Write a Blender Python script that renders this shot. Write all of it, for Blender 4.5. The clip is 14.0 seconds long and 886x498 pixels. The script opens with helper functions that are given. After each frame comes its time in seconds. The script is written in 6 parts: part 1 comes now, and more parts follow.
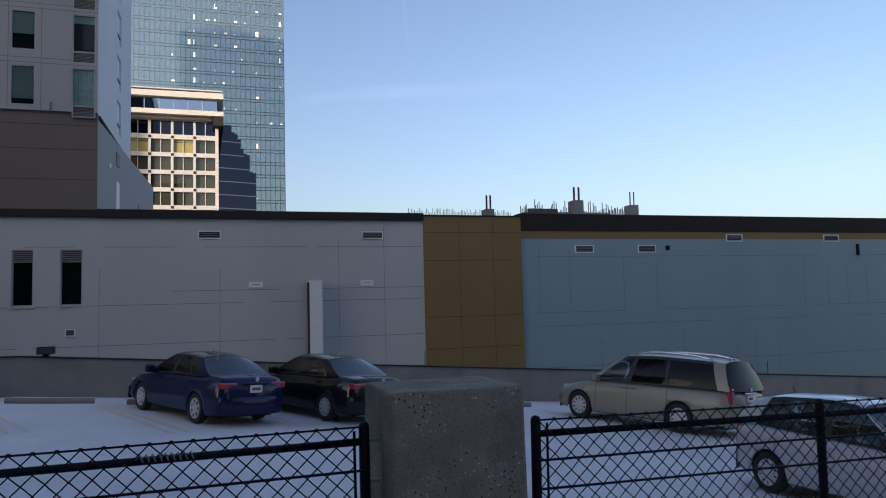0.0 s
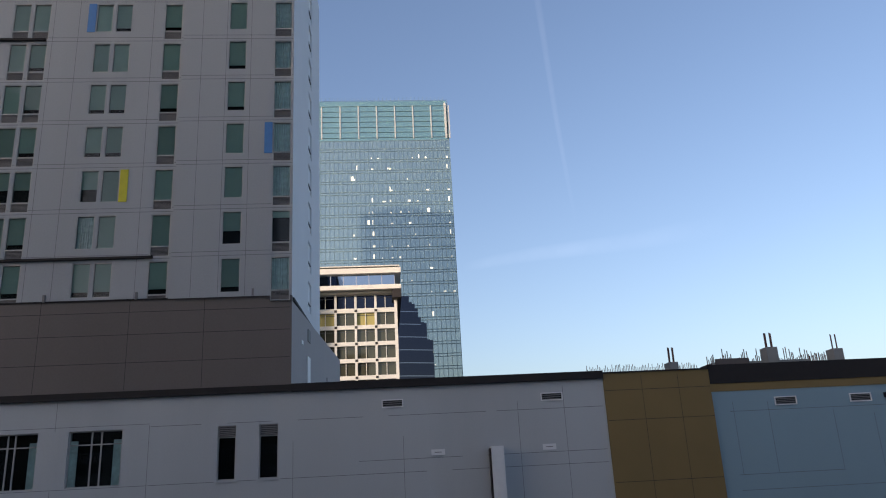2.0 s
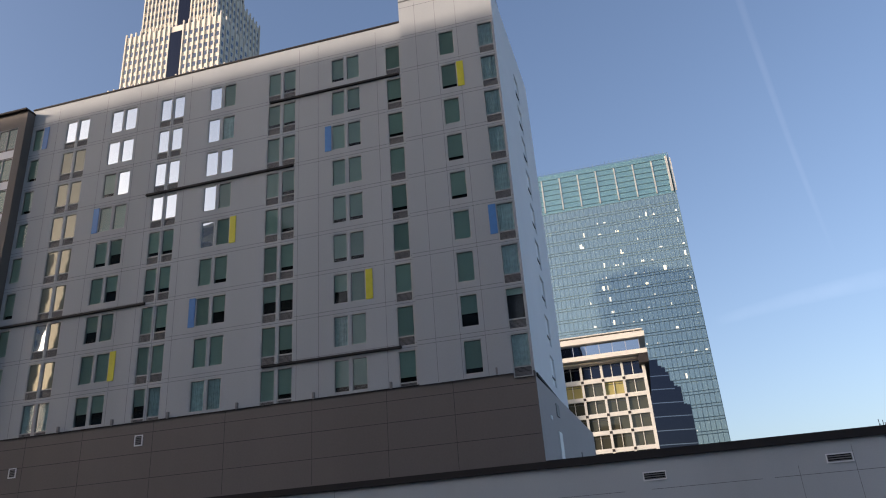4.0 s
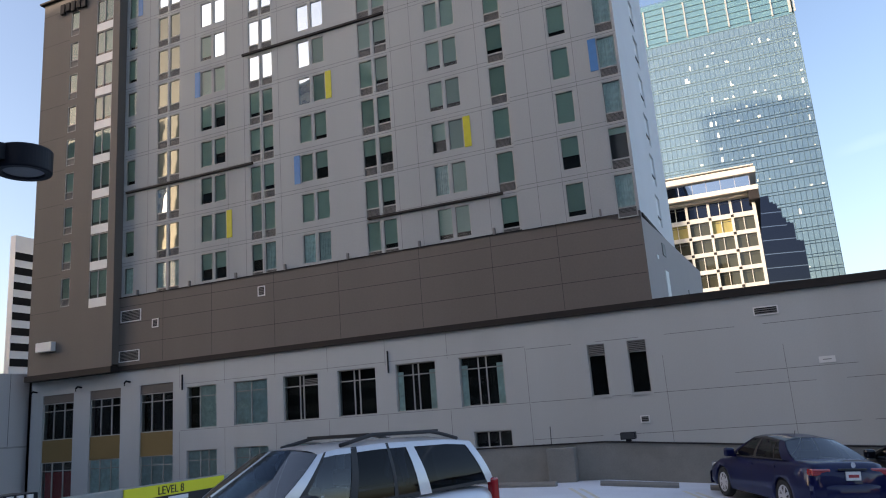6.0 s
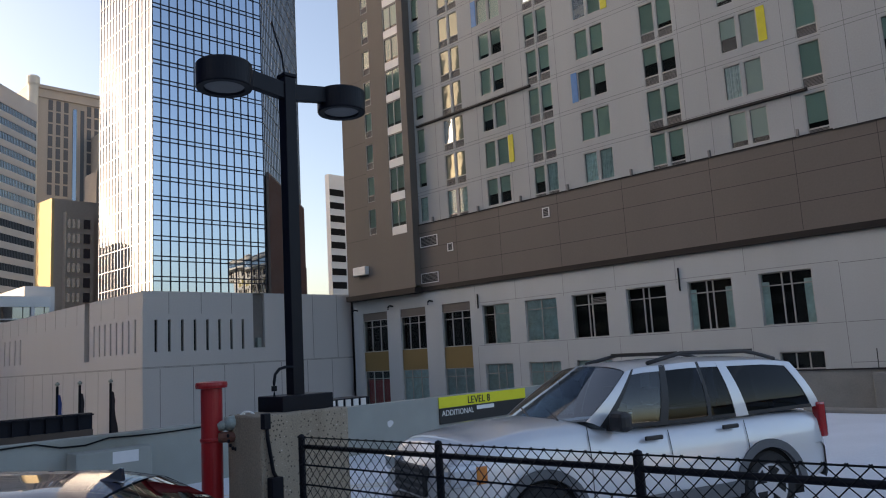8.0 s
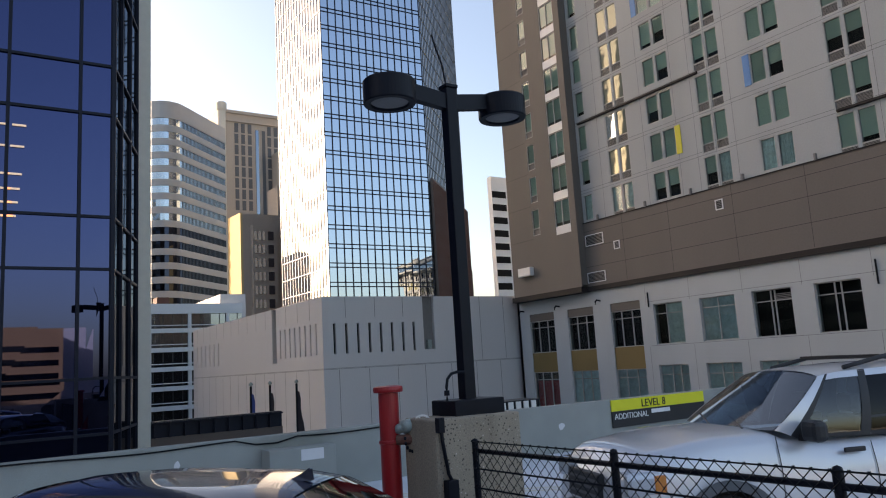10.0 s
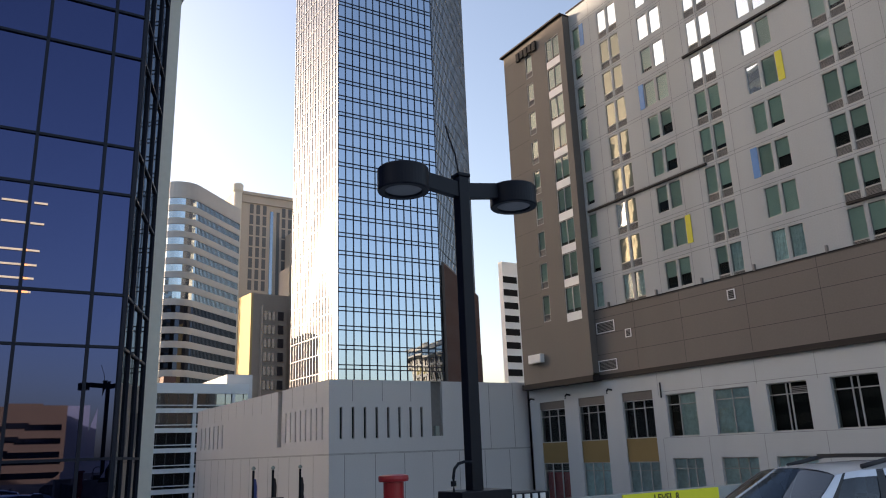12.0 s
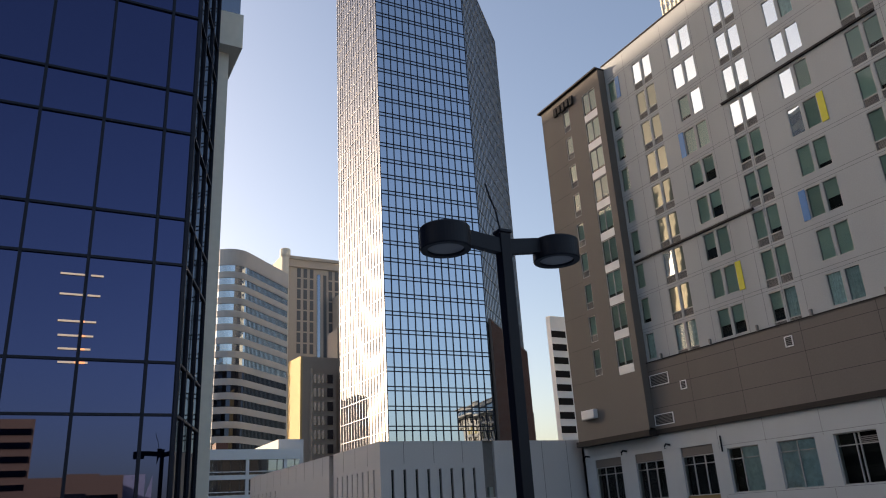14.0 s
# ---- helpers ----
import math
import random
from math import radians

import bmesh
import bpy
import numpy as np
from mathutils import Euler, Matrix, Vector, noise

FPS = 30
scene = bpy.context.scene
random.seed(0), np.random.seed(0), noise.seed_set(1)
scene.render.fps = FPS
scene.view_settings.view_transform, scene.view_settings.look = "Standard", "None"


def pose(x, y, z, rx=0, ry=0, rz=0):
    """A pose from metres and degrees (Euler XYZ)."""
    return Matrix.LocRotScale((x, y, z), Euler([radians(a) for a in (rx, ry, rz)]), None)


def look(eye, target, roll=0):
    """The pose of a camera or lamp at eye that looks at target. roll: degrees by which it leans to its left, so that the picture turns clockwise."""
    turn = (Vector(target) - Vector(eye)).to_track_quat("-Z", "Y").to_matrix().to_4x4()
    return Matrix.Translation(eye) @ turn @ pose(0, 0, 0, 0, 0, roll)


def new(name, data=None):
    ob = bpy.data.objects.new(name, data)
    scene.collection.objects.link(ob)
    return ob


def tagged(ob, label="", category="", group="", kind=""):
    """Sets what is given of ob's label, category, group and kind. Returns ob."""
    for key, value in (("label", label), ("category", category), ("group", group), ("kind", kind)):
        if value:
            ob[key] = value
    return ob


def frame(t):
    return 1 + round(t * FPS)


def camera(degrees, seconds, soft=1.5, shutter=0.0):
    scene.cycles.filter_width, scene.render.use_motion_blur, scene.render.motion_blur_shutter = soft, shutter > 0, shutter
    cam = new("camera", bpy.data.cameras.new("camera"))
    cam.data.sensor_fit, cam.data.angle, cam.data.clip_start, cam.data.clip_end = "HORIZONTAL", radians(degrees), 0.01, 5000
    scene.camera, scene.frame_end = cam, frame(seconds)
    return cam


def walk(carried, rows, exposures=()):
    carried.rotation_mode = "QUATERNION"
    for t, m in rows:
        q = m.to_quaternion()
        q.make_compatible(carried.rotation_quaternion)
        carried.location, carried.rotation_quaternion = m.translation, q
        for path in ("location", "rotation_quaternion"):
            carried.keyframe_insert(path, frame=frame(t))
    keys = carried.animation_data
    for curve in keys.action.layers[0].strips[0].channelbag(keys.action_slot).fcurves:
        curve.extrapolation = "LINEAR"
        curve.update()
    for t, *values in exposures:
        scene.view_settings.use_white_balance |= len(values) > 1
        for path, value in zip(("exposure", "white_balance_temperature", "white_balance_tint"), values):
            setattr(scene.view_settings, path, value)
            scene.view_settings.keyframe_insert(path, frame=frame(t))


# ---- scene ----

# ---- camera ----
ROWS = [
    (0.0, 0.0, -0.0, 2.2, -17.9, 4.32, -1.54),
    (0.5, -0.009, -0.026, 2.208, -8.89, 4.04, -0.82),
    (1.0, -0.017, -0.091, 2.248, -6.73, 10.38, -2.0),
    (1.5, -0.064, -0.142, 2.232, -5.34, 17.22, -2.92),
    (2.0, -0.07, -0.155, 2.218, -5.0, 17.07, -3.05),
    (2.5, -0.067, -0.094, 2.231, -3.58, 17.28, -3.48),
    (3.0, -0.074, 0.016, 2.27, 4.83, 21.05, -3.37),
    (3.2, -0.053, 0.024, 2.267, 8.87, 23.16, -3.08),
    (5.3, 0.047, 0.145, 2.21, 17.23, 23.38, -4.45),
    (5.5, 0.019, 0.169, 2.209, 19.1, 21.06, -4.52),
    (6.0, -0.139, 0.179, 2.149, 22.32, 12.74, -4.32),
    (6.5, -0.229, 0.218, 2.153, 26.11, 7.59, -3.48),
    (7.0, -0.27, 0.22, 2.138, 29.96, 7.11, -3.06),
    (7.5, -0.334, 0.197, 2.151, 35.7, 7.31, -3.0),
    (8.0, -0.388, 0.195, 2.159, 44.3, 8.03, -3.27),
    (8.5, -0.392, 0.19, 2.165, 52.58, 8.53, -3.5),
    (9.0, -0.388, 0.18, 2.158, 55.74, 8.37, -3.38),
    (9.2, -0.403, 0.188, 2.167, 56.55, 8.33, -3.32),
    (11.3, -0.371, 0.171, 2.222, 57.18, 10.22, -3.11),
    (11.5, -0.374, 0.175, 2.223, 57.36, 11.37, -2.7),
    (12.0, -0.354, 0.162, 2.217, 57.47, 15.26, -2.17),
    (12.5, -0.36, 0.167, 2.207, 57.34, 21.87, -2.25),
    (13.0, -0.363, 0.157, 2.214, 57.78, 24.78, -1.72),
    (13.5, -0.343, 0.147, 2.21, 58.79, 24.84, -2.06),
    (14.0, -0.318, 0.162, 2.21, 60.87, 19.81, -3.43),
]

def aim(t, x, y, z, yaw, pitch, roll):
    a, p = radians(yaw), radians(pitch)
    eye = Vector((x, y, z))
    return t, look(eye, eye + Vector((-math.sin(a) * math.cos(p), math.cos(a) * math.cos(p), math.sin(p))), roll)


cam = camera(61.36, 14.0, soft=1.1)
EXPOSURES = [(0.0, 0.56, 6300, 19), (0.6, 0.91, 6450, 21), (1.0, 0.91, 6550, 20), (1.5, 0.65, 6400, 19), (3.0, 0.60, 6400, 19), (5.5, 0.80, 6550, 18), (6.0, 1.25, 6750, 18), (6.5, 1.72, 6850, 18), (7.0, 1.90, 6950, 18), (7.5, 1.74, 7200, 18), (8.0, 1.21, 7200, 18), (9.0, 1.35, 7300, 18), (11.5, 1.46, 7450, 18), (12.2, 1.32, 7350, 18), (13.0, 1.05, 7300, 18), (14.0, 0.95, 7300, 18)]
walk(cam, [aim(*r) for r in ROWS], EXPOSURES)

# ---- world and sun ----
SUN_AZ, SUN_EL = 125.0, 14.0          # degrees to the left of +y, and up
world = bpy.data.worlds.new("sky")
scene.world = world
world.use_nodes = True
wn = world.node_tree.nodes
sky = wn.new("ShaderNodeTexSky")
sky.sky_type = "NISHITA"
sky.sun_disc = False
sky.sun_elevation = radians(SUN_EL)
sky.sun_rotation = radians(-SUN_AZ)
sky.air_density, sky.dust_density, sky.ozone_density, sky.altitude = 1.0, 3.2, 1.6, 200
world.node_tree.links.new(sky.outputs[0], wn["Background"].inputs[0])
wn["Background"].inputs[1].default_value = 0.15
sun = bpy.data.lights.new("sun", "SUN")
sun.energy, sun.angle, sun.color = 3.6, radians(0.53), (1.0, 0.86, 0.68)
sd = Vector((-math.sin(radians(SUN_AZ)) * math.cos(radians(SUN_EL)), math.cos(radians(SUN_AZ)) * math.cos(radians(SUN_EL)), math.sin(radians(SUN_EL))))
new("sun", sun).matrix_world = look(sd * 100, (0, 0, 0))


# ---- materials ----
def mat(name, color, rough=0.7, metal=0.0, var=0.12, scale=3.0, fine=60.0, bump=0.15, spec=0.5, stain=0.0, streak=False, rnd=0.0, coat=0.0, pits=0.0):
    """A painted, mineral or metal surface with variation at two scales, fine relief and optional dirt."""
    m = bpy.data.materials.new(name)
    m.use_nodes = True
    nt = m.node_tree
    N, L = nt.nodes, nt.links
    b = N["Principled BSDF"]
    b.inputs["Roughness"].default_value, b.inputs["Metallic"].default_value = rough, metal
    b.inputs["Specular IOR Level"].default_value = spec
    b.inputs["Coat Weight"].default_value = coat
    b.inputs["Coat Roughness"].default_value = 0.04
    tc = N.new("ShaderNodeTexCoord")
    mp = N.new("ShaderNodeMapping")
    L.new(tc.outputs["Object"], mp.inputs[0])
    if streak:
        mp.inputs["Scale"].default_value = (1, 1, 0.12)
    n1, n2 = N.new("ShaderNodeTexNoise"), N.new("ShaderNodeTexNoise")
    n1.inputs["Scale"].default_value, n1.inputs["Detail"].default_value = scale, 5
    n2.inputs["Scale"].default_value, n2.inputs["Detail"].default_value = fine, 3
    L.new(mp.outputs[0], n1.inputs[0])
    L.new(tc.outputs["Object"], n2.inputs[0])
    add = N.new("ShaderNodeMath"); add.operation = "ADD"
    L.new(n1.outputs[0], add.inputs[0]); L.new(n2.outputs[0], add.inputs[1])
    mr = N.new("ShaderNodeMapRange")
    mr.inputs[1].default_value, mr.inputs[2].default_value = 0.6, 1.4
    mr.inputs[3].default_value, mr.inputs[4].default_value = 1 - var, 1 + var
    L.new(add.outputs[0], mr.inputs[0])
    fac = mr.outputs[0]
    if rnd:
        oi = N.new("ShaderNodeObjectInfo")
        r2 = N.new("ShaderNodeMapRange")
        r2.inputs[3].default_value, r2.inputs[4].default_value = 1 - rnd, 1 + rnd
        L.new(oi.outputs["Random"], r2.inputs[0])
        mu = N.new("ShaderNodeMath"); mu.operation = "MULTIPLY"
        L.new(fac, mu.inputs[0]); L.new(r2.outputs[0], mu.inputs[1])
        fac = mu.outputs[0]
    hsv = N.new("ShaderNodeHueSaturation")
    hsv.inputs["Color"].default_value = (*color, 1)
    L.new(fac, hsv.inputs["Value"])
    col = hsv.outputs[0]
    if stain:
        n3 = N.new("ShaderNodeTexNoise")
        n3.inputs["Scale"].default_value, n3.inputs["Detail"].default_value = scale * 0.45, 6
        L.new(mp.outputs[0], n3.inputs[0])
        rp = N.new("ShaderNodeMapRange")
        rp.inputs[1].default_value, rp.inputs[2].default_value = 0.5, 0.75
        rp.inputs[4].default_value = stain
        L.new(n3.outputs[0], rp.inputs[0])
        mx = N.new("ShaderNodeMix"); mx.data_type = "RGBA"
        L.new(rp.outputs[0], mx.inputs["Factor"]); L.new(col, mx.inputs["A"])
        mx.inputs["B"].default_value = (color[0] * 0.45, color[1] * 0.42, color[2] * 0.38, 1)
        col = mx.outputs["Result"]
    if pits:
        vo = N.new("ShaderNodeTexVoronoi"); vo.inputs["Scale"].default_value = pits
        L.new(tc.outputs["Object"], vo.inputs["Vector"])
        rv = N.new("ShaderNodeMapRange")
        rv.inputs[1].default_value, rv.inputs[2].default_value, rv.inputs[3].default_value, rv.inputs[4].default_value = 0.16, 0.30, 1.0, 0.0
        L.new(vo.outputs["Distance"], rv.inputs[0])
        sp = N.new("ShaderNodeMath"); sp.operation = "MULTIPLY"
        rc = N.new("ShaderNodeMapRange")
        rc.inputs[1].default_value, rc.inputs[2].default_value = 0.44, 0.58
        L.new(n1.outputs[0], rc.inputs[0])
        L.new(rv.outputs[0], sp.inputs[0]); L.new(rc.outputs[0], sp.inputs[1])
        mp2 = N.new("ShaderNodeMix"); mp2.data_type = "RGBA"
        L.new(sp.outputs[0], mp2.inputs["Factor"]); L.new(col, mp2.inputs["A"])
        # most pits are dark holes, some show a pale pebble
        sc = N.new("ShaderNodeSeparateColor"); L.new(vo.outputs["Color"], sc.inputs[0])
        st = N.new("ShaderNodeMath"); st.operation = "GREATER_THAN"; st.inputs[1].default_value = 0.55
        L.new(sc.outputs[0], st.inputs[0])
        pb = N.new("ShaderNodeMix"); pb.data_type = "RGBA"
        L.new(st.outputs[0], pb.inputs["Factor"])
        pb.inputs["A"].default_value = (color[0] * 0.2, color[1] * 0.2, color[2] * 0.2, 1)
        pb.inputs["B"].default_value = (min(1, color[0] * 2.1), min(1, color[1] * 2.2), min(1, color[2] * 2.5), 1)
        L.new(pb.outputs["Result"], mp2.inputs["B"])
        col = mp2.outputs["Result"]
    L.new(col, b.inputs["Base Color"])
    if bump:
        bp = N.new("ShaderNodeBump")
        bp.inputs["Strength"].default_value, bp.inputs["Distance"].default_value = bump, 0.01
        L.new(n2.outputs[0], bp.inputs["Height"])
        L.new(bp.outputs[0], b.inputs["Normal"])
    return m


def mirror_glass(name, color, rough=0.02, wave=0.004, wscale=0.25, body=(0.02, 0.03, 0.04), share=0.8):
    """Coated curtain-wall glass: a tinted reflection over a dark body, with slightly uneven panes."""
    m = bpy.data.materials.new(name)
    m.use_nodes = True
    N, L = m.node_tree.nodes, m.node_tree.links
    b = N["Principled BSDF"]
    b.inputs["Base Color"].default_value = (*color, 1)
    b.inputs["Metallic"].default_value, b.inputs["Roughness"].default_value = 1.0, rough
    d = N.new("ShaderNodeBsdfDiffuse"); d.inputs[0].default_value = (*body, 1)
    mix = N.new("ShaderNodeMixShader"); mix.inputs[0].default_value = share
    L.new(d.outputs[0], mix.inputs[1]); L.new(b.outputs[0], mix.inputs[2])
    L.new(mix.outputs[0], N["Material Output"].inputs[0])
    tc, n = N.new("ShaderNodeTexCoord"), N.new("ShaderNodeTexNoise")
    n.inputs["Scale"].default_value, n.inputs["Detail"].default_value = wscale, 1
    L.new(tc.outputs["Object"], n.inputs[0])
    bp = N.new("ShaderNodeBump")
    bp.inputs["Strength"].default_value, bp.inputs["Distance"].default_value = 1.0, wave / wscale
    L.new(n.outputs[0], bp.inputs["Height"]); L.new(bp.outputs[0], b.inputs["Normal"])
    return m


def pane_glass(name, tint, gloss=1.0, ior=1.5):
    """Clear tinted glass: what stands behind it, under a Fresnel reflection."""
    m = bpy.data.materials.new(name)
    m.use_nodes = True
    N, L = m.node_tree.nodes, m.node_tree.links
    N.remove(N["Principled BSDF"])
    t = N.new("ShaderNodeBsdfTransparent"); t.inputs[0].default_value = (*tint, 1)
    g = N.new("ShaderNodeBsdfGlossy"); g.inputs["Roughness"].default_value = 0.02
    g.inputs[0].default_value = (gloss, gloss, gloss, 1)
    f = N.new("ShaderNodeFresnel"); f.inputs[0].default_value = ior
    mix = N.new("ShaderNodeMixShader")
    L.new(f.outputs[0], mix.inputs[0]); L.new(t.outputs[0], mix.inputs[1]); L.new(g.outputs[0], mix.inputs[2])
    L.new(mix.outputs[0], N["Material Output"].inputs[0])
    return m


def glow(name, color, strength):
    m = bpy.data.materials.new(name)
    m.use_nodes = True
    b = m.node_tree.nodes["Principled BSDF"]
    b.inputs["Base Color"].default_value = (*color, 1)
    b.inputs["Emission Color"].default_value = (*color, 1)
    b.inputs["Emission Strength"].default_value = strength
    return m


M = dict(
    deck=mat("deck_coating", (0.70, 0.71, 0.74), 0.85, var=0.10, scale=0.7, fine=25, bump=0.3, stain=0.25),
    line=mat("faded_yellow_paint", (0.67, 0.62, 0.50), 0.8, var=0.2, scale=6),
    conc=mat("weathered_concrete", (0.24, 0.225, 0.20), 0.9, var=0.18, scale=1.4, fine=45, bump=0.5, stain=0.5),
    rough_conc=mat("rough_aggregate_concrete", (0.275, 0.235, 0.175), 0.95, var=0.34, scale=5, fine=85, bump=0.7, stain=0.6, pits=38.0),
    rust_conc=mat("rust_stained_concrete", (0.30, 0.245, 0.185), 0.95, var=0.32, scale=2.5, fine=80, bump=0.6, stain=0.9, pits=28.0, streak=True),
    green_conc=mat("painted_grey_green_concrete", (0.30, 0.31, 0.285), 0.85, var=0.16, scale=1.2, bump=0.3, stain=0.5),
    hotel=mat("grey_facade_panel", (0.375, 0.39, 0.396), 0.8, var=0.10, scale=0.25, fine=12, bump=0.05, stain=0.22, streak=True),
    podium=mat("pale_grey_stucco", (0.48, 0.50, 0.505), 0.85, var=0.06, scale=0.3, fine=14, bump=0.08, stain=0.24, streak=True),
    brown=mat("brown_grey_facade_panel", (0.155, 0.134, 0.121), 0.8, var=0.08, scale=0.3, fine=10, bump=0.05, stain=0.15, streak=True),
    dbrown=mat("taupe_facade_panel", (0.155, 0.136, 0.120), 0.8, var=0.12, scale=0.3, fine=10, bump=0.05, stain=0.25, streak=True),
    joint=mat("panel_joint", (0.12, 0.12, 0.12), 0.9, bump=0),
    djoint=mat("dark_panel_joint", (0.045, 0.04, 0.036), 0.9, bump=0),
    # lighter copy of the belt's brown: sky light on its side is in the colour
    skylit_brown=mat("skylit_taupe_side_panel", (0.38, 0.345, 0.33), 0.8, var=0.06, scale=0.3, fine=10, bump=0.04, streak=True),
    band=mat("dark_bronze_coping", (0.030, 0.026, 0.025), 0.7, var=0.1, spec=0.2),
    gold=mat("ochre_facade_panel", (0.235, 0.16, 0.06), 0.8, var=0.08, scale=0.4, bump=0.05, stain=0.1),
    blue=mat("slate_blue_stucco", (0.25, 0.36, 0.41), 0.85, var=0.05, scale=0.3, bump=0.06, stain=0.12, streak=True),
    pblue=mat("blue_accent_panel", (0.06, 0.20, 0.46), 0.5, bump=0),
    pyel=mat("yellow_accent_panel", (0.55, 0.50, 0.02), 0.5, bump=0),
    frame=mat("pale_window_frame", (0.42, 0.42, 0.40), 0.5, var=0.05, bump=0),
    dframe=mat("dark_window_frame", (0.03, 0.032, 0.034), 0.4, var=0.05, bump=0),
    blind=mat("green_grey_blind", (0.33, 0.42, 0.375), 0.8, var=0.06, rnd=0.18, bump=0),
    # glintglass, skyglass: pale body and strong mirror put bright reflections on chosen panes
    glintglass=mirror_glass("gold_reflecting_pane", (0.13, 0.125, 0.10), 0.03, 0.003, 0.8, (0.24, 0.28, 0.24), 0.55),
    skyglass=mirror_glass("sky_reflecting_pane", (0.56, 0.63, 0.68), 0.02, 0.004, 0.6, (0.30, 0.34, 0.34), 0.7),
    wshine=mat("white_sky_shine", (0.82, 0.85, 0.86), 0.7, var=0.04, rnd=0.05, bump=0),
    curtain=mat("sheer_curtain", (0.50, 0.60, 0.61), 0.8, var=0.25, scale=1.5, fine=4, rnd=0.15, bump=0),
    # near-black base: the shade of unlit depth is in the colour
    room=mat("near_black_room_shade", (0.014, 0.014, 0.015), 0.9, bump=0, spec=0.1),
    louver=mat("grey_louvre", (0.19, 0.185, 0.18), 0.6, bump=0),
    white=mat("white_metal", (0.75, 0.75, 0.74), 0.5, var=0.05, bump=0.02),
    black=mat("black_powder_coat", (0.005, 0.006, 0.011), 0.45, var=0.2, scale=6, bump=0.05, spec=0.18),
    galv=mat("black_vinyl_wire", (0.006, 0.007, 0.008), 0.5, bump=0, spec=0.15),
    red=mat("red_enamel", (0.33, 0.008, 0.012), 0.4, var=0.12, scale=5, bump=0.05, stain=0.15),
    steel=mat("weathered_steel", (0.32, 0.38, 0.36), 0.5, 0.3, var=0.2, scale=14),
    rust=mat("rusty_pipe", (0.13, 0.055, 0.04), 0.8, var=0.3, scale=12),
    rubber=mat("tyre_rubber", (0.018, 0.018, 0.019), 0.85, var=0.15, bump=0.2),
    rim=mat("alloy_rim", (0.55, 0.55, 0.57), 0.35, 0.25, var=0.08, bump=0),
    chrome=mat("chrome", (0.75, 0.75, 0.76), 0.12, 1.0, var=0.02, bump=0),
    plastic=mat("black_trim_plastic", (0.02, 0.02, 0.022), 0.55, bump=0.03),
    grey_plastic=mat("grey_cladding_plastic", (0.10, 0.105, 0.115), 0.6, bump=0.05),
    well=mat("dark_wheel_well", (0.008, 0.008, 0.008), 0.95, bump=0),
    seat=mat("dark_interior_cloth", (0.05, 0.05, 0.052), 0.9),
    amber=mat("amber_lens", (0.60, 0.19, 0.02), 0.2, coat=1.0, bump=0),
    tail=mat("red_lens", (0.35, 0.01, 0.015), 0.2, coat=1.0, bump=0),
    lens=mat("clear_lamp_lens", (0.55, 0.56, 0.58), 0.15, 0.4, coat=1.0, bump=0),
    plate=mat("plate_white", (0.7, 0.7, 0.7), 0.5, bump=0),
    plate_bar=mat("plate_bar", (0.35, 0.04, 0.05), 0.5, bump=0),
    sign_y=mat("sign_yellow", (0.72, 0.68, 0.02), 0.5, var=0.04, bump=0),
    sign_k=mat("sign_black", (0.015, 0.015, 0.015), 0.5, bump=0),
    cream=mat("cream_stone", (0.62, 0.595, 0.53), 0.8, var=0.07, scale=0.2, fine=4, bump=0.03),
    cream2=mat("warm_white_stone", (0.66, 0.62, 0.54), 0.8, var=0.07, scale=0.2, fine=4, bump=0.03),
    stone=mat("buff_stone", (0.45, 0.39, 0.33), 0.85, var=0.08, scale=0.15, fine=3, bump=0.03, streak=True),
    tanstone=mat("tan_brick", (0.40, 0.25, 0.13), 0.85, var=0.08, scale=0.3, bump=0.03),
    ochre=mat("yellow_stucco", (0.62, 0.48, 0.24), 0.85, var=0.05, scale=0.2, bump=0.02),
    wconc=mat("white_precast_concrete", (0.66, 0.65, 0.65), 0.85, var=0.06, scale=0.2, fine=9, bump=0.05, stain=0.10, streak=True),
    wpanel=mat("white_spandrel", (0.70, 0.71, 0.72), 0.7, var=0.05, scale=0.3, bump=0.02),
    greyband=mat("grey_granite_band", (0.56, 0.54, 0.52), 0.6, var=0.08, scale=0.2, bump=0.02),
    asphalt=mat("asphalt", (0.05, 0.05, 0.052), 0.9, var=0.2, scale=0.2),
    raw=mat("raw_concrete", (0.24, 0.235, 0.22), 0.9, var=0.12, scale=1.0, bump=0.2),
    mull=mat("dark_mullion", (0.006, 0.009, 0.020), 0.5, 0.0, bump=0, spec=0.2),
    gmull=mat("green_grey_mullion", (0.17, 0.25, 0.27), 0.4, 0.3, bump=0),
    silver=mat("pale_mullion", (0.45, 0.47, 0.52), 0.4, 0.4, bump=0),
    darkbrown=mat("dark_brown_cladding", (0.10, 0.075, 0.065), 0.6, var=0.15, scale=0.5),
    flag=mat("blue_flag_cloth", (0.03, 0.06, 0.22), 0.9),
    flag_k=mat("dark_flag_cloth", (0.03, 0.025, 0.03), 0.9),
    t1=mirror_glass("blue_green_tower_glass", (0.46, 0.56, 0.57), 0.03, 0.006, 0.15, (0.16, 0.23, 0.24), 0.55),
    # darker copy of t2 glass: dims the sun-side sky reflection on one face
    t2w=mirror_glass("wavy_dimmed_mirror_glass", (0.155, 0.167, 0.195), 0.03, 0.012, 0.12, (0.02, 0.03, 0.06), 0.9),
    t1b=mirror_glass("green_spandrel_glass", (0.50, 0.72, 0.68), 0.08, 0.003, 0.15, (0.12, 0.22, 0.21), 0.5),
    t2=mirror_glass("blue_mirror_glass", (0.40, 0.455, 0.53), 0.015, 0.005, 0.10, (0.02, 0.03, 0.06), 0.9),
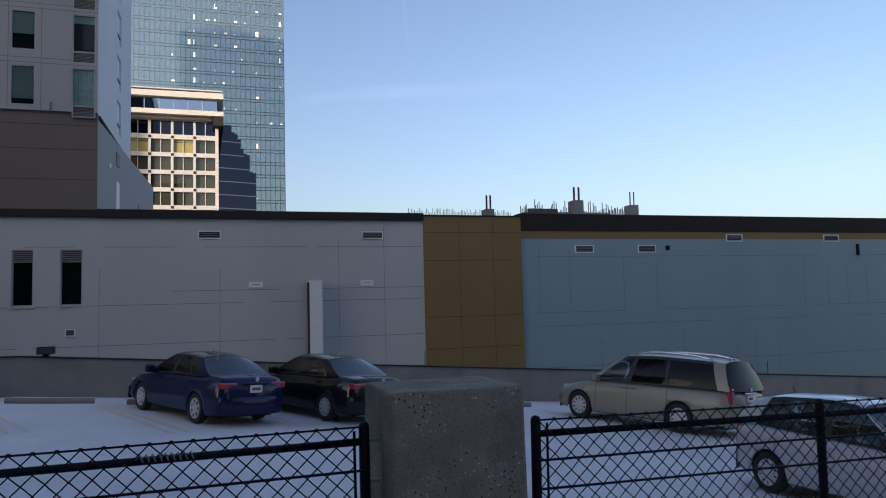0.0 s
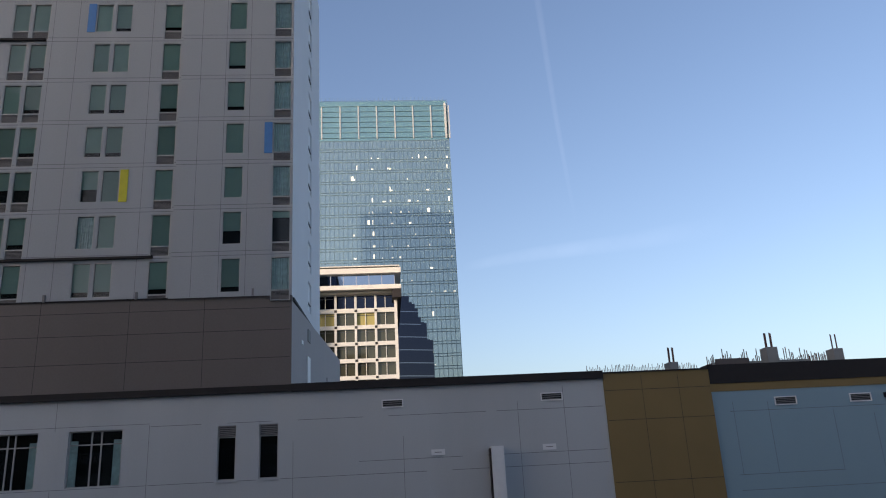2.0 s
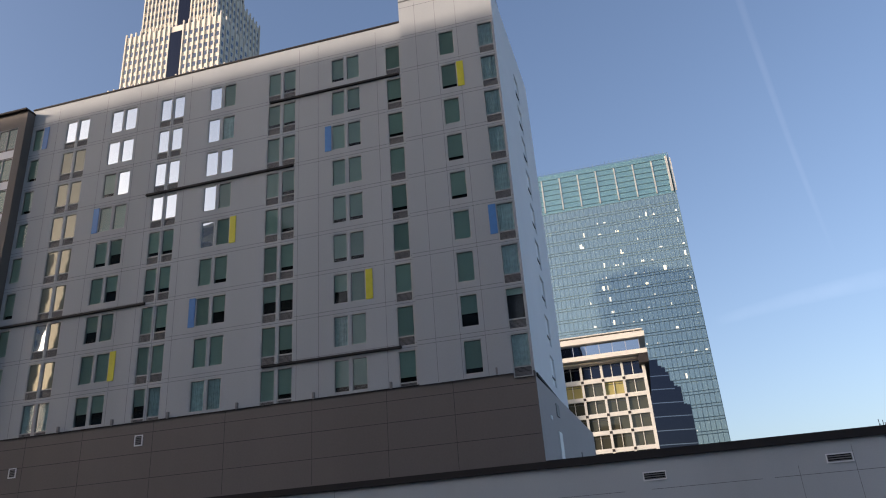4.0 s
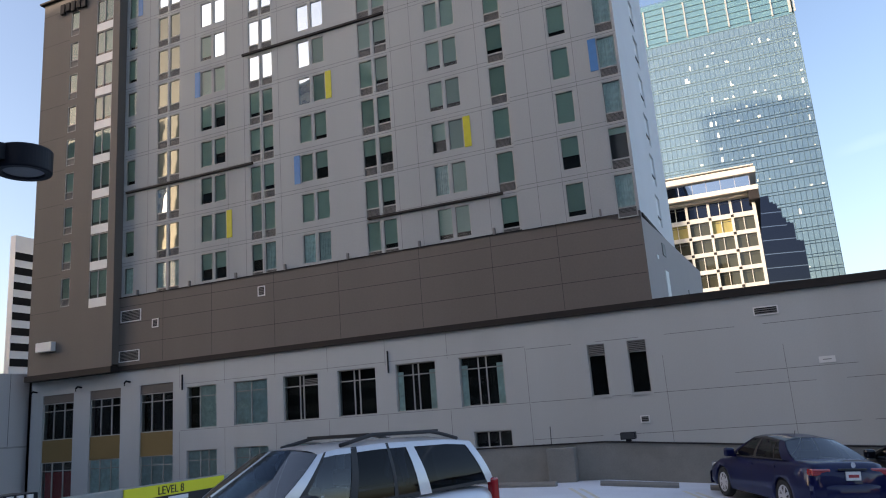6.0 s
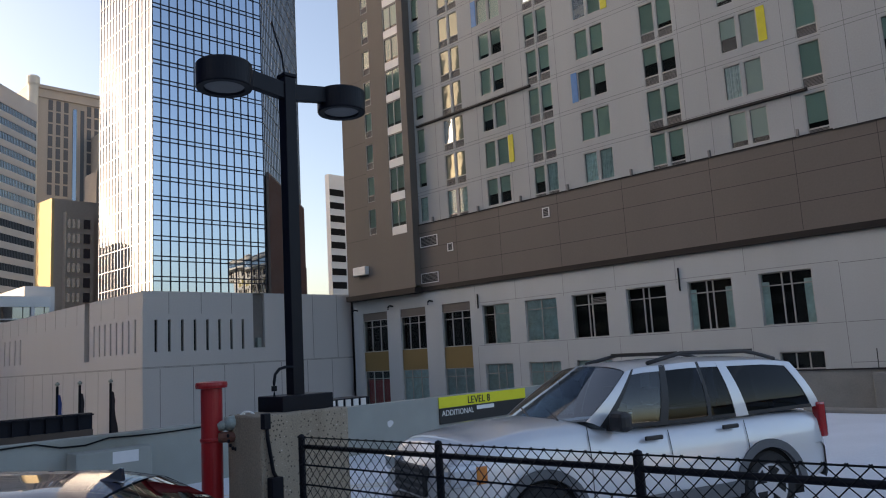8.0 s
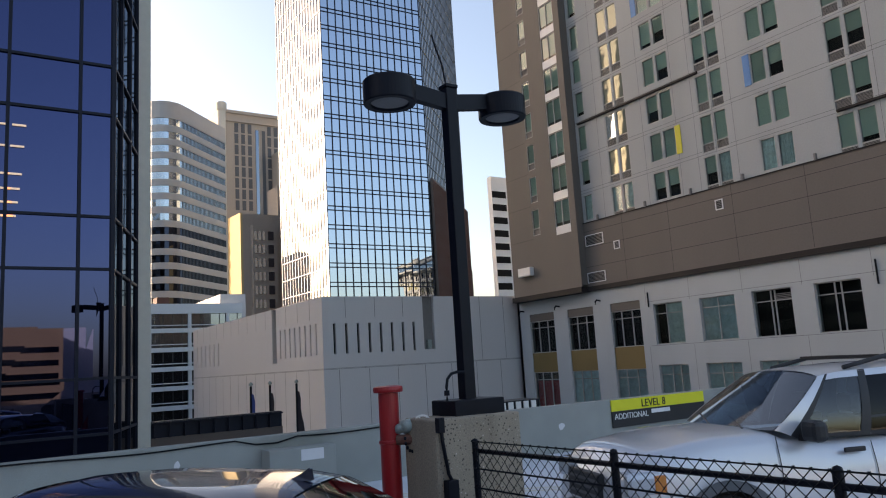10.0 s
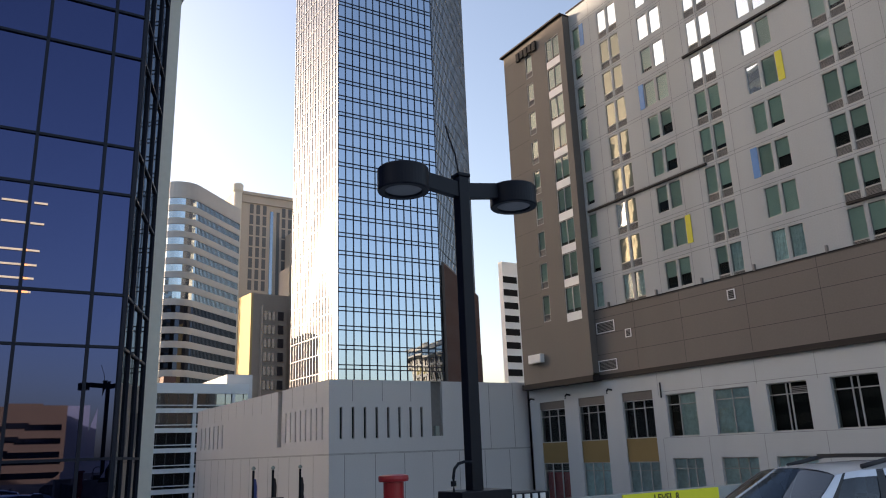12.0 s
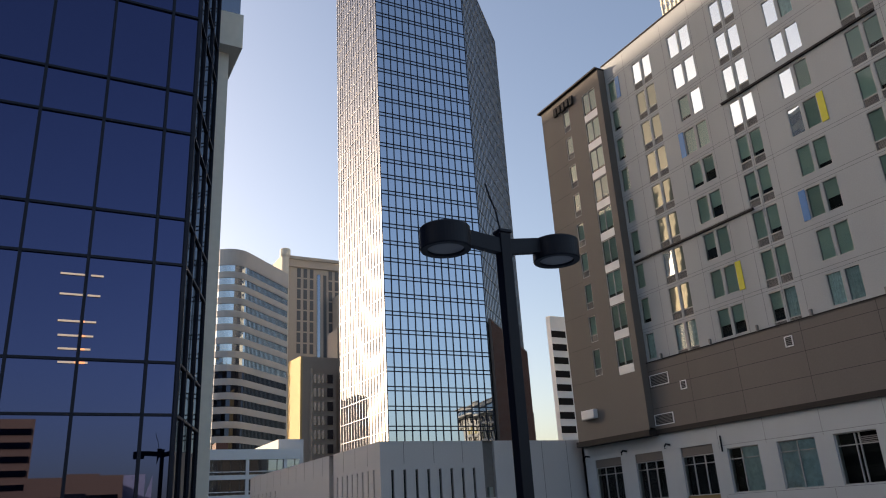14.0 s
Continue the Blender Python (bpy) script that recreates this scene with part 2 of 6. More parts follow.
    lg=mirror_glass("deep_blue_glass", (0.058, 0.072, 0.16), 0.01, 0.001, 0.15, (0.003, 0.005, 0.014), 0.75),
    olive=mirror_glass("olive_curtained_glass", (0.16, 0.16, 0.14), 0.04, 0.003, 0.2, (0.07, 0.068, 0.045), 0.35),
    darkglass=mirror_glass("near_black_glass", (0.05, 0.06, 0.09), 0.02, 0.002, 0.2, (0.006, 0.008, 0.012), 0.6),
    farglass=mirror_glass("far_window_glass", (0.30, 0.34, 0.40), 0.03, 0.004, 0.2, (0.02, 0.022, 0.025), 0.6),
    yelglass=mirror_glass("curtained_window", (0.25, 0.22, 0.10), 0.1, 0.002, 0.2, (0.40, 0.34, 0.13), 0.2),
    pane=pane_glass("window_pane", (0.84, 0.93, 0.89), 1.0, 1.35),
    aqua=pane_glass("aqua_pane", (0.78, 0.92, 0.94), 1.0, 1.7),
    carglass=pane_glass("car_glass", (0.30, 0.37, 0.39), 1.0, 1.65),
    screenglass=pane_glass("car_screen_glass", (0.28, 0.35, 0.38), 1.0, 2.1),
    privacy=pane_glass("privacy_glass", (0.03, 0.04, 0.065), 0.8, 1.33),
    lit=glow("lit_office_ceiling", (1.0, 0.93, 0.72), 0.75),
    lit2=glow("strip_lamp", (1.0, 0.72, 0.50), 0.14),
)


def car_paint(name, color, metal=0.5, rough=0.35, coat=0.6, spec=0.4):
    return mat(name, color, rough, metal, var=0.03, scale=2, fine=900, bump=0.0, coat=coat, spec=spec)


# ---- mesh helpers ----
def part(name, bm, material, parent, label="", smooth=False, kind=""):
    me = bpy.data.meshes.new(name)
    if smooth:
        for f in bm.faces:
            f.smooth = True
    bm.to_mesh(me)
    bm.free()
    me.materials.append(material)
    ob = new(name, me)
    if material.name.endswith(('_pane', '_glass')) and material.name in ('window_pane', 'aqua_pane', 'car_glass'):
        ob.visible_shadow = False
    if parent is not None:
        ob.parent = parent
    if label or kind:
        tagged(ob, label, "", "", kind)
    return ob


def share(ob, name, parent, m=None):
    """Another object on the mesh of ob."""
    o = new(name, ob.data)
    o.parent = parent
    if m is not None:
        o.matrix_basis = m
    return o


def empty(name, label, category, group="", kind="", m=None):
    ob = new(name)
    ob.empty_display_size = 0.2
    if m is not None:
        ob.matrix_basis = m
    return tagged(ob, label, category, group, kind)


def box(bm, x0, x1, y0, y1, z0, z1, m=None):
    vs = [bm.verts.new((x, y, z)) for z in (z0, z1) for x, y in ((x0, y0), (x1, y0), (x1, y1), (x0, y1))]
    if m is not None:
        for v in vs:
            v.co = m @ v.co
    for f in ((3, 2, 1, 0), (4, 5, 6, 7), (0, 1, 5, 4), (1, 2, 6, 5), (2, 3, 7, 6), (3, 0, 4, 7)):
        bm.faces.new([vs[i] for i in f])
    return vs


def sheet(*specs):
    """Single upright panes that face -y: (x0, x1, y, z0, z1) each."""
    bm = bmesh.new()
    for x0, x1, y, z0, z1 in specs:
        bm.faces.new([bm.verts.new(p) for p in ((x0, y, z0), (x1, y, z0), (x1, y, z1), (x0, y, z1))])
    return bm


def boxes(*specs, bevel=0.0):
    bm = bmesh.new()
    for s in specs:
        box(bm, *s)
    if bevel:
        bmesh.ops.bevel(bm, geom=bm.edges[:], offset=bevel, segments=2, affect="EDGES", profile=0.5)
    return bm


def ring_frame(bm, x0, x1, y0, y1, z0, z1, t):
    """An upright rectangular frame, t wide, as one closed shape."""
    o = ((x0, z0), (x1, z0), (x1, z1), (x0, z1))
    i = ((x0 + t, z0 + t), (x1 - t, z0 + t), (x1 - t, z1 - t), (x0 + t, z1 - t))
    of, inf = [bm.verts.new((x, y0, z)) for x, z in o], [bm.verts.new((x, y0, z)) for x, z in i]
    ob_, ib = [bm.verts.new((x, y1, z)) for x, z in o], [bm.verts.new((x, y1, z)) for x, z in i]
    for k in range(4):
        j = (k + 1) % 4
        bm.faces.new((of[k], of[j], inf[j], inf[k]))
        bm.faces.new((of[j], of[k], ob_[k], ob_[j]))
        bm.faces.new((inf[k], inf[j], ib[j], ib[k]))
        bm.faces.new((ob_[j], ob_[k], ib[k], ib[j]))


def prism(bm, foot, z0, z1):
    """An upright prism on a footprint that runs anticlockwise."""
    a = [bm.verts.new((x, y, z0)) for x, y in foot]
    b = [bm.verts.new((x, y, z1)) for x, y in foot]
    n = len(foot)
    for i in range(n):
        bm.faces.new((a[i], a[(i + 1) % n], b[(i + 1) % n], b[i]))
    bm.faces.new(b)
    bm.faces.new(a[::-1])


def lathe(bm, profile, n=24, m=None):
    """Turns (radius, height) pairs round z."""
    rings = []
    for r, z in profile:
        rings.append([bm.verts.new((r * math.cos(2 * math.pi * i / n), r * math.sin(2 * math.pi * i / n), z)) for i in range(n)])
    for a, b in zip(rings, rings[1:]):
        for i in range(n):
            bm.faces.new((a[i], a[(i + 1) % n], b[(i + 1) % n], b[i]))
    if profile[0][0] > 1e-4:
        bm.faces.new(rings[0][::-1])
    if profile[-1][0] > 1e-4:
        bm.faces.new(rings[-1])
    if m is not None:
        for ring in rings:
            for v in ring:
                v.co = m @ v.co
    return rings


def tube(bm, pts, r, n=8):
    """A round bar along a line of points."""
    pts = [Vector(p) for p in pts]
    rings = []
    for i, p in enumerate(pts):
        d = (pts[min(i + 1, len(pts) - 1)] - pts[max(i - 1, 0)]).normalized()
        q = d.to_track_quat("Z", "Y").to_matrix()
        rings.append([bm.verts.new(p + q @ Vector((r * math.cos(2 * math.pi * k / n), r * math.sin(2 * math.pi * k / n), 0))) for k in range(n)])
    for a, b in zip(rings, rings[1:]):
        for k in range(n):
            bm.faces.new((a[k], a[(k + 1) % n], b[(k + 1) % n], b[k]))
    bm.faces.new(rings[0][::-1])
    bm.faces.new(rings[-1])


def bar(bm, p, q, w, h):
    """A square bar from p to q, w across and h high."""
    p, q = Vector(p), Vector(q)
    d = q - p
    mtx = Matrix.Translation(p) @ d.to_track_quat("X", "Z").to_matrix().to_4x4()
    box(bm, 0, d.length, -w / 2, w / 2, -h / 2, h / 2, mtx)


def punched(bm, u0, u1, z0, z1, holes, place, depth):
    """A wall skin with openings that go through it to the given depth. place(u, d, z) gives the point, d going inwards."""
    us = sorted({u0, u1, *[h[0] for h in holes], *[h[1] for h in holes]})
    zs = sorted({z0, z1, *[h[2] for h in holes], *[h[3] for h in holes]})
    us = [u for u in us if u0 <= u <= u1]
    zs = [z for z in zs if z0 <= z <= z1]
    seen = {}

    def v(u, d, z):
        k = (round(u, 4), d, round(z, 4))
        if k not in seen:
            seen[k] = bm.verts.new(place(u, d, z))
        return seen[k]

    for a, b in zip(us, us[1:]):
        for c, e in zip(zs, zs[1:]):
            mu, mz = (a + b) / 2, (c + e) / 2
            if not any(h[0] < mu < h[1] and h[2] < mz < h[3] for h in holes):
                bm.faces.new((v(a, 0, c), v(b, 0, c), v(b, 0, e), v(a, 0, e)))
    for a, b, c, e in holes:
        P = [(a, c), (b, c), (b, e), (a, e)]
        for (p, q), (r, s) in zip(P, P[1:] + P[:1]):
            bm.faces.new([v(*w) for w in ((p, 0, q), (r, 0, s), (r, depth, s), (p, depth, q))])


def facing(p, q):
    """Places u metres along p to q, z up, d metres inwards, for a front seen with p at its left."""
    p, q = Vector(p), Vector(q)
    e = (q - p).normalized()
    n = Vector((-e.y, e.x))
    ln = (q - p).length
    return ln, (lambda u, d, z: (p.x + e.x * u + n.x * d, p.y + e.y * u + n.y * d, z))


def put_box(bm, place, u0, u1, d0, d1, z0, z1):
    vs = [bm.verts.new(place(u, d, z)) for z in (z0, z1) for u, d in ((u0, d0), (u1, d0), (u1, d1), (u0, d1))]
    for f in ((3, 2, 1, 0), (4, 5, 6, 7), (0, 1, 5, 4), (1, 2, 6, 5), (2, 3, 7, 6), (3, 0, 4, 7)):
        bm.faces.new([vs[i] for i in f])


# ---- decks, parapets, ramp ----
def deck_z(s):
    """The height of the deck beyond the fence: level, then a ramp that falls to the right."""
    return -0.0725 * max(0.0, s + 4.9)


def strip(bm, xs, y0, y1, zt, thick):
    """A slab along x with its top at zt(x)."""
    rows = []
    for x in xs:
        z = zt(x)
        rows.append([bm.verts.new(p) for p in ((x, y0, z), (x, y1, z), (x, y1, z - thick), (x, y0, z - thick))])
    for a, b in zip(rows, rows[1:]):
        for i in range(4):
            j = (i + 1) % 4
            bm.faces.new((a[i], b[i], b[j], a[j]))
    bm.faces.new(rows[0])
    bm.faces.new(rows[-1][::-1])


ground = tagged(part("ground", boxes((-2500, 2500, -2500, 2500, -25, -24)), M["asphalt"], None), "dark asphalt city ground far below the deck", "ground", "", "structure")
bm = bmesh.new()
strip(bm, [-14.2, -4.9, 8, 22, 60], 4.25, 23.5, deck_z, 0.35)
deck = tagged(part("floor", bm, M["deck"], None), "pale grey coated parking deck with a falling ramp", "floor", "", "structure")
deck2 = tagged(part("floor_near", boxes((-14.2, 60, -22, 4.25, -0.35, 0.0)), M["deck"], None), "pale grey coated parking deck by the fence", "floor", "", "structure")
mass = tagged(part("garage_body", boxes((-14.5, 60, -22, 23.7, -24, -5.2)), M["conc"], None), "concrete body of the parking garage below the deck", "garage", "", "structure")

bm = bmesh.new()
strip(bm, [-14.4, -4.9, 8, 22, 60], 23.5, 23.72, lambda s: deck_z(s) + 1.08, 5.5)
par_back = tagged(part("parapet_back", bm, M["conc"], None), "weathered concrete parapet along the ramp", "parapet", "", "structure")
bm = bmesh.new()
strip(bm, [-14.4, -4.9, 8, 22, 60], 23.46, 23.76, lambda s: deck_z(s) + 1.115, 0.035)
part("coping", bm, M["band"], par_back, "thin dark metal coping")
par_left = tagged(part("parapet_left", boxes((-14.5, -14.2, -22, 23.5, -5.2, 1.09), bevel=0.015), M["green_conc"], None), "grey-green painted concrete parapet", "parapet", "", "structure")
tagged(part("parapet_near", boxes((-14.2, 60, -22.3, -22, -5.2, 1.09)), M["conc"], None), "concrete parapet behind the deck", "parapet", "", "structure")
tagged(part("parapet_right", boxes((60, 60.3, -22, 23.5, -5.2, 1.09)), M["conc"], None), "concrete parapet at the ramp's end", "parapet", "", "structure")

# pale repair patches and the cable on the parapet
for y, z, w, h in ((8.6, 0.55, 0.45, 0.22), (3.4, 0.75, 0.12, 0.2), (12.2, 0.6, 0.25, 0.2), (1.9, 0.5, 0.25, 0.12)):
    bm = bmesh.new()
    n = 9
    vs = [bm.verts.new((-14.196, y + w / 2 * math.cos(k * 2 * math.pi / n) * random.uniform(0.6, 1.0), z + h / 2 * math.sin(k * 2 * math.pi / n) * random.uniform(0.6, 1))) for k in range(n)]
    bm.faces.new(vs)
    part("patch", bm, M["wconc"], par_left, "pale plaster repair patch")
bm = bmesh.new()
tube(bm, [(-14.17, y, 1.04 + 0.025 * math.sin(y * 1.7) - (0.10 if 4.6 < y < 5.4 else 0)) for y in [k * 0.4 - 4 for k in range(36)]], 0.016, 6)
tagged(part("cable", bm, M["galv"], None), "black cable along the parapet top", "cable")
bm = boxes((-14.2, -13.75, 4.9, 6.2, 0.0, 0.86), bevel=0.02)
chip = part("patch", boxes((-13.76, -13.745, 5.5, 5.95, 0.62, 0.82), bevel=0.004), M["wconc"], None)
chip.parent = par_left
tagged(part("pilaster", bm, M["green_conc"], None), "grey-green concrete pier at the parapet", "pier", "", "structure")
bm = boxes((-6.65, -5.8, 23.1, 23.5, 0.0, 1.0), bevel=0.02)
tagged(part("pilaster", bm, M["conc"], None), "weathered concrete pier at the parapet", "pier", "", "structure")

# wheel stops, stall lines, rods
def wheel_stop(s0, y0, ang, ln=2.1):
    bm = bmesh.new()
    prof = [(-0.09, 0), (0.09, 0), (0.09, 0.08), (0.05, 0.13), (-0.05, 0.13), (-0.09, 0.08)]
    a = [bm.verts.new((-ln / 2, y, z)) for y, z in prof]
    b = [bm.verts.new((ln / 2, y, z)) for y, z in prof]
    for i in range(6):
        bm.faces.new((a[i], b[i], b[(i + 1) % 6], a[(i + 1) % 6]))
    bm.faces.new(a[::-1]); bm.faces.new(b)
    ob = part("wheel_stop", bm, M["conc"], None)
    ob.matrix_basis = pose(s0, y0, deck_z(s0) + 0.005, 0, 0, ang) @ pose(0, 0, 0, 0, 4.1 if s0 > -4.9 else 0, 0)
    return tagged(ob, "worn concrete wheel stop on the deck", "wheel stop", "wheel stops on the deck")


for s0, y0, a in ((-7.2, 22.2, -6), (-3.8, 22.0, 4), (-0.9, 21.95, 4), (2.2, 22.0, 3), (5.4, 22.0, 0), (8.8, 22.0, -2), (12.5, 22.0, 0)):
    wheel_stop(s0, y0, a)


def stall_line(p, q, w=0.11):
    (x0, y0), (x1, y1) = p, q
    n = 8
    d = Vector((x1 - x0, y1 - y0)).normalized()
    c = Vector((-d.y, d.x)) * w / 2
    bm = bmesh.new()
    rows = []
    for i in range(n + 1):
        x, y = x0 + (x1 - x0) * i / n, y0 + (y1 - y0) * i / n
        rows.append([bm.verts.new((x + k * c.x, y + k * c.y, deck_z(x) + 0.006)) for k in (-1, 1)])
    for a, b in zip(rows, rows[1:]):
        bm.faces.new((a[0], b[0], b[1], a[1]))
    return part("stall_line", bm, M["line"], deck, "faded yellow stall line")


for k in range(-1, 6):
    s0 = -5.6 + 3.02 * k
    stall_line((s0, 21.4), (s0 + 1.95, 16.8))
    stall_line((s0 + 0.33, 21.2), (s0 + 2.28, 17.0))
for k in range(-2, 4):
    s0 = -3.6 + 3.0 * k
    stall_line((s0, 10.3), (s0 - 2.9, 6.6))
    stall_line((s0 + 0.33, 10.3), (s0 - 2.57, 6.6))
for s0, h in ((-6.6, 0.55), (6.9, 0.5), (20.5, 0.5)):
    bm = bmesh.new()
    tube(bm, [(s0, 23.6, deck_z(s0) + 1.1), (s0 + 0.01, 23.6, deck_z(s0) + 1.1 + h)], 0.012, 6)
    tagged(part("thin_rod", bm, M["galv"], None), "thin black rod on the parapet", "rod", "rods on the parapet")

# floodlight on the parapet
fl = empty("floodlight", "small black floodlight clamped on the concrete parapet", "floodlight")
part("housing", boxes((-4.42, -3.98, 23.42, 23.72, 1.13, 1.34), bevel=0.02), M["black"], fl)
part("bracket", boxes((-4.28, -4.12, 23.5, 23.66, 1.05, 1.18)), M["black"], fl)
part("lens", boxes((-4.40, -4.00, 23.400, 23.425, 1.15, 1.32)), M["dframe"], fl)

# level sign on the left parapet
sign = empty("level_sign", "yellow and black parking level sign on the parapet", "sign")
part("yellow_board", boxes((-14.19, -14.16, 13.85, 17.35, 0.80, 1.075)), M["sign_y"], sign, "yellow sign board")
part("black_board", boxes((-14.19, -14.16, 13.85, 17.35, 0.40, 0.795)), M["sign_k"], sign, "black sign board")
part("white_label", boxes((-14.157, -14.150, 15.25, 15.95, 0.66, 0.76)), M["white"], sign)


def words(text, size, m, material, parent, name="lettering"):
    cu = bpy.data.curves.new(name, "FONT")
    cu.body, cu.size, cu.align_x, cu.extrude = text, size, "CENTER", 0.004
    ob = new(name, cu)
    cu.materials.append(material)
    ob.parent = parent
    ob.matrix_basis = m
    return ob


words("LEVEL 8", 0.27, pose(-14.150, 15.35, 0.845, 90, 0, 90), M["sign_k"], sign)
words("ADDITIONAL", 0.20, pose(-14.150, 14.52, 0.60, 90, 0, 90), M["white"], sign)

# dark box with a slanted white lid on the parapet
ub = empty("utility_box", "dark low box with white slatted top behind the parapet", "box")
part("case", boxes((-16.2, -15.4, 10.7, 12.6, 0.3, 1.22), bevel=0.03), M["black"], ub)
for k in range(7):
    part("slat", boxes((-15.39, -15.36, 10.85 + k * 0.24, 11.0 + k * 0.24, 1.02, 1.19)), M["white"], ub)
part("stand", boxes((-16.1, -15.5, 10.8, 12.5, -24.0, 0.3)), M["conc"], ub)

# ---- near pier, pedestal, fence ----
def chipped(bm, amount, seed):
    """Roughens the surface of a cast block."""
    bmesh.ops.subdivide_edges(bm, edges=bm.edges[:], cuts=7, use_grid_fill=True)
    for v in bm.verts:
        k = noise.noise(v.co * 6 + Vector((seed, 0, 0))) + 0.5 * noise.noise(v.co * 17)
        v.co += Vector((noise.noise(v.co * 9), noise.noise(v.co * 9 + Vector((7, 0, 0))), k * 0.5)) * amount


bm = boxes((0.93, 1.70, 3.85, 4.50, -0.5, 1.75), bevel=0.02)
chipped(bm, 0.012, 1.0)
tagged(part("concrete_pier", bm, M["rough_conc"], None, smooth=False), "rough weathered concrete pier between the fence panels", "pier")
bm = boxes((-7.05, -6.45, 3.92, 4.92, -0.05, 1.70), bevel=0.02)
chipped(bm, 0.010, 5.0)
pedestal = tagged(part("lamp_pedestal", bm, M["rust_conc"], None), "stained concrete pedestal under the lamp post", "pedestal")

curb = tagged(part("fence_curb", boxes((-6.4, 0.93, 4.0, 4.25, -0.3, 0.42), (1.70, 26, 4.0, 4.25, -0.3, 0.30), bevel=0.01), M["conc"], None), "low concrete curb under the fence", "curb", "", "structure")


def fence_panel(s0, s1, posts, top=1.53, foot=0.42, seed=0):
    f = empty("chain_link_fence", "black vinyl chain-link fence with square posts", "fence", "chain-link fence panels")
    for p in posts:
        bm = bmesh.new()
        lathe(bm, [(0.030, foot), (0.030, top - 0.005), (0.024, top + 0.015), (0.0, top + 0.025)], 12, Matrix.Translation((p, 4.1, 0)))
        part("post", bm, M["black"], f, smooth=True)
    bm = bmesh.new(); tube(bm, [(s0, 4.1, top - 0.085), (s1, 4.1, top - 0.085)], 0.021, 12)
    part("top_rail", bm, M["black"], f, smooth=True)
    bm = bmesh.new(); tube(bm, [(s0, 4.075, top - 0.235), (s1, 4.075, top - 0.235)], 0.008, 6)
    part("tension_wire", bm, M["black"], f)
    bm = bmesh.new(); tube(bm, [(s0, 4.075, top - 0.40), (s1, 4.075, top - 0.40)], 0.008, 6)
    part("tension_wire", bm, M["black"], f)
    for e in (s0 + 0.06, s1 - 0.06):
        bm = bmesh.new(); tube(bm, [(e, 4.07, foot), (e, 4.07, top - 0.02)], 0.008, 6)
        part("stretcher_bar", bm, M["black"], f)
    # diagonal wires, two directions, ending in twisted tips above the rail
    pitch, hgt = 0.104, 0.100
    verts, faces = [], []

    def wire(p, q, r=0.0036):
        p, q = Vector(p), Vector(q)
        d = (q - p).normalized()
        a = d.cross(Vector((0, 1, 0))).normalized() * r
        c = Vector((0, r, 0))
        i = len(verts)
        verts.extend([p + a, p + c, p - a, p - c, q + a, q + c, q - a, q - c])
        faces.extend([(i, i + 1, i + 5, i + 4), (i + 1, i + 2, i + 6, i + 5), (i + 2, i + 3, i + 7, i + 6), (i + 3, i, i + 4, i + 7)])

    n = int((s1 - s0) / pitch)
    rows = int((top - foot) / hgt)
    for r in range(rows):
        z1 = top - r * hgt
        for k in range(n):
            x = s0 + k * pitch
            j = 0.004 * math.sin(k * 3.1 + r + seed)
            wire((x, 4.062 + j, z1 - hgt), (x + pitch / 2, 4.068, z1 - hgt / 2))
            wire((x + pitch / 2, 4.068, z1 - hgt / 2), (x + pitch, 4.062 - j, z1 - hgt))
            wire((x, 4.062, z1), (x + pitch / 2, 4.068 + j, z1 - hgt / 2))
            wire((x + pitch / 2, 4.068, z1 - hgt / 2), (x + pitch, 4.062, z1))
    wire((s0, 4.064, top), (s1, 4.064, top), 0.0055)
    for k in range(n):
        x = s0 + k * pitch
        wire((x - 0.004, 4.06, top - 0.004), (x + 0.007, 4.066, top + 0.010), 0.0042)
        wire((x + 0.004, 4.06, top - 0.004), (x - 0.007, 4.066, top + 0.010), 0.0042)
    me = bpy.data.meshes.new("mesh")
    me.from_pydata(verts, [], faces)
    me.materials.append(M["galv"])
    o = new("wire_mesh", me)
    o.parent = f
    tagged(o, "black diamond wire mesh", "", "", "stuff")
    return f


level_fence = fence_panel(-6.08, 0.84, (-6.08, -4.36, -2.73, -1.05, 0.84))
level_fence.matrix_basis = pose(-3, 4.1, 1.53, 0, -0.35, 0) @ pose(3, -4.1, -1.53)
ramp_fence = fence_panel(1.87, 10.4, (1.87, 3.97, 6.05, 8.2, 10.4), 1.52, 0.30, 2)
ramp_fence.matrix_basis = pose(1.87, 4.1, 1.515, 0, 0.9, 0) @ pose(-1.87, -4.1, -1.52)
for s, z in ((0.90, 1.47), (0.90, 1.25)):
    bm = bmesh.new(); tube(bm, [(s - 0.05, 4.12, z), (s + 0.05, 4.14, z)], 0.012, 6)
    tagged(part("anchor_bolt", bm, M["steel"], None), "steel anchor bolt in the pier", "bolt", "anchor bolts")
# bits of torn ribbon on the rail
bm = bmesh.new()
for k in range(9):
    x = -0.32 + 0.03 * k
    tube(bm, [(x, 4.07, 1.475), (x + 0.02, 4.055, 1.50), (x + 0.035, 4.06, 1.46)], 0.004, 4)
tagged(part("frayed_tie", bm, M["louver"], None), "frayed grey tie knotted on the fence rail", "tie")

# ---- lamp post ----
LX, LY = -6.80, 4.54
lamp = empty("lamp_post", "dark blue-black twin-head lamp post on the pedestal", "lamp post")
part("pole", boxes((LX - 0.066, LX + 0.066, LY - 0.066, LY + 0.066, 1.82, 5.15), bevel=0.008), M["black"], lamp)
part("base_box", boxes((LX - 0.22, LX + 0.22, LY - 0.30, LY + 0.30, 1.69, 1.85), bevel=0.01), M["black"], lamp)
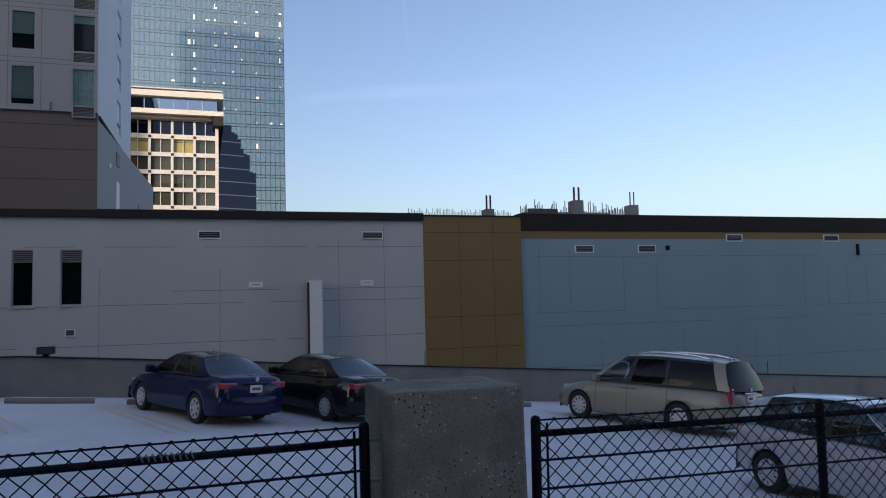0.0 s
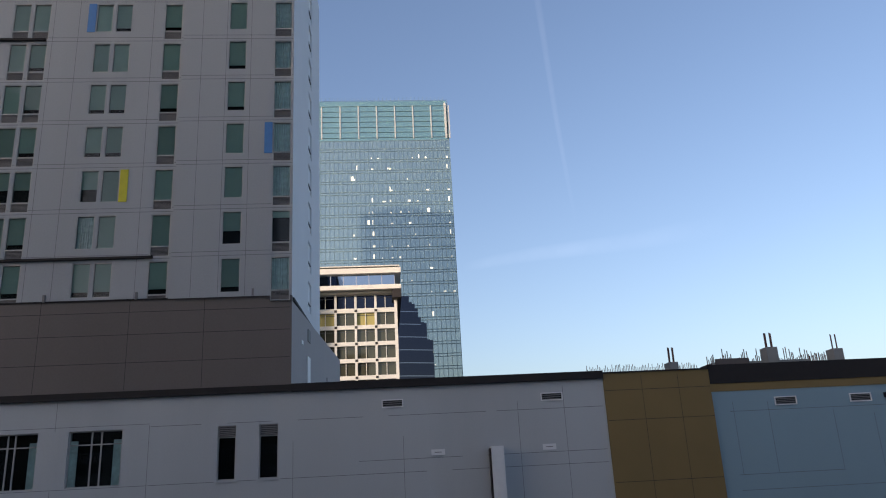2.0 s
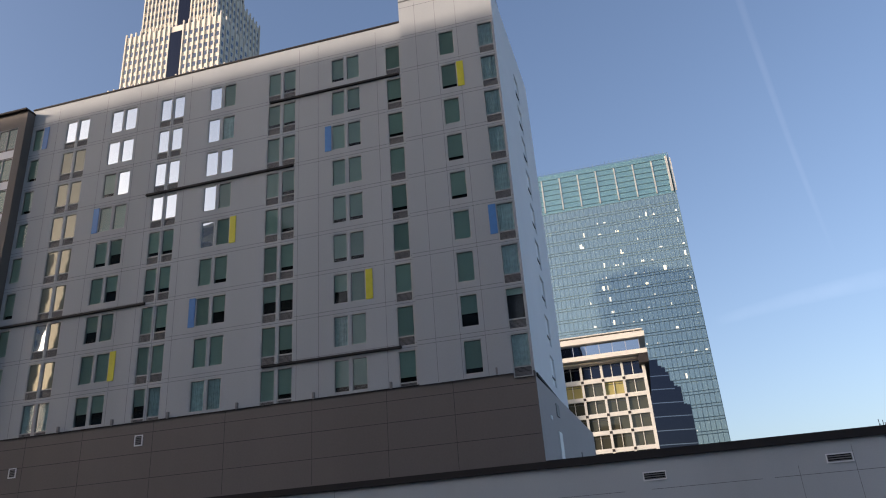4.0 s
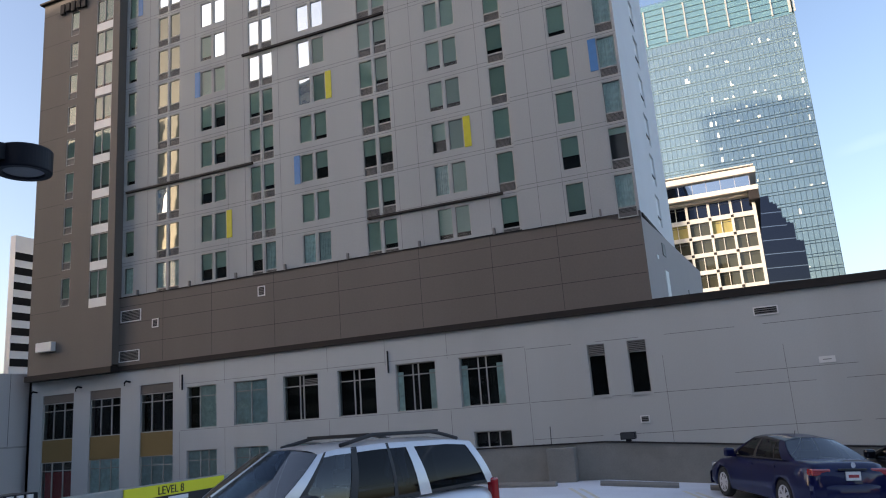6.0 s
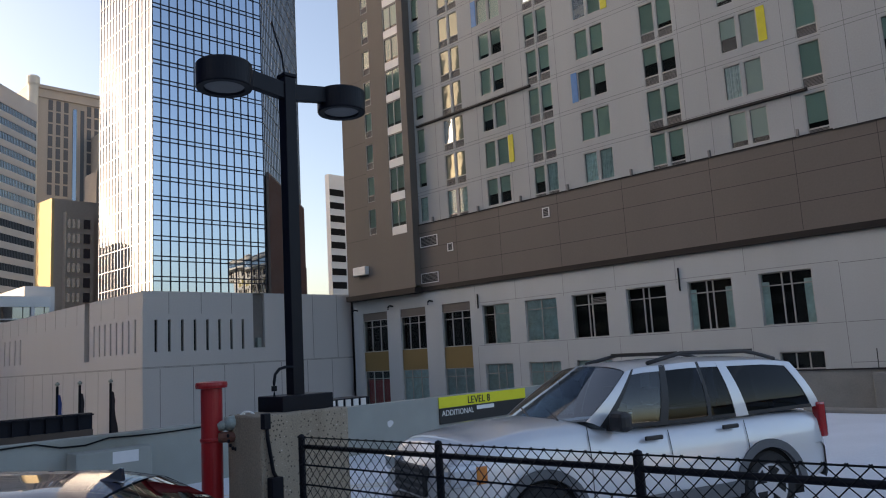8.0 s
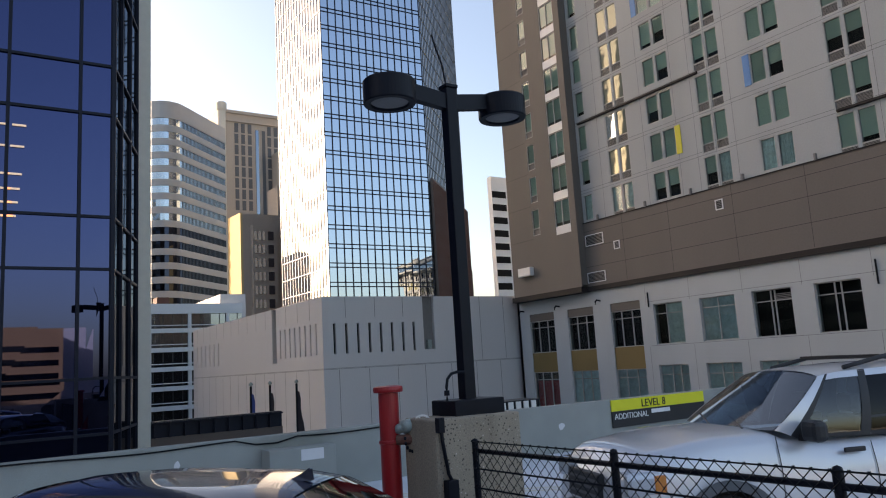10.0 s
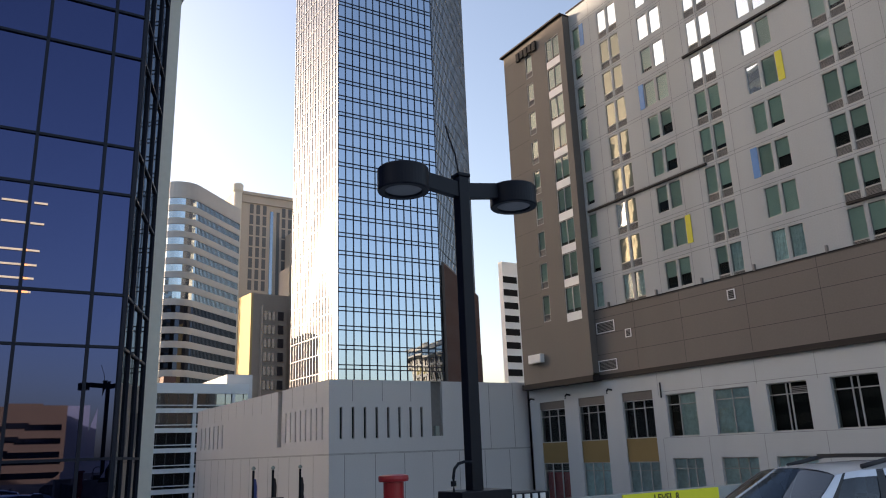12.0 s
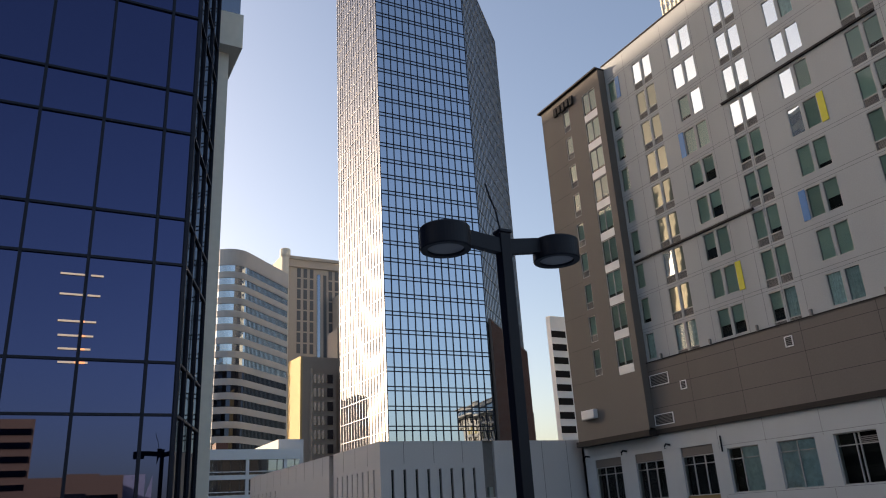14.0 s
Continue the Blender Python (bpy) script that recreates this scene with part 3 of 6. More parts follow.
part("cap", boxes((LX - 0.08, LX + 0.08, LY - 0.08, LY + 0.08, 5.15, 5.19), bevel=0.01), M["black"], lamp)
AX = Vector((-0.08, 0.9953, 0.055))
for sgn in (-1, 1):
    c = Vector((LX, LY, 5.04)) + AX * (0.77 * sgn)
    bm = bmesh.new(); bar(bm, Vector((LX, LY, 5.0)) + AX * (0.06 * sgn), c - AX * (0.25 * sgn) + Vector((0, 0, 0.02)), 0.09, 0.17)
    part("arm", bm, M["black"], lamp)
    hd = part("lamp_head", (lambda b: (lathe(b, [(0.19, -0.12), (0.20, -0.148), (0.262, -0.15), (0.27, -0.135), (0.27, 0.085), (0.258, 0.10), (0.0, 0.105)], 48, Matrix.Translation(c)), b)[1])(bmesh.new()), M["black"], lamp)
    b2 = bmesh.new(); lathe(b2, [(0.0, -0.142), (0.12, -0.138), (0.193, -0.124)], 36, Matrix.Translation(c))
    part("lens", b2, M["louver"], hd, "dull glass lens")
bm = bmesh.new(); tube(bm, [(LX, LY - 0.02, 5.17), (LX, LY - 0.06, 5.42), (LX, LY - 0.13, 5.60), (LX, LY - 0.17, 5.74)], 0.010, 6)
part("antenna_wire", bm, M["black"], lamp)
bm = bmesh.new(); tube(bm, [(LX + 0.06, LY - 0.06, 2.12), (LX + 0.06, LY - 0.15, 2.125), (LX + 0.06, LY - 0.22, 2.11), (LX + 0.06, LY - 0.27, 2.06), (LX + 0.06, LY - 0.285, 1.98), (LX + 0.06, LY - 0.285, 1.84)], 0.015, 10)
tube(bm, [(LX + 0.06, LY - 0.285, 1.95), (LX + 0.06, LY - 0.285, 1.90)], 0.028, 10)
part("conduit", bm, M["black"], lamp)
bm = bmesh.new()
tube(bm, [(-6.42, 3.96, 1.72), (-6.42, 3.97, 1.5), (-6.42, 4.02, 1.2), (-6.42, 4.10, 1.05), (-6.42, 4.10, 0.0)], 0.018, 8)
cd = tagged(part("conduit_run", bm, M["black"], None, smooth=True), "black electrical conduit and boxes on the pedestal", "conduit")
part("junction_box", boxes((-6.45, -6.36, 3.97, 4.09, 0.95, 1.15), bevel=0.008), M["black"], cd)
part("junction_box", boxes((-6.46, -6.39, 3.92, 3.99, 1.58, 1.72), bevel=0.008), M["black"], cd)
bm = bmesh.new(); tube(bm, [(-6.42, 4.03, 0.95), (-6.42, 4.03, 0.0)], 0.022, 8)
part("conduit", bm, M["black"], cd)

# ---- red standpipe ----
HX, HY = -7.12, 3.80
sp = empty("standpipe", "red fire standpipe with a grey hose valve", "standpipe")
bm = bmesh.new(); lathe(bm, [(0.100, 0.0), (0.100, 1.96), (0.145, 1.965), (0.150, 1.99), (0.145, 2.02), (0.10, 2.03), (0.0, 2.03)], 28, Matrix.Translation((HX, HY, 0)))
part("pipe", bm, M["red"], sp, smooth=False)
bm = bmesh.new(); lathe(bm, [(0.105, 1.46), (0.112, 1.47), (0.112, 1.49), (0.105, 1.50)], 24, Matrix.Translation((HX, HY, 0)))
part("collar", bm, M["red"], sp)
bm = bmesh.new(); tube(bm, [(HX + 0.07, HY + 0.03, 1.60), (HX + 0.14, HY + 0.12, 1.62)], 0.05, 14); tube(bm, [(HX + 0.12, HY + 0.08, 1.62), (HX + 0.19, HY + 0.17, 1.64)], 0.068, 14)
vb = part("valve_body", bm, M["steel"], sp, "weathered grey-green valve body", smooth=True)
bm = bmesh.new()
wc = Vector((HX + 0.27, HY + 0.22, 1.64))
wq = Matrix.Translation(wc) @ Vector((0.75, -0.6, 0.1)).to_track_quat("Z", "Y").to_matrix().to_4x4()
ring = [wq @ Vector((0.085 * math.cos(k * math.pi / 10), 0.085 * math.sin(k * math.pi / 10), 0)) for k in range(21)]
tube(bm, ring, 0.011, 6)
for k in range(4):
    tube(bm, [wq @ Vector((0, 0, 0)), wq @ Vector((0.085 * math.cos(k * math.pi / 2 + 0.4), 0.085 * math.sin(k * math.pi / 2 + 0.4), 0))], 0.008, 6)
part("handwheel", bm, M["white"], vb, "pale iron handwheel")
bm = bmesh.new()
for k in range(9):
    a = k / 8 * math.pi
    c = Vector((HX + 0.22, HY + 0.12 - 0.075 * math.cos(a), 1.52 - 0.13 * math.sin(a)))
    lathe(bm, [(0.010, -0.016), (0.014, 0), (0.010, 0.016)], 6, Matrix.Translation(c))
part("chain", bm, M["black"], vb, "short hanging chain")
bm = bmesh.new(); tube(bm, [(HX + 0.08, HY + 0.03, 1.50), (-6.95, 3.93, 1.50), (-6.9, 4.0, 1.50)], 0.05, 12)
part("side_pipe", bm, M["rust"], sp, "rust-red side pipe")


# ---- hotel and its podium ----
def xz(y):
    return lambda u, d, z: (u, y + d, z)


def joints(bm, lines, y):
    """Narrow recess lines on a front: (x0, x1, z0, z1) each."""
    for x0, x1, z0, z1 in lines:
        box(bm, x0, x1, y - 0.004, y + 0.01, z0, z1)


hotel = empty("hotel", "grey and brown panelled hotel tower above a long pale podium", "hotel")
STOREY, ROW0, NROW = 2.93, 13.16, 9
HTOP = 40.7
# columns: left, right, windows in it, louvre below; upper rows hold many bright reflecting panes
COLS = [(-44.5, -43.55, 1, 0), (-41.35, -39.1, 2, 1), (-37.05, -34.68, 2, 0), (-32.5, -30.35, 2, 1), (-28.15, -25.85, 2, 0),
        (-23.1, -20.8, 2, 1), (-17.95, -15.68, 2, 0), (-13.65, -12.5, 1, 1), (-9.45, -8.3, 1, 0), (-6.55, -5.42, 1, 1)]
wm = {}


def window_parts(w, h, louvre, kind):
    """One window at its lower left corner, facing -y: frame, pane, blind or curtain, louvre."""
    key = (round(w, 2), round(h, 2), louvre, kind)
    if key in wm:
        return wm[key]
    out = []
    lz = 0.62 if louvre else 0.0
    t = 0.055
    fr = bmesh.new()
    ring_frame(fr, 0, w, 0.02, 0.10, 0, h, t)
    out.append(("frame", fr, M["frame"]))
    if louvre:
        out.append(("transom", boxes((t, w - t, 0.015, 0.10, lz - 0.04, lz + 0.04)), M["frame"]))
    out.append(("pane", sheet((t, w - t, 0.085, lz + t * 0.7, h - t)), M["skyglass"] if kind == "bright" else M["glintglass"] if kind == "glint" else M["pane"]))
    top, bot = h - t, lz + t
    if kind == "curtain":
        bm = bmesh.new()
        n = 24
        a = [bm.verts.new((t + (w - 2 * t) * i / n, 0.17 + 0.025 * math.sin(i * 1.9) + 0.012 * math.sin(i * 0.7), bot)) for i in range(n + 1)]
        b = [bm.verts.new((v.co.x, v.co.y, top)) for v in a]
        for i in range(n):
            bm.faces.new((a[i], a[i + 1], b[i + 1], b[i]))
        out.append(("curtain", bm, M["curtain"]))
    elif kind == "half":
        cut = bot + (top - bot) * 0.42
        out.append(("blind", boxes((t, w - t, 0.15, 0.16, cut, top)), M["blind"]))
    elif kind == "slight":
        cut = bot + (top - bot) * 0.80
        out.append(("blind", boxes((t, w - t, 0.15, 0.16, cut, top)), M["blind"]))
    elif kind == "low":
        cut = bot + (top - bot) * 0.16
        out.append(("blind", boxes((t, w - t, 0.15, 0.16, cut, top)), M["blind"]))
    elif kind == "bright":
        out.append(("blind", boxes((t, w - t, 0.12, 0.13, bot, top)), M["wshine"]))
    elif kind == "full":
        out.append(("blind", boxes((t, w - t, 0.15, 0.16, bot, top)), M["blind"]))
    if louvre:
        out.append(("louvre", boxes(*[(t, w - t, 0.05, 0.085, 0.05 + 0.075 * k, 0.05 + 0.075 * k + 0.04) for k in range(7)]), M["louver"]))
    made = []
    for name, bm, m in out:
        me = bpy.data.meshes.new(name)
        bm.to_mesh(me); bm.free(); me.materials.append(m)
        made.append((name, me))
    wm[key] = made
    return made


def hang_window(parent, x, y, z, w, h, louvre, kind, name="window"):
    parts = window_parts(w, h, louvre, kind)
    first = None
    for n, me in parts:
        if first is None:
            first = new(name, me)
            first.parent = parent
            first.matrix_basis = Matrix.Translation((x, y, z))
        else:
            o = new(n, me)
            o.parent = first
            if n == "pane":
                o.visible_shadow = False


rw = random.Random(4)
# how each window is dressed, column by column, from the lowest storey up; B and G paint in a bright reflection
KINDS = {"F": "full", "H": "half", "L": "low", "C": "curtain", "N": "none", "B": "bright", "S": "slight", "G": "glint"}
BLINDS_AND_SHINE = ["CLFLFFLLF", "CCGGBGGGGGGGGGGGBB", "HHFFHFFHLHFFLBBBBB", "HCFFFLLLLLBBBBBBBB", "CCFFFHFLBFBFBBBCBF",
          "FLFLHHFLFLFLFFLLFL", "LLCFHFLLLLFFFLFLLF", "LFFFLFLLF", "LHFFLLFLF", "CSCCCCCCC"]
holes, wins = [], []
for ci, (a, b, n, lv) in enumerate(COLS):
    for r in range(NROW):
        z = ROW0 + r * STOREY
        z0 = z - (0.55 if lv else 0.0)
        z1 = z + 2.10
        gap = 0.16
        w = (b - a - gap * (n - 1)) / n
        for k in range(n):
            x = a + k * (w + gap)
            holes.append((x, x + w, z0, z1))
            kind = KINDS[BLINDS_AND_SHINE[ci][r * n + k]]
            wins.append((x, z0, w, z1 - z0, lv, kind))
front = []
for (x0, x1, yy) in ((-45.0, -12.45 + 0.12, 43.0), (-12.33, -5.30, 42.75)):
    bm = bmesh.new()
    hs = [h for h in holes if x0 < h[0] and h[1] < x1 + 0.001]
    z1 = HTOP if x0 < -20 else 42.4
    punched(bm, x0, x1, 12.9, z1, hs, xz(yy), 0.3)
    if x0 > -20:
        box(bm, x0, x0 + 0.001, yy, 43.0, 12.9, z1)
    wall = part("wall", bm, M["hotel"], hotel, "pale grey panel front")
    front.append(wall)
    bm = bmesh.new()
    for r in range(NROW + 1):
        for dz in (-0.42, 2.25):
            zz = ROW0 + r * STOREY + dz
            if zz < z1 - 0.3 and zz > 13.0:
                segs = [x0 + 0.02] + sorted([v for h in hs if h[2] < zz < h[3] for v in h[:2]]) + [x1 - 0.02]
                joints(bm, [(p, q, zz, zz + 0.022) for p, q in zip(segs[::2], segs[1::2]) if q - p > 0.05], yy)
    xv = x0 + 1.2
    while xv < x1 - 0.5:
        if not any(h[0] - 0.05 < xv < h[1] + 0.05 for h in hs) and rw.random() < 0.75:
            joints(bm, [(xv, xv + 0.018, 12.95, z1 - 0.3)], yy)
        xv += 1.55
    part("panel_joint", bm, M["joint"], hotel, "", kind="stuff")
for x, z0, w, h, lv, kind in wins:
    y = 42.75 if x > -12.4 and x > -12.0 else 43.0
    hang_window(hotel, x, y, z0, w, h, lv, kind)
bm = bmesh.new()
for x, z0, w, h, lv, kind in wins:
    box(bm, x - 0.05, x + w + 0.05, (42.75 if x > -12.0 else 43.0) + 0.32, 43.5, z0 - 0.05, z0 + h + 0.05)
part("room_backing", bm, M["room"], hotel, "rooms behind the windows, their shade painted near-black", kind="stuff")
part("body", boxes((-44.9, -5.6, 43.5, 56.8, 12.95, HTOP - 0.4)), M["hotel"], hotel)
part("parapet_cap", boxes((-45.0, -12.3, 42.92, 43.3, HTOP, HTOP + 0.12)), M["band"], hotel)
part("parapet_cap", boxes((-12.33, -5.2, 42.67, 56.9, 42.4, 42.5)), M["hotel"], hotel)
part("raised_parapet", boxes((-12.33, -9.6, 42.76, 44.0, 42.5, 44.4)), M["hotel"], hotel)
# side wall of the tower with its slit windows
bm = bmesh.new()
side_ln, side_at = facing((-5.30, 42.75), (-4.885, 57.0))
side_holes = [(7.3, 9.1, ROW0 + 0.45 + k * STOREY, ROW0 + 2.55 + k * STOREY) for k in range(9)]
punched(bm, 0.0, side_ln, 12.9, 42.4, side_holes, side_at, 0.2)
part("side_wall", bm, M["wpanel"], hotel, "pale side wall")
# flat white stands for the bright sky reflected in these slits
for h in side_holes:
    bm = bmesh.new()
    put_box(bm, side_at, h[0] - 0.05, h[1] + 0.05, 0.12, 0.2, h[2], h[3])
    sw = part("side_window", bm, M["wshine"], hotel, "tall window with its sky reflection painted white")
    bm = bmesh.new()
    put_box(bm, side_at, h[0], h[1], 0.04, 0.12, h[2] + 0.62, h[2] + 0.70)
    part("transom", bm, M["dframe"], sw)
bm = bmesh.new()
put_box(bm, side_at, 0.6, side_ln, -0.05, 0.8, 12.74, 12.9)
part("soffit", bm, M["band"], hotel, "dark soffit edge")
# accent panels
for x, r, m in ((-34.65, 1, "pyel"), (-28.66, 2, "pblue"), (-37.56, 5, "pblue"), (-25.82, 4, "pyel"), (-15.65, 2, "pyel"), (-18.46, 6, "pblue"), (-8.27, 7, "pyel"), (-7.06, 3, "pblue"), (-43.52, 8, "pblue")):
    y = 42.75 if x > -12 else 43.0
    part("accent_panel", boxes((x, x + 0.48, y - 0.035, y + 0.01, ROW0 + r * STOREY, ROW0 + r * STOREY + 2.1)), M[m], hotel, "yellow accent panel" if m == "pyel" else "blue accent panel")
for x0, x1, r in ((-22.95, -13.4, 1), (-44.4, -32.2, 3), (-33.0, -20.9, 6), (-22.9, -12.6, 8)):
    zz = ROW0 + r * STOREY - 0.66
    part("ledge", boxes((x0, x1, 42.84, 43.0, zz, zz + 0.14)), M["band"], hotel, "thin dark ledge")
for x in (-43.0, -38.0, -33.8, -29.6, -24.6, -19.3, -14.2, -7.6):
    part("roof_stub", boxes((x, x + 0.12, 42.7, 42.9, 12.93, 13.35)), M["louver"], hotel)

# taupe corner block
bm = bmesh.new()
bh = []
for r in range(NROW):
    z = ROW0 + r * STOREY
    bh += [(-50.3, -49.35, z - 0.3, z + 2.0), (-47.3, -45.45, z - 0.75, z + 2.15)]
punched(bm, -53.6, -44.75, 7.75, 40.2, bh, xz(42.2), 0.25)
box(bm, -53.6, -44.75, 42.46, 53, 7.9, 40.2)
for xx in (-44.75, -53.6):
    bm.faces.new([bm.verts.new(q) for q in ((xx, 42.2, 7.9), (xx, 42.46, 7.9), (xx, 42.46, 40.2), (xx, 42.2, 40.2))])
part("corner_block", bm, M["dbrown"], hotel, "taupe panelled corner block")
part("corner_cap", boxes((-53.9, -44.7, 41.9, 53, 40.2, 40.35)), M["band"], hotel)
bm = bmesh.new()
for k in range(10):
    joints(bm, [(-53.55, -50.4, 12.6 + k * STOREY, 12.62 + k * STOREY)], 42.2)
part("panel_joint", bm, M["djoint"], hotel, kind="stuff")
for a, b, c, d in bh:
    wide = b - a > 1.2
    hang_window(hotel, a, 42.2, c, b - a, d - c, 1, "low" if wide else "full")
    if wide:
        part("sill_panel", boxes((a + 0.03, b - 0.03, 42.20, 42.23, c + 0.03, c + 0.72)), M["white"], hotel, "pale metal sill panel")
        part("mullion", boxes(((a + b) / 2 - 0.03, (a + b) / 2 + 0.03, 42.2, 42.28, c + 0.72, d)), M["frame"], hotel)
part("coping", boxes((-53.75, -44.7, 42.05, 43.0, 7.30, 7.75)), M["band"], hotel, "dark bronze coping")
# mark on the block's top as plain shapes
for k in range(5):
    part("roof_mark", boxes((-51.4 + k * 0.62, -50.95 + k * 0.62, 41.95, 42.15, 38.6 + 0.12 * (k % 2), 39.5)), M["band"], hotel, "dark plain sign shapes")

# brown belt
part("brown_belt", boxes((-45.0, -5.31, 42.88, 43.5, 7.7, 12.9)), M["brown"], hotel, "brown panel belt")
part("belt_cap", boxes((-45.0, -5.35, 42.82, 43.5, 12.9, 12.98)), M["band"], hotel)
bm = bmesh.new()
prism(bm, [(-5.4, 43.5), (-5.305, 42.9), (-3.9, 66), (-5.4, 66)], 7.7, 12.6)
part("belt_side", bm, M["skylit_brown"], hotel, "taupe side wall with sky light painted in")
belt_ln, belt_at = facing((-5.305, 42.9), (-3.9, 66))
for nm, u0, u1, z0, z1, mm in (("side_door", 5.4, 6.5, 7.75, 10.2, "white"), ("side_vent", 5.6, 6.6, 11.2, 12.0, "louver"), ("side_lamp", 3.2, 3.7, 10.6, 10.85, "white"), ("side_pipe", 14.5, 14.7, 9.0, 10.0, "louver")):
    bm = bmesh.new()
    put_box(bm, belt_at, u0, u1, -0.06, 0.05, z0, z1)
    part(nm, bm, M[mm], hotel)
bm = bmesh.new()
joints(bm, [(-45, -5.4, z, z + 0.03) for z in (9.3, 10.9, 12.2)] + [(x, x + 0.025, 7.8, 12.9) for x in (-40.5, -36, -30.6, -25.4, -19.4, -14.5, -10.3)], 42.88)
part("panel_joint", bm, M["djoint"], hotel, kind="stuff")


def vent(x0, x1, y, z0, z1, m="white"):
    v = part("vent", boxes((x0, x1, y - 0.06, y, z0, z0 + 0.06), (x0, x1, y - 0.06, y, z1 - 0.06, z1), (x0, x0 + 0.06, y - 0.06, y, z0 + 0.06, z1 - 0.06), (x1 - 0.06, x1, y - 0.06, y, z0 + 0.06, z1 - 0.06)), M[m], hotel, "white louvred vent")
    n = max(2, int((z1 - z0) / 0.12))
    part("slat", boxes(*[(x0 + 0.06, x1 - 0.06, y - 0.04, y - 0.015, z0 + 0.06 + (z1 - z0 - 0.12) * k / n, z0 + 0.06 + (z1 - z0 - 0.12) * (k + 0.45) / n) for k in range(n)]), M["louver"], v)
    part("backing", boxes((x0 + 0.06, x1 - 0.06, y - 0.012, y - 0.005, z0 + 0.06, z1 - 0.06)), M["room"], v)


for a in ((-44.6, -42.6, 42.88, 11.0, 11.9), (-44.7, -42.7, 42.88, 8.0, 8.85), (-41.5, -40.9, 42.88, 10.3, 10.95), (-31.9, -31.3, 42.88, 11.4, 12.1)):
    vent(*a)
part("wall_unit", boxes((-52.3, -50.6, 41.75, 42.2, 9.45, 10.2), bevel=0.04), M["white"], hotel, "white wall-mounted unit")

# ---- podium front: windows, ochre and blue parts ----
podium = empty("podium", "long low podium with grey, ochre and slate-blue stucco", "podium")
PT = 7.35
bays = [(-52.7, -49.4), (-47.7, -44.6), (-42.7, -39.6)]
up = [(-38.35, -35.7), (-34.2, -31.4), (-30.1, -27.35), (-25.85, -23.05), (-21.6, -18.85), (-17.25, -14.4)]
ph = [(a, b, -3.0, 6.15) for a, b in bays] + [(a, b, 2.72, 5.68) for a, b in up] + [(a, b, -1.5, 1.25) for a, b in up[:2]] + [(up[2][0], up[2][1], -1.5, 1.25), (-16.6, -14.25, -1.2, 1.22)]
ph += [(-9.3, -8.3, 2.72, 5.62), (-7.05, -6.0, 2.72, 5.62)]
bm = bmesh.new()
punched(bm, -54.3, 12.65, -24, PT, ph, xz(43.0), 0.5)
part("wall", bm, M["podium"], podium, "pale grey stucco wall")
part("wall", boxes((-54.3, 12.6, 43.9, 75, -24, PT - 0.2)), M["podium"], podium)
part("end_wall", boxes((-54.3, -54.0, 43.0, 75, -24, PT)), M["podium"], podium)
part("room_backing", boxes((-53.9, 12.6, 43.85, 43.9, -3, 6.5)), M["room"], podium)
part("ochre_wall", boxes((12.65, 19.02, 42.9, 43.9, -24, PT + 0.25)), M["gold"], podium, "ochre panel wall")
part("blue_wall", boxes((19.02, 75, 43.0, 44, -24, 6.28)), M["blue"], podium, "slate-blue stucco wall")
part("ochre_trim", boxes((19.02, 75, 42.97, 44, 6.28, 6.74)), M["gold"], podium, "thin ochre trim")
part("fascia", boxes((19.02, 75, 42.93, 44, 6.74, 7.85)), M["band"], podium, "deep dark bronze fascia")
part("coping", boxes((-54.4, -5.3, 42.80, 43.9, PT, PT + 0.38)), M["band"], podium, "dark bronze coping")
part("coping", boxes((-5.3, 12.65, 42.80, 43.9, PT - 0.02, PT + 0.42)), M["band"], podium, "dark bronze coping")
part("coping", boxes((12.6, 19.06, 42.84, 43.9, PT + 0.25, PT + 0.33)), M["band"], podium, "dark bronze coping")
part("podium_roof", boxes((-5.3, 75, 43.9, 75, 6.9, 7.2)), M["raw"], podium)
bm = bmesh.new()
rj = random.Random(9)
for z in (0.55, 3.35, 5.75, -1.3, 2.65):
    x = -12.9
    while x < 12:
        ln = rj.uniform(2.2, 6)
        joints(bm, [(x, min(x + ln, 12.5), z, z + 0.022)], 43.0) if not any(h[0] < x + ln and x < h[1] and h[2] < z < h[3] for h in ph) else None
        x += ln + rj.choice([0, 0.6, 1.4])
for x in (-13.0, -5.2, 0.9, 7.5, 10.2):
    joints(bm, [(x, x + 0.018, rj.uniform(-3, 0.5), rj.uniform(4, 7.2))], 43.0)
for z in (5.9, 2.65):
    joints(bm, [(-38.9, -13, z, z + 0.02)], 43.0)
for x in (-39.0, -35.0, -30.75, -26.6, -22.3, -18.0):
    joints(bm, [(x, x + 0.018, 5.7, 7.3), (x, x + 0.018, -3, 2.6)], 43.0)
part("panel_joint", bm, M["joint"], podium, kind="stuff")
bm = bmesh.new()
joints(bm, [(12.7, 19.0, z, z + 0.025) for z in (6.6, 4.9, 1.5, -0.4)] + [(x, x + 0.02, -4, 7.4) for x in (14.9, 17.1)], 42.9)
part("panel_joint", bm, M["djoint"], podium, kind="stuff")
bm = bmesh.new()
for z in (5.1, 1.55, 0.7, -1.9):
    x = 20.0
    while x < 70:
        ln = rj.uniform(6, 16)
        joints(bm, [(x, x + ln, z, z + 0.02)], 43.0)
        x += ln + rj.uniform(0.5, 3)
for k in range(24):
    x = 20.3 + 2.05 * k + rj.uniform(-0.3, 0.3)
    z = rj.choice([-3.5, 1.6, 1.6])
    joints(bm, [(x, x + 0.016, z, z + rj.uniform(2.2, 4.5))], 43.0)
part("panel_joint", bm, M["joint"], podium, kind="stuff")
keep_hotel, hotel = hotel, podium
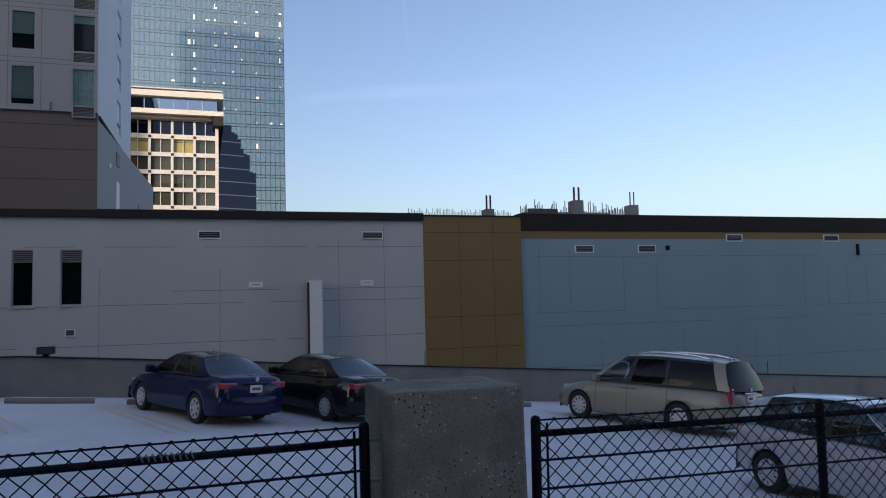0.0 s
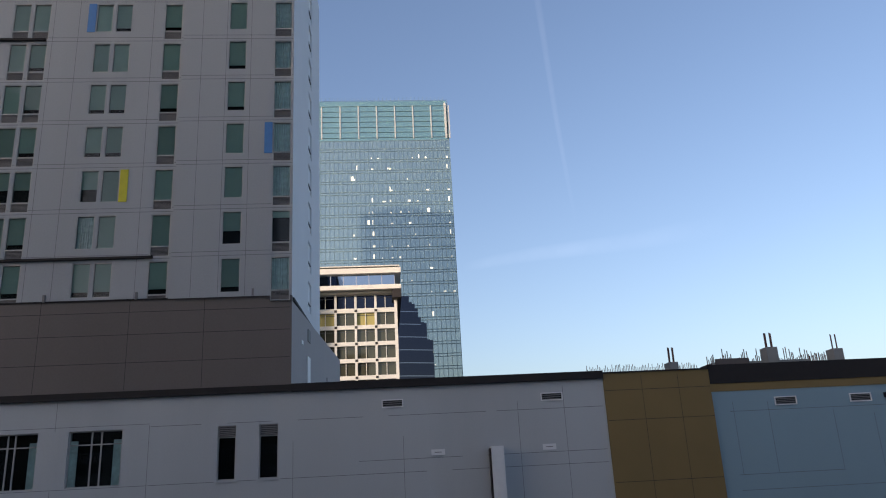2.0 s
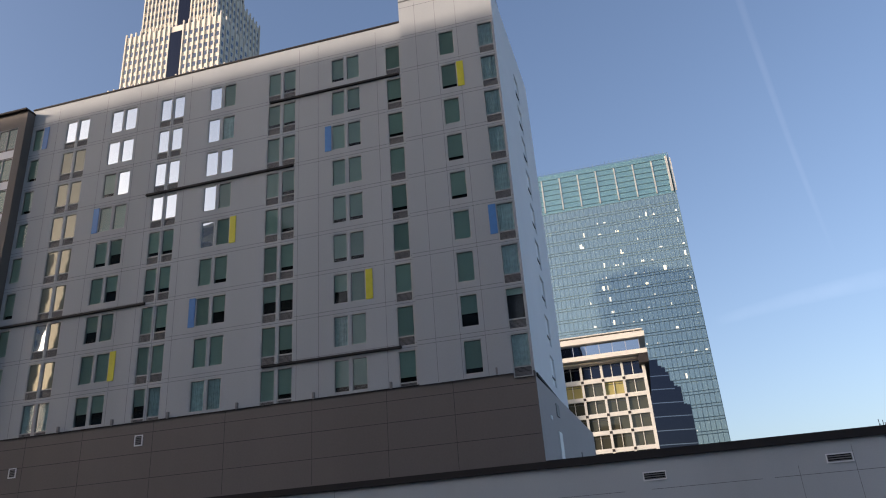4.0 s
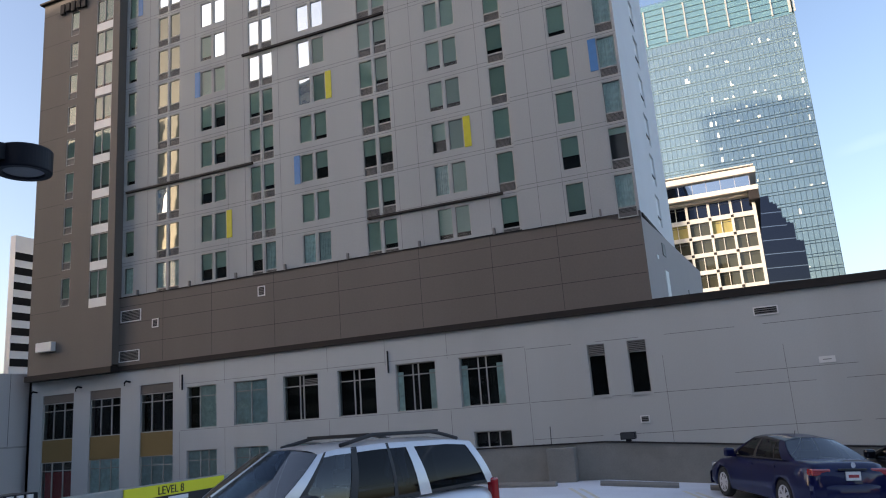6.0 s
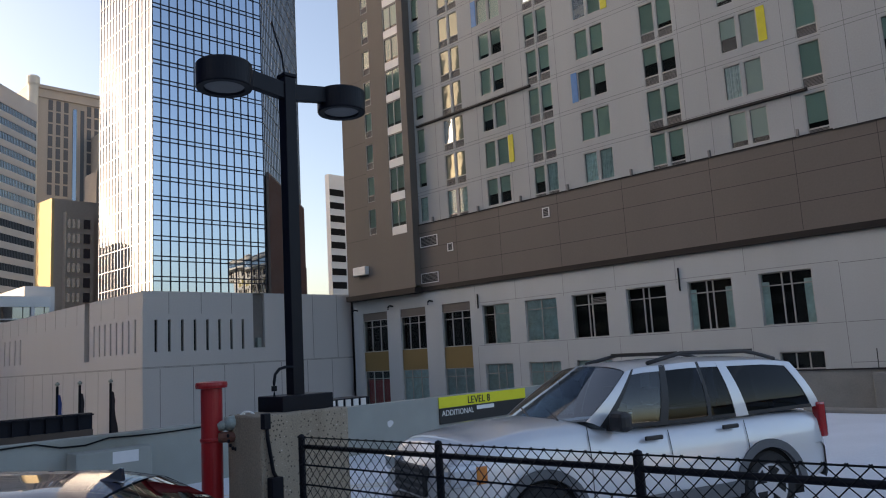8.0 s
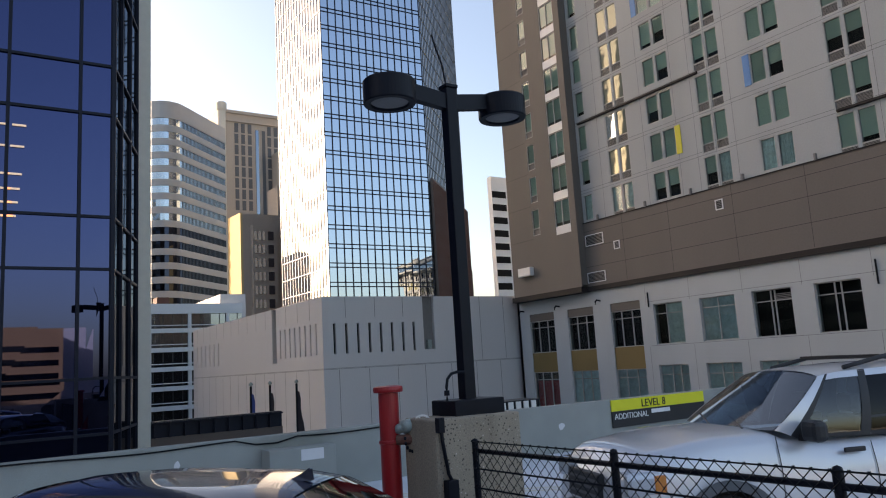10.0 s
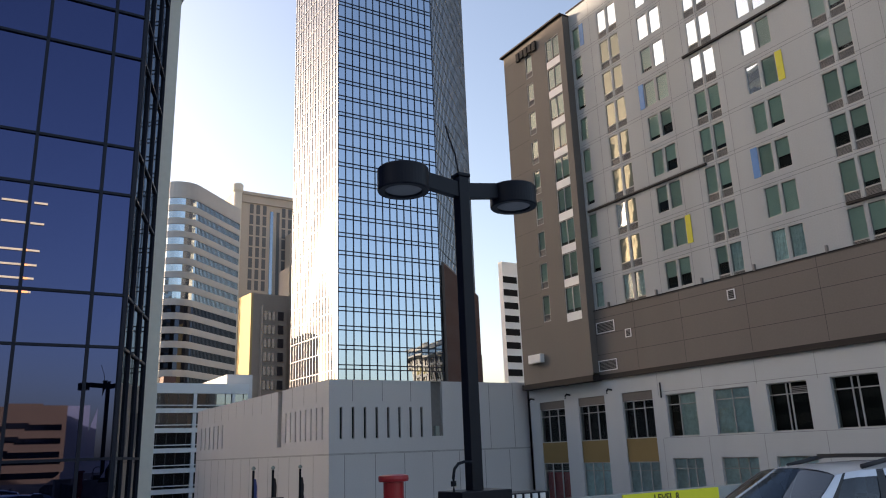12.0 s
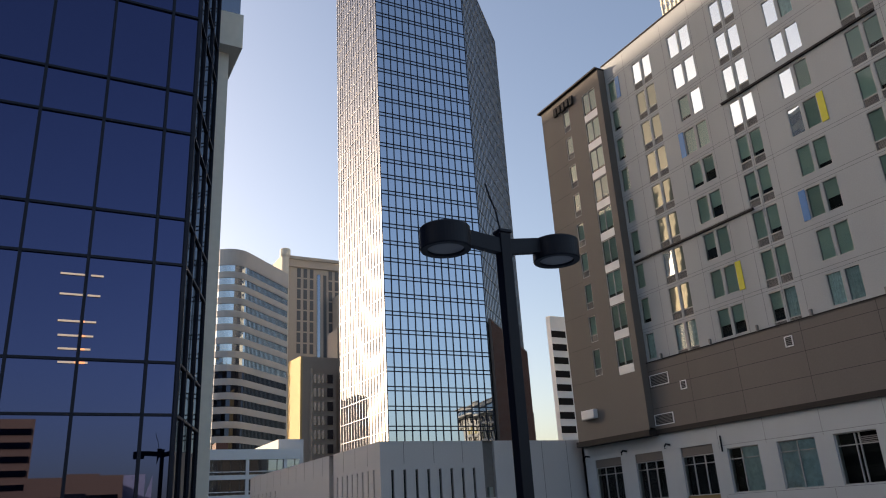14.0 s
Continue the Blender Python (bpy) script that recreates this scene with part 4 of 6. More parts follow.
for a in ((-0.25, 0.97, 43.0, 6.2, 6.66), (8.89, 10.17, 43.0, 6.2, 6.66), (22.8, 24.15, 43.0, 5.34, 5.84), (27.45, 28.8, 43.0, 5.34, 5.84), (34.45, 35.8, 42.97, 6.08, 6.58), (42.9, 44.3, 42.97, 6.08, 6.58), (-6.8, -6.3, 43.0, 1.1, 1.5)):
    vent(*a)
hotel = keep_hotel
for x in (2.45, 8.77):
    pl = part("small_plaque", boxes((x, x + 0.76, 42.95, 43.0, 3.48, 3.80)), M["white"], podium, "small white plaque")
    part("text_bar", boxes((x + 0.18, x + 0.58, 42.945, 42.95, 3.62, 3.66)), M["louver"], pl)
part("duct", boxes((5.75, 6.45, 42.35, 43.0, -1.5, 3.8), bevel=0.02), M["white"], podium, "white sheet-metal duct")
part("duct_edge", boxes((5.68, 5.75, 42.55, 43.0, -1.5, 3.7)), M["band"], podium)
part("wall_lamp", boxes((29.6, 29.8, 42.8, 43.0, 5.5, 5.8), bevel=0.02), M["black"], podium)
part("wall_lamp", boxes((45.9, 46.05, 42.8, 43.0, 5.1, 5.9), bevel=0.02), M["black"], podium)


def big_window(a, b, c, d, cols, transom, fill, dark=True):
    w = b - a
    t = 0.06
    y = 43.12
    bm = bmesh.new()
    ring_frame(bm, a, b, y, y + 0.1, c, d, t)
    f = part("window", bm, M["frame"], podium)
    for k in cols:
        x = a + w * k
        part("mullion", boxes((x - t / 2, x + t / 2, y, y + 0.1, c + t, d - t)), M["frame"], f)
    part("transom", boxes((a + t, b - t, y + 0.01, y + 0.09, transom - 0.03, transom + 0.03)), M["frame"], f)
    part("pane", sheet((a + t, b - t, y + 0.06, c + t, d - t)), M["pane"] if dark else M["aqua"], f)
    if fill == "aqua":
        part("blind", boxes((a + t, b - t, y + 0.11, y + 0.12, c + t, d - t)), M["curtain"], f)
    elif fill == "mixed":
        part("blind", boxes((a + w * 0.42, b - t, y + 0.11, y + 0.12, c + t, d - t)), M["curtain"], f)
    elif fill == "drapes":
        for x0, x1 in ((a + t, a + w * 0.16), (b - w * 0.18, b - t)):
            part("drape", boxes((x0, x1, y + 0.11, y + 0.13, c + t, d - 0.5)), M["curtain"], f)
    elif fill == "vent":
        part("louvre", boxes(*[(b - w * 0.42, b - t, y - 0.02, y + 0.02, transom + 0.06 + 0.1 * k, transom + 0.11 + 0.1 * k) for k in range(4)]), M["louver"], f)


big_window(*up[0], 2.72, 5.68, (0.42,), 4.95, "mixed")
big_window(*up[1], 2.72, 5.68, (0.5,), 5.0, "aqua", False)
big_window(*up[2], 2.72, 5.68, (0.46, 0.56), 4.95, "vent")
big_window(*up[3], 2.72, 5.68, (0.42, 0.56), 4.95, "none")
big_window(*up[4], 2.72, 5.68, (0.42, 0.56), 4.95, "drapes")
big_window(*up[5], 2.72, 5.68, (0.42, 0.6), 4.95, "drapes")
for k in range(3):
    big_window(*up[k], -1.5, 1.25, (0.42, 0.7), 0.55, "aqua", False)
big_window(-16.6, -14.25, -1.2, 1.22, (0.36, 0.66), 0.3, "none", False)
for a, b in ((-9.3, -8.3), (-7.05, -6.0)):
    big_window(a, b, 2.72, 5.62, (), 5.0, "none")
    part("louvre", boxes(*[(a + 0.05, b - 0.05, 43.02, 43.1, 5.05 + 0.1 * k, 5.11 + 0.1 * k) for k in range(6)]), M["louver"], podium)
    part("sill", boxes((a - 0.1, b + 0.1, 42.94, 43.05, 2.62, 2.72)), M["podium"], podium)
for i, (a, b) in enumerate(bays):
    big_window(a, b, 2.72, 5.5, (0.33, 0.68), 4.9, "none")
    part("ochre_panel", boxes((a, b, 43.10, 43.25, 1.05, 2.72)), M["gold"], podium, "ochre spandrel panel")
    part("head_panel", boxes((a, b, 43.08, 43.25, 5.5, 6.15)), M["dbrown"], podium)
    big_window(a, b, -2.6, 1.05, (0.33, 0.68), 0.4, "none" if i == 0 else "aqua", False)
    if i == 0:
        part("poster", boxes((a + 0.2, b - 0.15, 43.30, 43.32, -2.3, 0.3)), M["red"], podium, "dark red poster inside the window")
for x in (-53.4, -48.6, -43.7):
    bm = bmesh.new(); tube(bm, [(x, 43.0, 6.5), (x, 42.6, 6.55), (x, 42.45, 6.4), (x, 42.45, 6.2)], 0.07, 8)
    part("gooseneck_lamp", bm, M["black"], podium)
for x in (-38.75, -22.1):
    part("downpipe", boxes((x, x + 0.06, 42.9, 43.0, 5.5 if x < -30 else 5.2, 6.6)), M["black"], podium)

# ---- far towers ----
def curtain_wall(parent, p, q, z0, z1, cols, storey, glass, frame, bars=(0.0,), wv=0.12, wh=0.14, seed=1, proud=0.12, single=(0, 0)):
    """A glass front: one band of slightly uneven panes a storey, and a grid of bars standing proud."""
    ln, place = facing(p, q)
    rg = random.Random(seed)
    n = int((z1 - z0) / storey)
    du = ln / cols
    rest = bmesh.new()
    for r in range(n + 1):
        a, b = z0 + r * storey, min(z1, z0 + (r + 1) * storey)
        if b - a < 0.3:
            continue
        one = single[0] <= r < single[1]
        bm = bmesh.new() if one else rest
        for c in range(cols):
            if one and c:
                bm = bmesh.new()
            t0, t1 = rg.uniform(-0.006, 0.006), rg.uniform(-0.006, 0.006)
            vs = [bm.verts.new(place(u, d, z)) for u, d, z in ((c * du, t0, a), ((c + 1) * du, t1, a), ((c + 1) * du, -t0, b), (c * du, -t1, b))]
            bm.faces.new(vs)
            if one:
                part("pane", bm, glass, parent)
    part("far_panes", rest, glass, parent, kind="stuff")
    bm = bmesh.new()
    for c in range(cols + 1):
        put_box(bm, place, c * du - wv / 2, c * du + wv / 2, -proud, 0.05, z0, z1)
    for r in range(n + 1):
        for b in bars:
            z = z0 + r * storey + b
            if z < z1:
                put_box(bm, place, 0, ln, -proud * 0.8, 0.05, z - wh / 2, z + wh / 2)
    part("mullion_grid", bm, frame, parent, kind="stuff")
    return place, ln


T1 = empty("glass_tower", "tall blue-green glass office tower with lit floors", "tower")
H1 = 130.5
pl, ln = curtain_wall(T1, (-46, 235), (24.6, 235), -24, H1 - 16, 48, 3.95, M["t1"], M["gmull"], (0.0, 0.9), 0.14, 0.22, 3, single=(13, 19))
curtain_wall(T1, (24.6, 235), (24.6, 285), -24, H1 - 1, 20, 3.95, M["t1"], M["gmull"], (0.0,), 0.14, 0.2, 4)
part("core", boxes((-45.5, 24.2, 235.4, 284, -24, H1 - 16.2)), M["mull"], T1)
part("crown", boxes((-45.5, 24.2, 235.2, 284, H1 - 16.2, H1 - 1)), M["t1b"], T1, "paler green glass crown")
bm = bmesh.new()
for k in range(12):
    u = 1.5 + k * 6.3
    put_box(bm, pl, u, u + 0.4, -0.1, 0.2, H1 - 15.5, H1 - 3.0)
put_box(bm, pl, ln - 1.2, ln - 0.5, -0.1, 0.2, H1 - 15.5, H1 - 2.0)
part("crown_fin", bm, M["frame"], T1, "pale vertical crown fins", kind="stuff")
bm = bmesh.new()
for k in range(7):
    put_box(bm, pl, 0, ln, -0.05, 0.1, H1 - 15 + 2 * k, H1 - 14.92 + 2 * k)
put_box(bm, pl, 0, ln, 0, 0.1, H1 - 0.9, H1 - 0.8)
for k in range(50):
    put_box(bm, pl, k * ln / 50, k * ln / 50 + 0.08, 0, 0.1, H1 - 1, H1 + 0.3)
part("crown_rail", bm, M["gmull"], T1, kind="stuff")
bm = bmesh.new()
rl = random.Random(21)
for r in range(12, 34):
    z = -24 + r * 3.95 + 1.2
    for k in range(16):
        u = rl.choice([37.2, 43.5, 49.6, 55.6, 62, 69.2]) + rl.choice([0, 0, rl.uniform(-5, 5)])
        if rl.random() < 0.36 * (1 if r > 20 else 0.2):
            w, h = rl.choice([0.22, 0.3, 0.5, 0.8]), rl.choice([0.3, 0.4, 0.6, 1.5])
            if u + w < ln - 0.2:
                put_box(bm, pl, u, u + w, -0.03, 0.0, z, z + h)
part("lit_window", bm, M["lit"], T1, "lit office windows", kind="stuff")

# cream office block
OB = empty("office_block", "cream stone office block with deep window grid and overhanging roof", "office block")
OY, OR, OT = 150.0, 3.0, 44.7
bm = bmesh.new()
oh = []
for r in range(14):
    for c in range(9):
        x1 = OR - 0.6 - c * 4.07
        z1 = OT - 9.3 - r * 3.40
        oh.append((x1 - 3.6, x1, z1 - 2.6, z1))
top_row = [(h[0], h[1], OT - 8.4, OT - 5.7) for h in oh[:9]]
punched(bm, -36, OR, -24, OT - 5.1, oh + top_row, xz(OY), 0.7)
part("wall", bm, M["cream"], OB, "cream stone grid")
part("wall", boxes((OR - 0.05, OR, OY + 0.01, OY + 30, -24, OT - 5.1)), M["stone"], OB)
for i, (a, b, c, d) in enumerate(oh[:72] + top_row):
    gm = "darkglass" if i >= 72 else "yelglass" if i in (1, 3, 24) else "olive"
    w = part("window", boxes((a, b, OY + 0.5, OY + 0.6, c, d)), M[gm], OB)
    part("mullion", boxes((a + 1.70, a + 1.82, OY + 0.30, OY + 0.5, c, d)), M["cream2"], w)
    part("blind_rail", boxes((a, b, OY + 0.42, OY + 0.5, d - 0.55, d - 0.45)), M["dframe"], w)
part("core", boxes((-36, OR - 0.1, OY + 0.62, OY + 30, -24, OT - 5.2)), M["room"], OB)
for x in [OR - 0.6 - c * 4.07 + 0.02 for c in range(1, 9)]:
    for r in range(9):
        part("stud", boxes((x, x + 0.53, OY - 0.06, OY + 0.02, OT - 9.0 - r * 3.40 - 0.15, OT - 9.0 - r * 3.40 + 0.35)), M["band"], OB)
part("roof_slab", boxes((-36, OR + 0.9, OY - 2.4, OY + 31, OT - 5.0, OT - 4.1)), M["cream2"], OB, "pale overhanging slab")
part("roof_slab", boxes((-36, OR - 1.2, OY - 1.0, OY + 31, OT - 5.5, OT - 5.1)), M["cream2"], OB)
part("penthouse_glass", boxes((-36, OR - 0.4, OY - 1.6, OY + 30, OT - 4.1, OT - 1.7)), M["t2"], OB, "reflective penthouse glazing")
for k in range(9):
    x = OR - 0.4 - k * 2.6
    part("penthouse_mullion", boxes((x - 0.06, x + 0.06, OY - 1.66, OY - 1.6, OT - 4.1, OT - 1.7)), M["silver"], OB)
part("roof_slab", boxes((-36, OR + 0.9, OY - 2.6, OY + 31, OT - 1.7, OT - 0.6)), M["cream2"], OB, "pale overhanging slab")
part("roof_slab", boxes((-36, OR + 0.2, OY - 1.8, OY + 31, OT - 0.5, OT - 0.2)), M["band"], OB)
part("roof_slab", boxes((-36, OR + 0.7, OY - 2.3, OY + 31, OT - 0.2, OT)), M["cream2"], OB)
part("overhang", boxes((OR - 1.0, OR + 0.9, OY - 2.2, OY + 30, OT - 6.8, OT - 5.0)), M["band"], OB)

# blue mirror tower
T2 = empty("mirror_tower", "tall blue mirror-glass tower with chamfered corners", "tower")
H2 = 141.5
lf, fr, rr, ll = (-136.6, 61.5), (-136.0, 85.6), (-164.4, 114.6), (-161.0, 61.0)
curtain_wall(T2, lf, fr, -24, H2, 14, 3.9, M["t2"], M["mull"], (0.0, 0.85), 0.20, 0.20, 7, single=(8, 29))
curtain_wall(T2, ll, lf, -24, H2, 16, 3.9, M["t2w"], M["silver"], (0.0,), 0.10, 0.08, 8)
curtain_wall(T2, fr, rr, -24, H2, 26, 3.9, M["t2"], M["louver"], (0.0,), 0.16, 0.12, 9)
bm = bmesh.new()
prism(bm, [(-136.9, 61.8), (-136.4, 85.4), (-164.4, 114.1), (-185, 110), (-161.3, 61.6)], -24, H2 - 0.2)
part("core", bm, M["mull"], T2)
bm = bmesh.new()
prism(bm, [(-136.5, 61.4), (-135.9, 85.6), (-164.4, 114.7), (-185, 110), (-161.1, 60.9)], H2, H2 + 0.8)
part("roof_edge", bm, M["mull"], T2)

# ---
# dark brown reflection on the mirror tower's flank, built as a thin slab
DB = empty("brown_reflection_slab", "dark brown ribbed slab standing for a reflection in the mirror tower", "building")
ln, pa = facing((-135.3, 86.3), (-163.6, 115.2))
bm = bmesh.new()
put_box(bm, pa, 0, ln - 0.5, 0.0, 0.5, -24, 43.0)
# lower end piece stands for what shows past the tower's edge
put_box(bm, pa, ln - 0.5, ln + 1.2, 0.1, 0.6, -24, 27.0)
part("wall", bm, M["darkbrown"], DB)
bm = bmesh.new()
for k in range(40):
    put_box(bm, pa, 0.3 + k, 0.55 + k, -0.12, 0.0, -24, 42.6)
part("rib", bm, M["rust"], DB, kind="stuff")

# dark reflection in the green tower beside the cream office, built as a stepped block
DG = empty("tower_reflection_block", "dark stepped glass block standing for a reflection in the green tower", "office block")
tiers = [2.0, 5.4, 6.6, 7.5, 8.3, 9.1, 9.9, 10.7, 11.5, 12.3, 13.1, 13.9]
for i, (x0, x1) in enumerate(zip(tiers, tiers[1:])):
    zt = 52.5 - 1.6 * max(0.0, (x0 - 6.4) / 1.0) ** 0.8 - (2.2 if x0 > 9.5 else 0) - (3.4 if x0 > 12.2 else 0) - 0.5 * (i % 2)
    tier = part("glass_tier", boxes((x0, x1, 205 + 0.25 * i, 222, -24, zt)), M["darkglass"], DG)
    for k in range(1, 10):
        z = 51.0 - 3.6 * k
        if z > zt - 1:
            continue
        part("tier_band", boxes((x0, x1, 204.92 + 0.25 * i, 205 + 0.25 * i, z, z + 0.22)), M["farglass"], tier)

# white precast building with slot windows
WC = empty("precast_building", "pale precast concrete building with narrow slot windows", "building")
wx, wy, wt = -55.0, 24.0, 8.1
slots = [(24.9 + 1.04 * k, 25.12 + 1.04 * k, 3.55, 5.95) for k in range(8)]
bm = bmesh.new()
punched(bm, wy, 60, -24, wt, slots + [(33.25, 34.35, 3.6, wt - 0.001)], lambda u, d, z: (wx - d, u, z), 0.45)
part("wall", bm, M["wconc"], WC, "pale precast wall")
s2 = [(-92.1 + 1.72 * k, -91.8 + 1.72 * k, 3.5, 6.0) for k in range(6)] + [(-64.4 + 1.14 * k, -64.15 + 1.14 * k, 3.55, 6.05) for k in range(8)]
bm = bmesh.new()
punched(bm, -94, wx, -24, wt, s2 + [(-66.4, -65.3, 3.2, wt - 0.001)], xz(wy), 0.45)
part("wall", bm, M["wconc"], WC, "pale precast wall")
part("body", boxes((-94, wx - 0.46, wy + 0.46, 60, -24, wt - 0.1)), M["room"], WC)
# near-black strips set inside the slots to paint their shade
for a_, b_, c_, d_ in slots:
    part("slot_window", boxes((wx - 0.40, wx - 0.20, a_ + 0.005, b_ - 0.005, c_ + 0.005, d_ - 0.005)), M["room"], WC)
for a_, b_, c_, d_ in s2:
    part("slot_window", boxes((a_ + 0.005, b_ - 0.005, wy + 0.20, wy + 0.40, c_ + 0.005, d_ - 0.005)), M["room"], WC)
part("recess_panel", boxes((wx - 0.45, wx - 0.30, 33.25, 34.35, 3.6, wt)), M["louver"], WC)
bm = bmesh.new()
for z in (2.35, 2.42):
    box(bm, wx - 0.01, wx + 0.012, wy, 60, z, z + 0.03)
    box(bm, -94, wx, wy - 0.012, wy + 0.01, z, z + 0.03)
for k in range(13):
    y = wy + 1.3 + 2.64 * k
    box(bm, wx - 0.01, wx + 0.006, y, y + 0.04, -24, 2.3)
    box(bm, wx - 0.01, wx + 0.006, y + 0.7, y + 0.74, 6.4 if y < 37 else 2.5, wt)
for k in range(14):
    x = -92.5 + 2.65 * k
    box(bm, x, x + 0.04, wy - 0.006, wy + 0.01, -24, 2.3)
    box(bm, x + 0.5, x + 0.54, wy - 0.006, wy + 0.01, 6.4, wt)
part("panel_joint", bm, M["louver"], WC, kind="stuff")
part("wall_box", boxes((wx - 0.32, wx + 0.05, 33.6, 33.95, 3.6, 4.4)), M["steel"], WC)

# white banded garage block
GB = empty("banded_block", "white low office block with dark ribbon windows", "office block")
part("body", boxes((-150, -125.4, 8, 40, -24, 13.9)), M["room"], GB)
for k in range(11):
    z = 13.3 - 3.05 * k
    part("spandrel", boxes((-125.4, -124.8, 8, 40, z - 0.4, z + (1.2 if k == 0 else 0.30))), M["wpanel"], GB, "white spandrel")
    rw_ = part("ribbon_window", boxes((-125.45, -125.3, 8, 40, z - 2.75, z - 0.4)), M["farglass"], GB)
    part("rail", boxes((-124.6, -124.5, 8, 40, z - 2.35, z - 2.22)), M["wpanel"], GB)
    for c in range(21):
        y = 9.2 + 1.5 * c
        part("mullion", boxes((-125.3, -125.22, y, y + 0.10, z - 2.75, z - 0.4)), M["dframe"], rw_)
for k in range(5):
    y = 12.5 + 6.2 * k
    part("column", boxes((-125.3, -124.9, y, y + 0.5, -24, 13)), M["wpanel"], GB)
part("roof_room", boxes((-146, -128, 37.2, 41.6, 5.0, 16.4)), M["wconc"], GB)
part("roof_plant", boxes((-140, -130, 20, 35, 13.9, 15.0)), M["louver"], GB)
part("roof_plant", boxes((-134, -131, 27.5, 29.5, 15.0, 16.2)), M["rust"], GB, "rust-red plant")

# banded tower with a rounded corner
RT = empty("rounded_tower", "grey granite tower with ribbon windows and a rounded corner", "tower")
def rounded_foot(o):
    pts = [(-262 + o * 0.7, 100 + o * 0.7)]
    pts = []
    c = Vector((-224, 49))
    for k in range(9):
        a = radians(-45 + 90 * k / 8)
        pts.append((c.x + (6 + o) * math.cos(a), c.y + (6 + o) * math.sin(a)))
    back = [(-236.5 + o * 0.7, 70.8 + o * 0.7), (-250, 60), (-238 + o * 0.7, 38 - o * 0.7)]
    return pts + back
for k in range(25):
    z = 80.0 - 4.05 * k
    bm = bmesh.new(); prism(bm, rounded_foot(0.25), z - 1.9, z if k else z + 3.2)
    part("stone_band", bm, M["greyband"], RT)
    bm = bmesh.new(); prism(bm, rounded_foot(0.0), z - 4.05, z - 1.9)
    # upper ribbons get the brighter glass, so the sky reflection is set by storey
    part("ribbon_window", bm, M["darkglass"] if k > 7 else M["skyglass"], RT)
bm = bmesh.new()
tower_ln, tower_at = facing((-219.757, 53.243), (-236.5, 70.8))
for k in range(34):
    u = tower_ln * k / 33
    put_box(bm, tower_at, u - 0.07, u + 0.07, -0.12, 0.1, -24, 80)
part("window_bar", bm, M["dframe"], RT, kind="stuff")

# buff stone tower with vertical window strips
PM = empty("stone_tower", "buff stone tower with a corner turret and window strips", "tower")
part("body", boxes((-330, -288.6, 84, 125, -24, 109.5)), M["stone"], PM)
part("turret", (lambda b: (lathe(b, [(1.7, -24), (1.7, 108), (2.2, 109), (2.2, 111.5), (1.7, 112), (0, 112)], 16, Matrix.Translation((-288.5, 85.2, 0))), b)[1])(bmesh.new()), M["cream2"], PM, "pale round corner turret")
for c in range(8):
    y = 90.5 + 2.75 * c
    if c in (3, 4):
        part("window_strip", boxes((-288.6, -288.35, y + 0.4, y + 1.7, 10, 102)), M["grey_plastic"] if c == 4 else M["farglass"], PM)
    else:
        for k in range(20):
            z = 12 + 4.6 * k + (0 if k < 12 else 0.8)
            part("window", boxes((-288.6, -288.4, y, y + 1.5, z, z + (2.4 if k < 12 else 3.9))), M["grey_plastic"], PM)
for z in (62, 104.5, 108):
    part("cornice", boxes((-288.6, -288.0, 84, 125, z, z + 1.0)), M["stone"], PM)
part("wing", boxes((-288.6, -282, 106, 125, -24, 92)), M["stone"], PM)
for k in range(17):
    for c in range(3):
        part("window", boxes((-282.0, -281.8, 107.2 + 2.6 * c, 108.6 + 2.6 * c, 18 + 4.3 * k, 20.6 + 4.3 * k)), M["farglass"], PM)
part("roof_frame", boxes((-300, -298, 118, 120, 109.5, 119), (-300, -298, 123, 125, 109.5, 119), (-300, -298, 118, 125, 118, 119.5)), M["stone"], PM)

# stone block with the yellow flank
BR = empty("stone_block", "brown stone block with small windows and a yellow flank", "building")
part("body", boxes((-199, -190.5, 61.5, 90, -24, 44.8)), M["stone"], BR)
part("upper_body", boxes((-199, -191.0, 71.5, 92, 44.8, 53.3)), M["stone"], BR)
part("front_bay", boxes((-190.5, -188.5, 63.5, 70.0, -24, 41.5)), M["stone"], BR)
bm = bmesh.new(); prism(bm, [(-198.8, 60.1), (-190.5, 60.9), (-190.5, 61.5), (-199, 61.5)], -24, 44.9)
part("flank", bm, M["ochre"], BR, "yellow stucco flank")
for k in range(16):
    z = 37.5 - 3.6 * k
    part("window", boxes((-188.5, -188.3, 67.6, 69.1, z, z + 2.3)), M["darkglass"], BR)
    for y in (63.9, 65.0, 66.1):
        part("window", boxes((-188.5, -188.35, y, y + 0.62, z, z + 2.2)), M["skyglass"], BR)
    for y in (72.6, 73.8, 75.0):
        part("window", boxes((-190.5, -190.35, y, y + 0.6, z + 1.2, z + 3.3)), M["darkglass"], BR)
    for y in (78.4, 79.6, 82.5, 83.7):
        part("window", boxes((-190.5, -190.35, y, y + 0.7, z + 1.2, z + 3.5)), M["skyglass"], BR)
# striped tower
ST = empty("striped_tower", "white and dark striped office tower", "tower")
part("body", boxes((-205.2, -203, 153.5, 185, -24, 66)), M["wpanel"], ST)
for k in range(16):
    z = 58.5 - 4.6 * k
    part("ribbon_window", boxes((-203.2, -202.9, 153.6, 159.6, z, z + 2.3)), M["room"], ST)
    for y in (160.6, 162.4, 164.2):
        part("window", boxes((-203.2, -202.95, y, y + 1.1, z, z + 2.0)), M["farglass"], ST)

# bank tower behind the hotel
BK = empty("setback_tower", "tall pale stone tower with setbacks and close window strips", "tower")
def strips(p, q, z0, z1, cols, glass_w, storey):
    ln, place = facing(p, q)
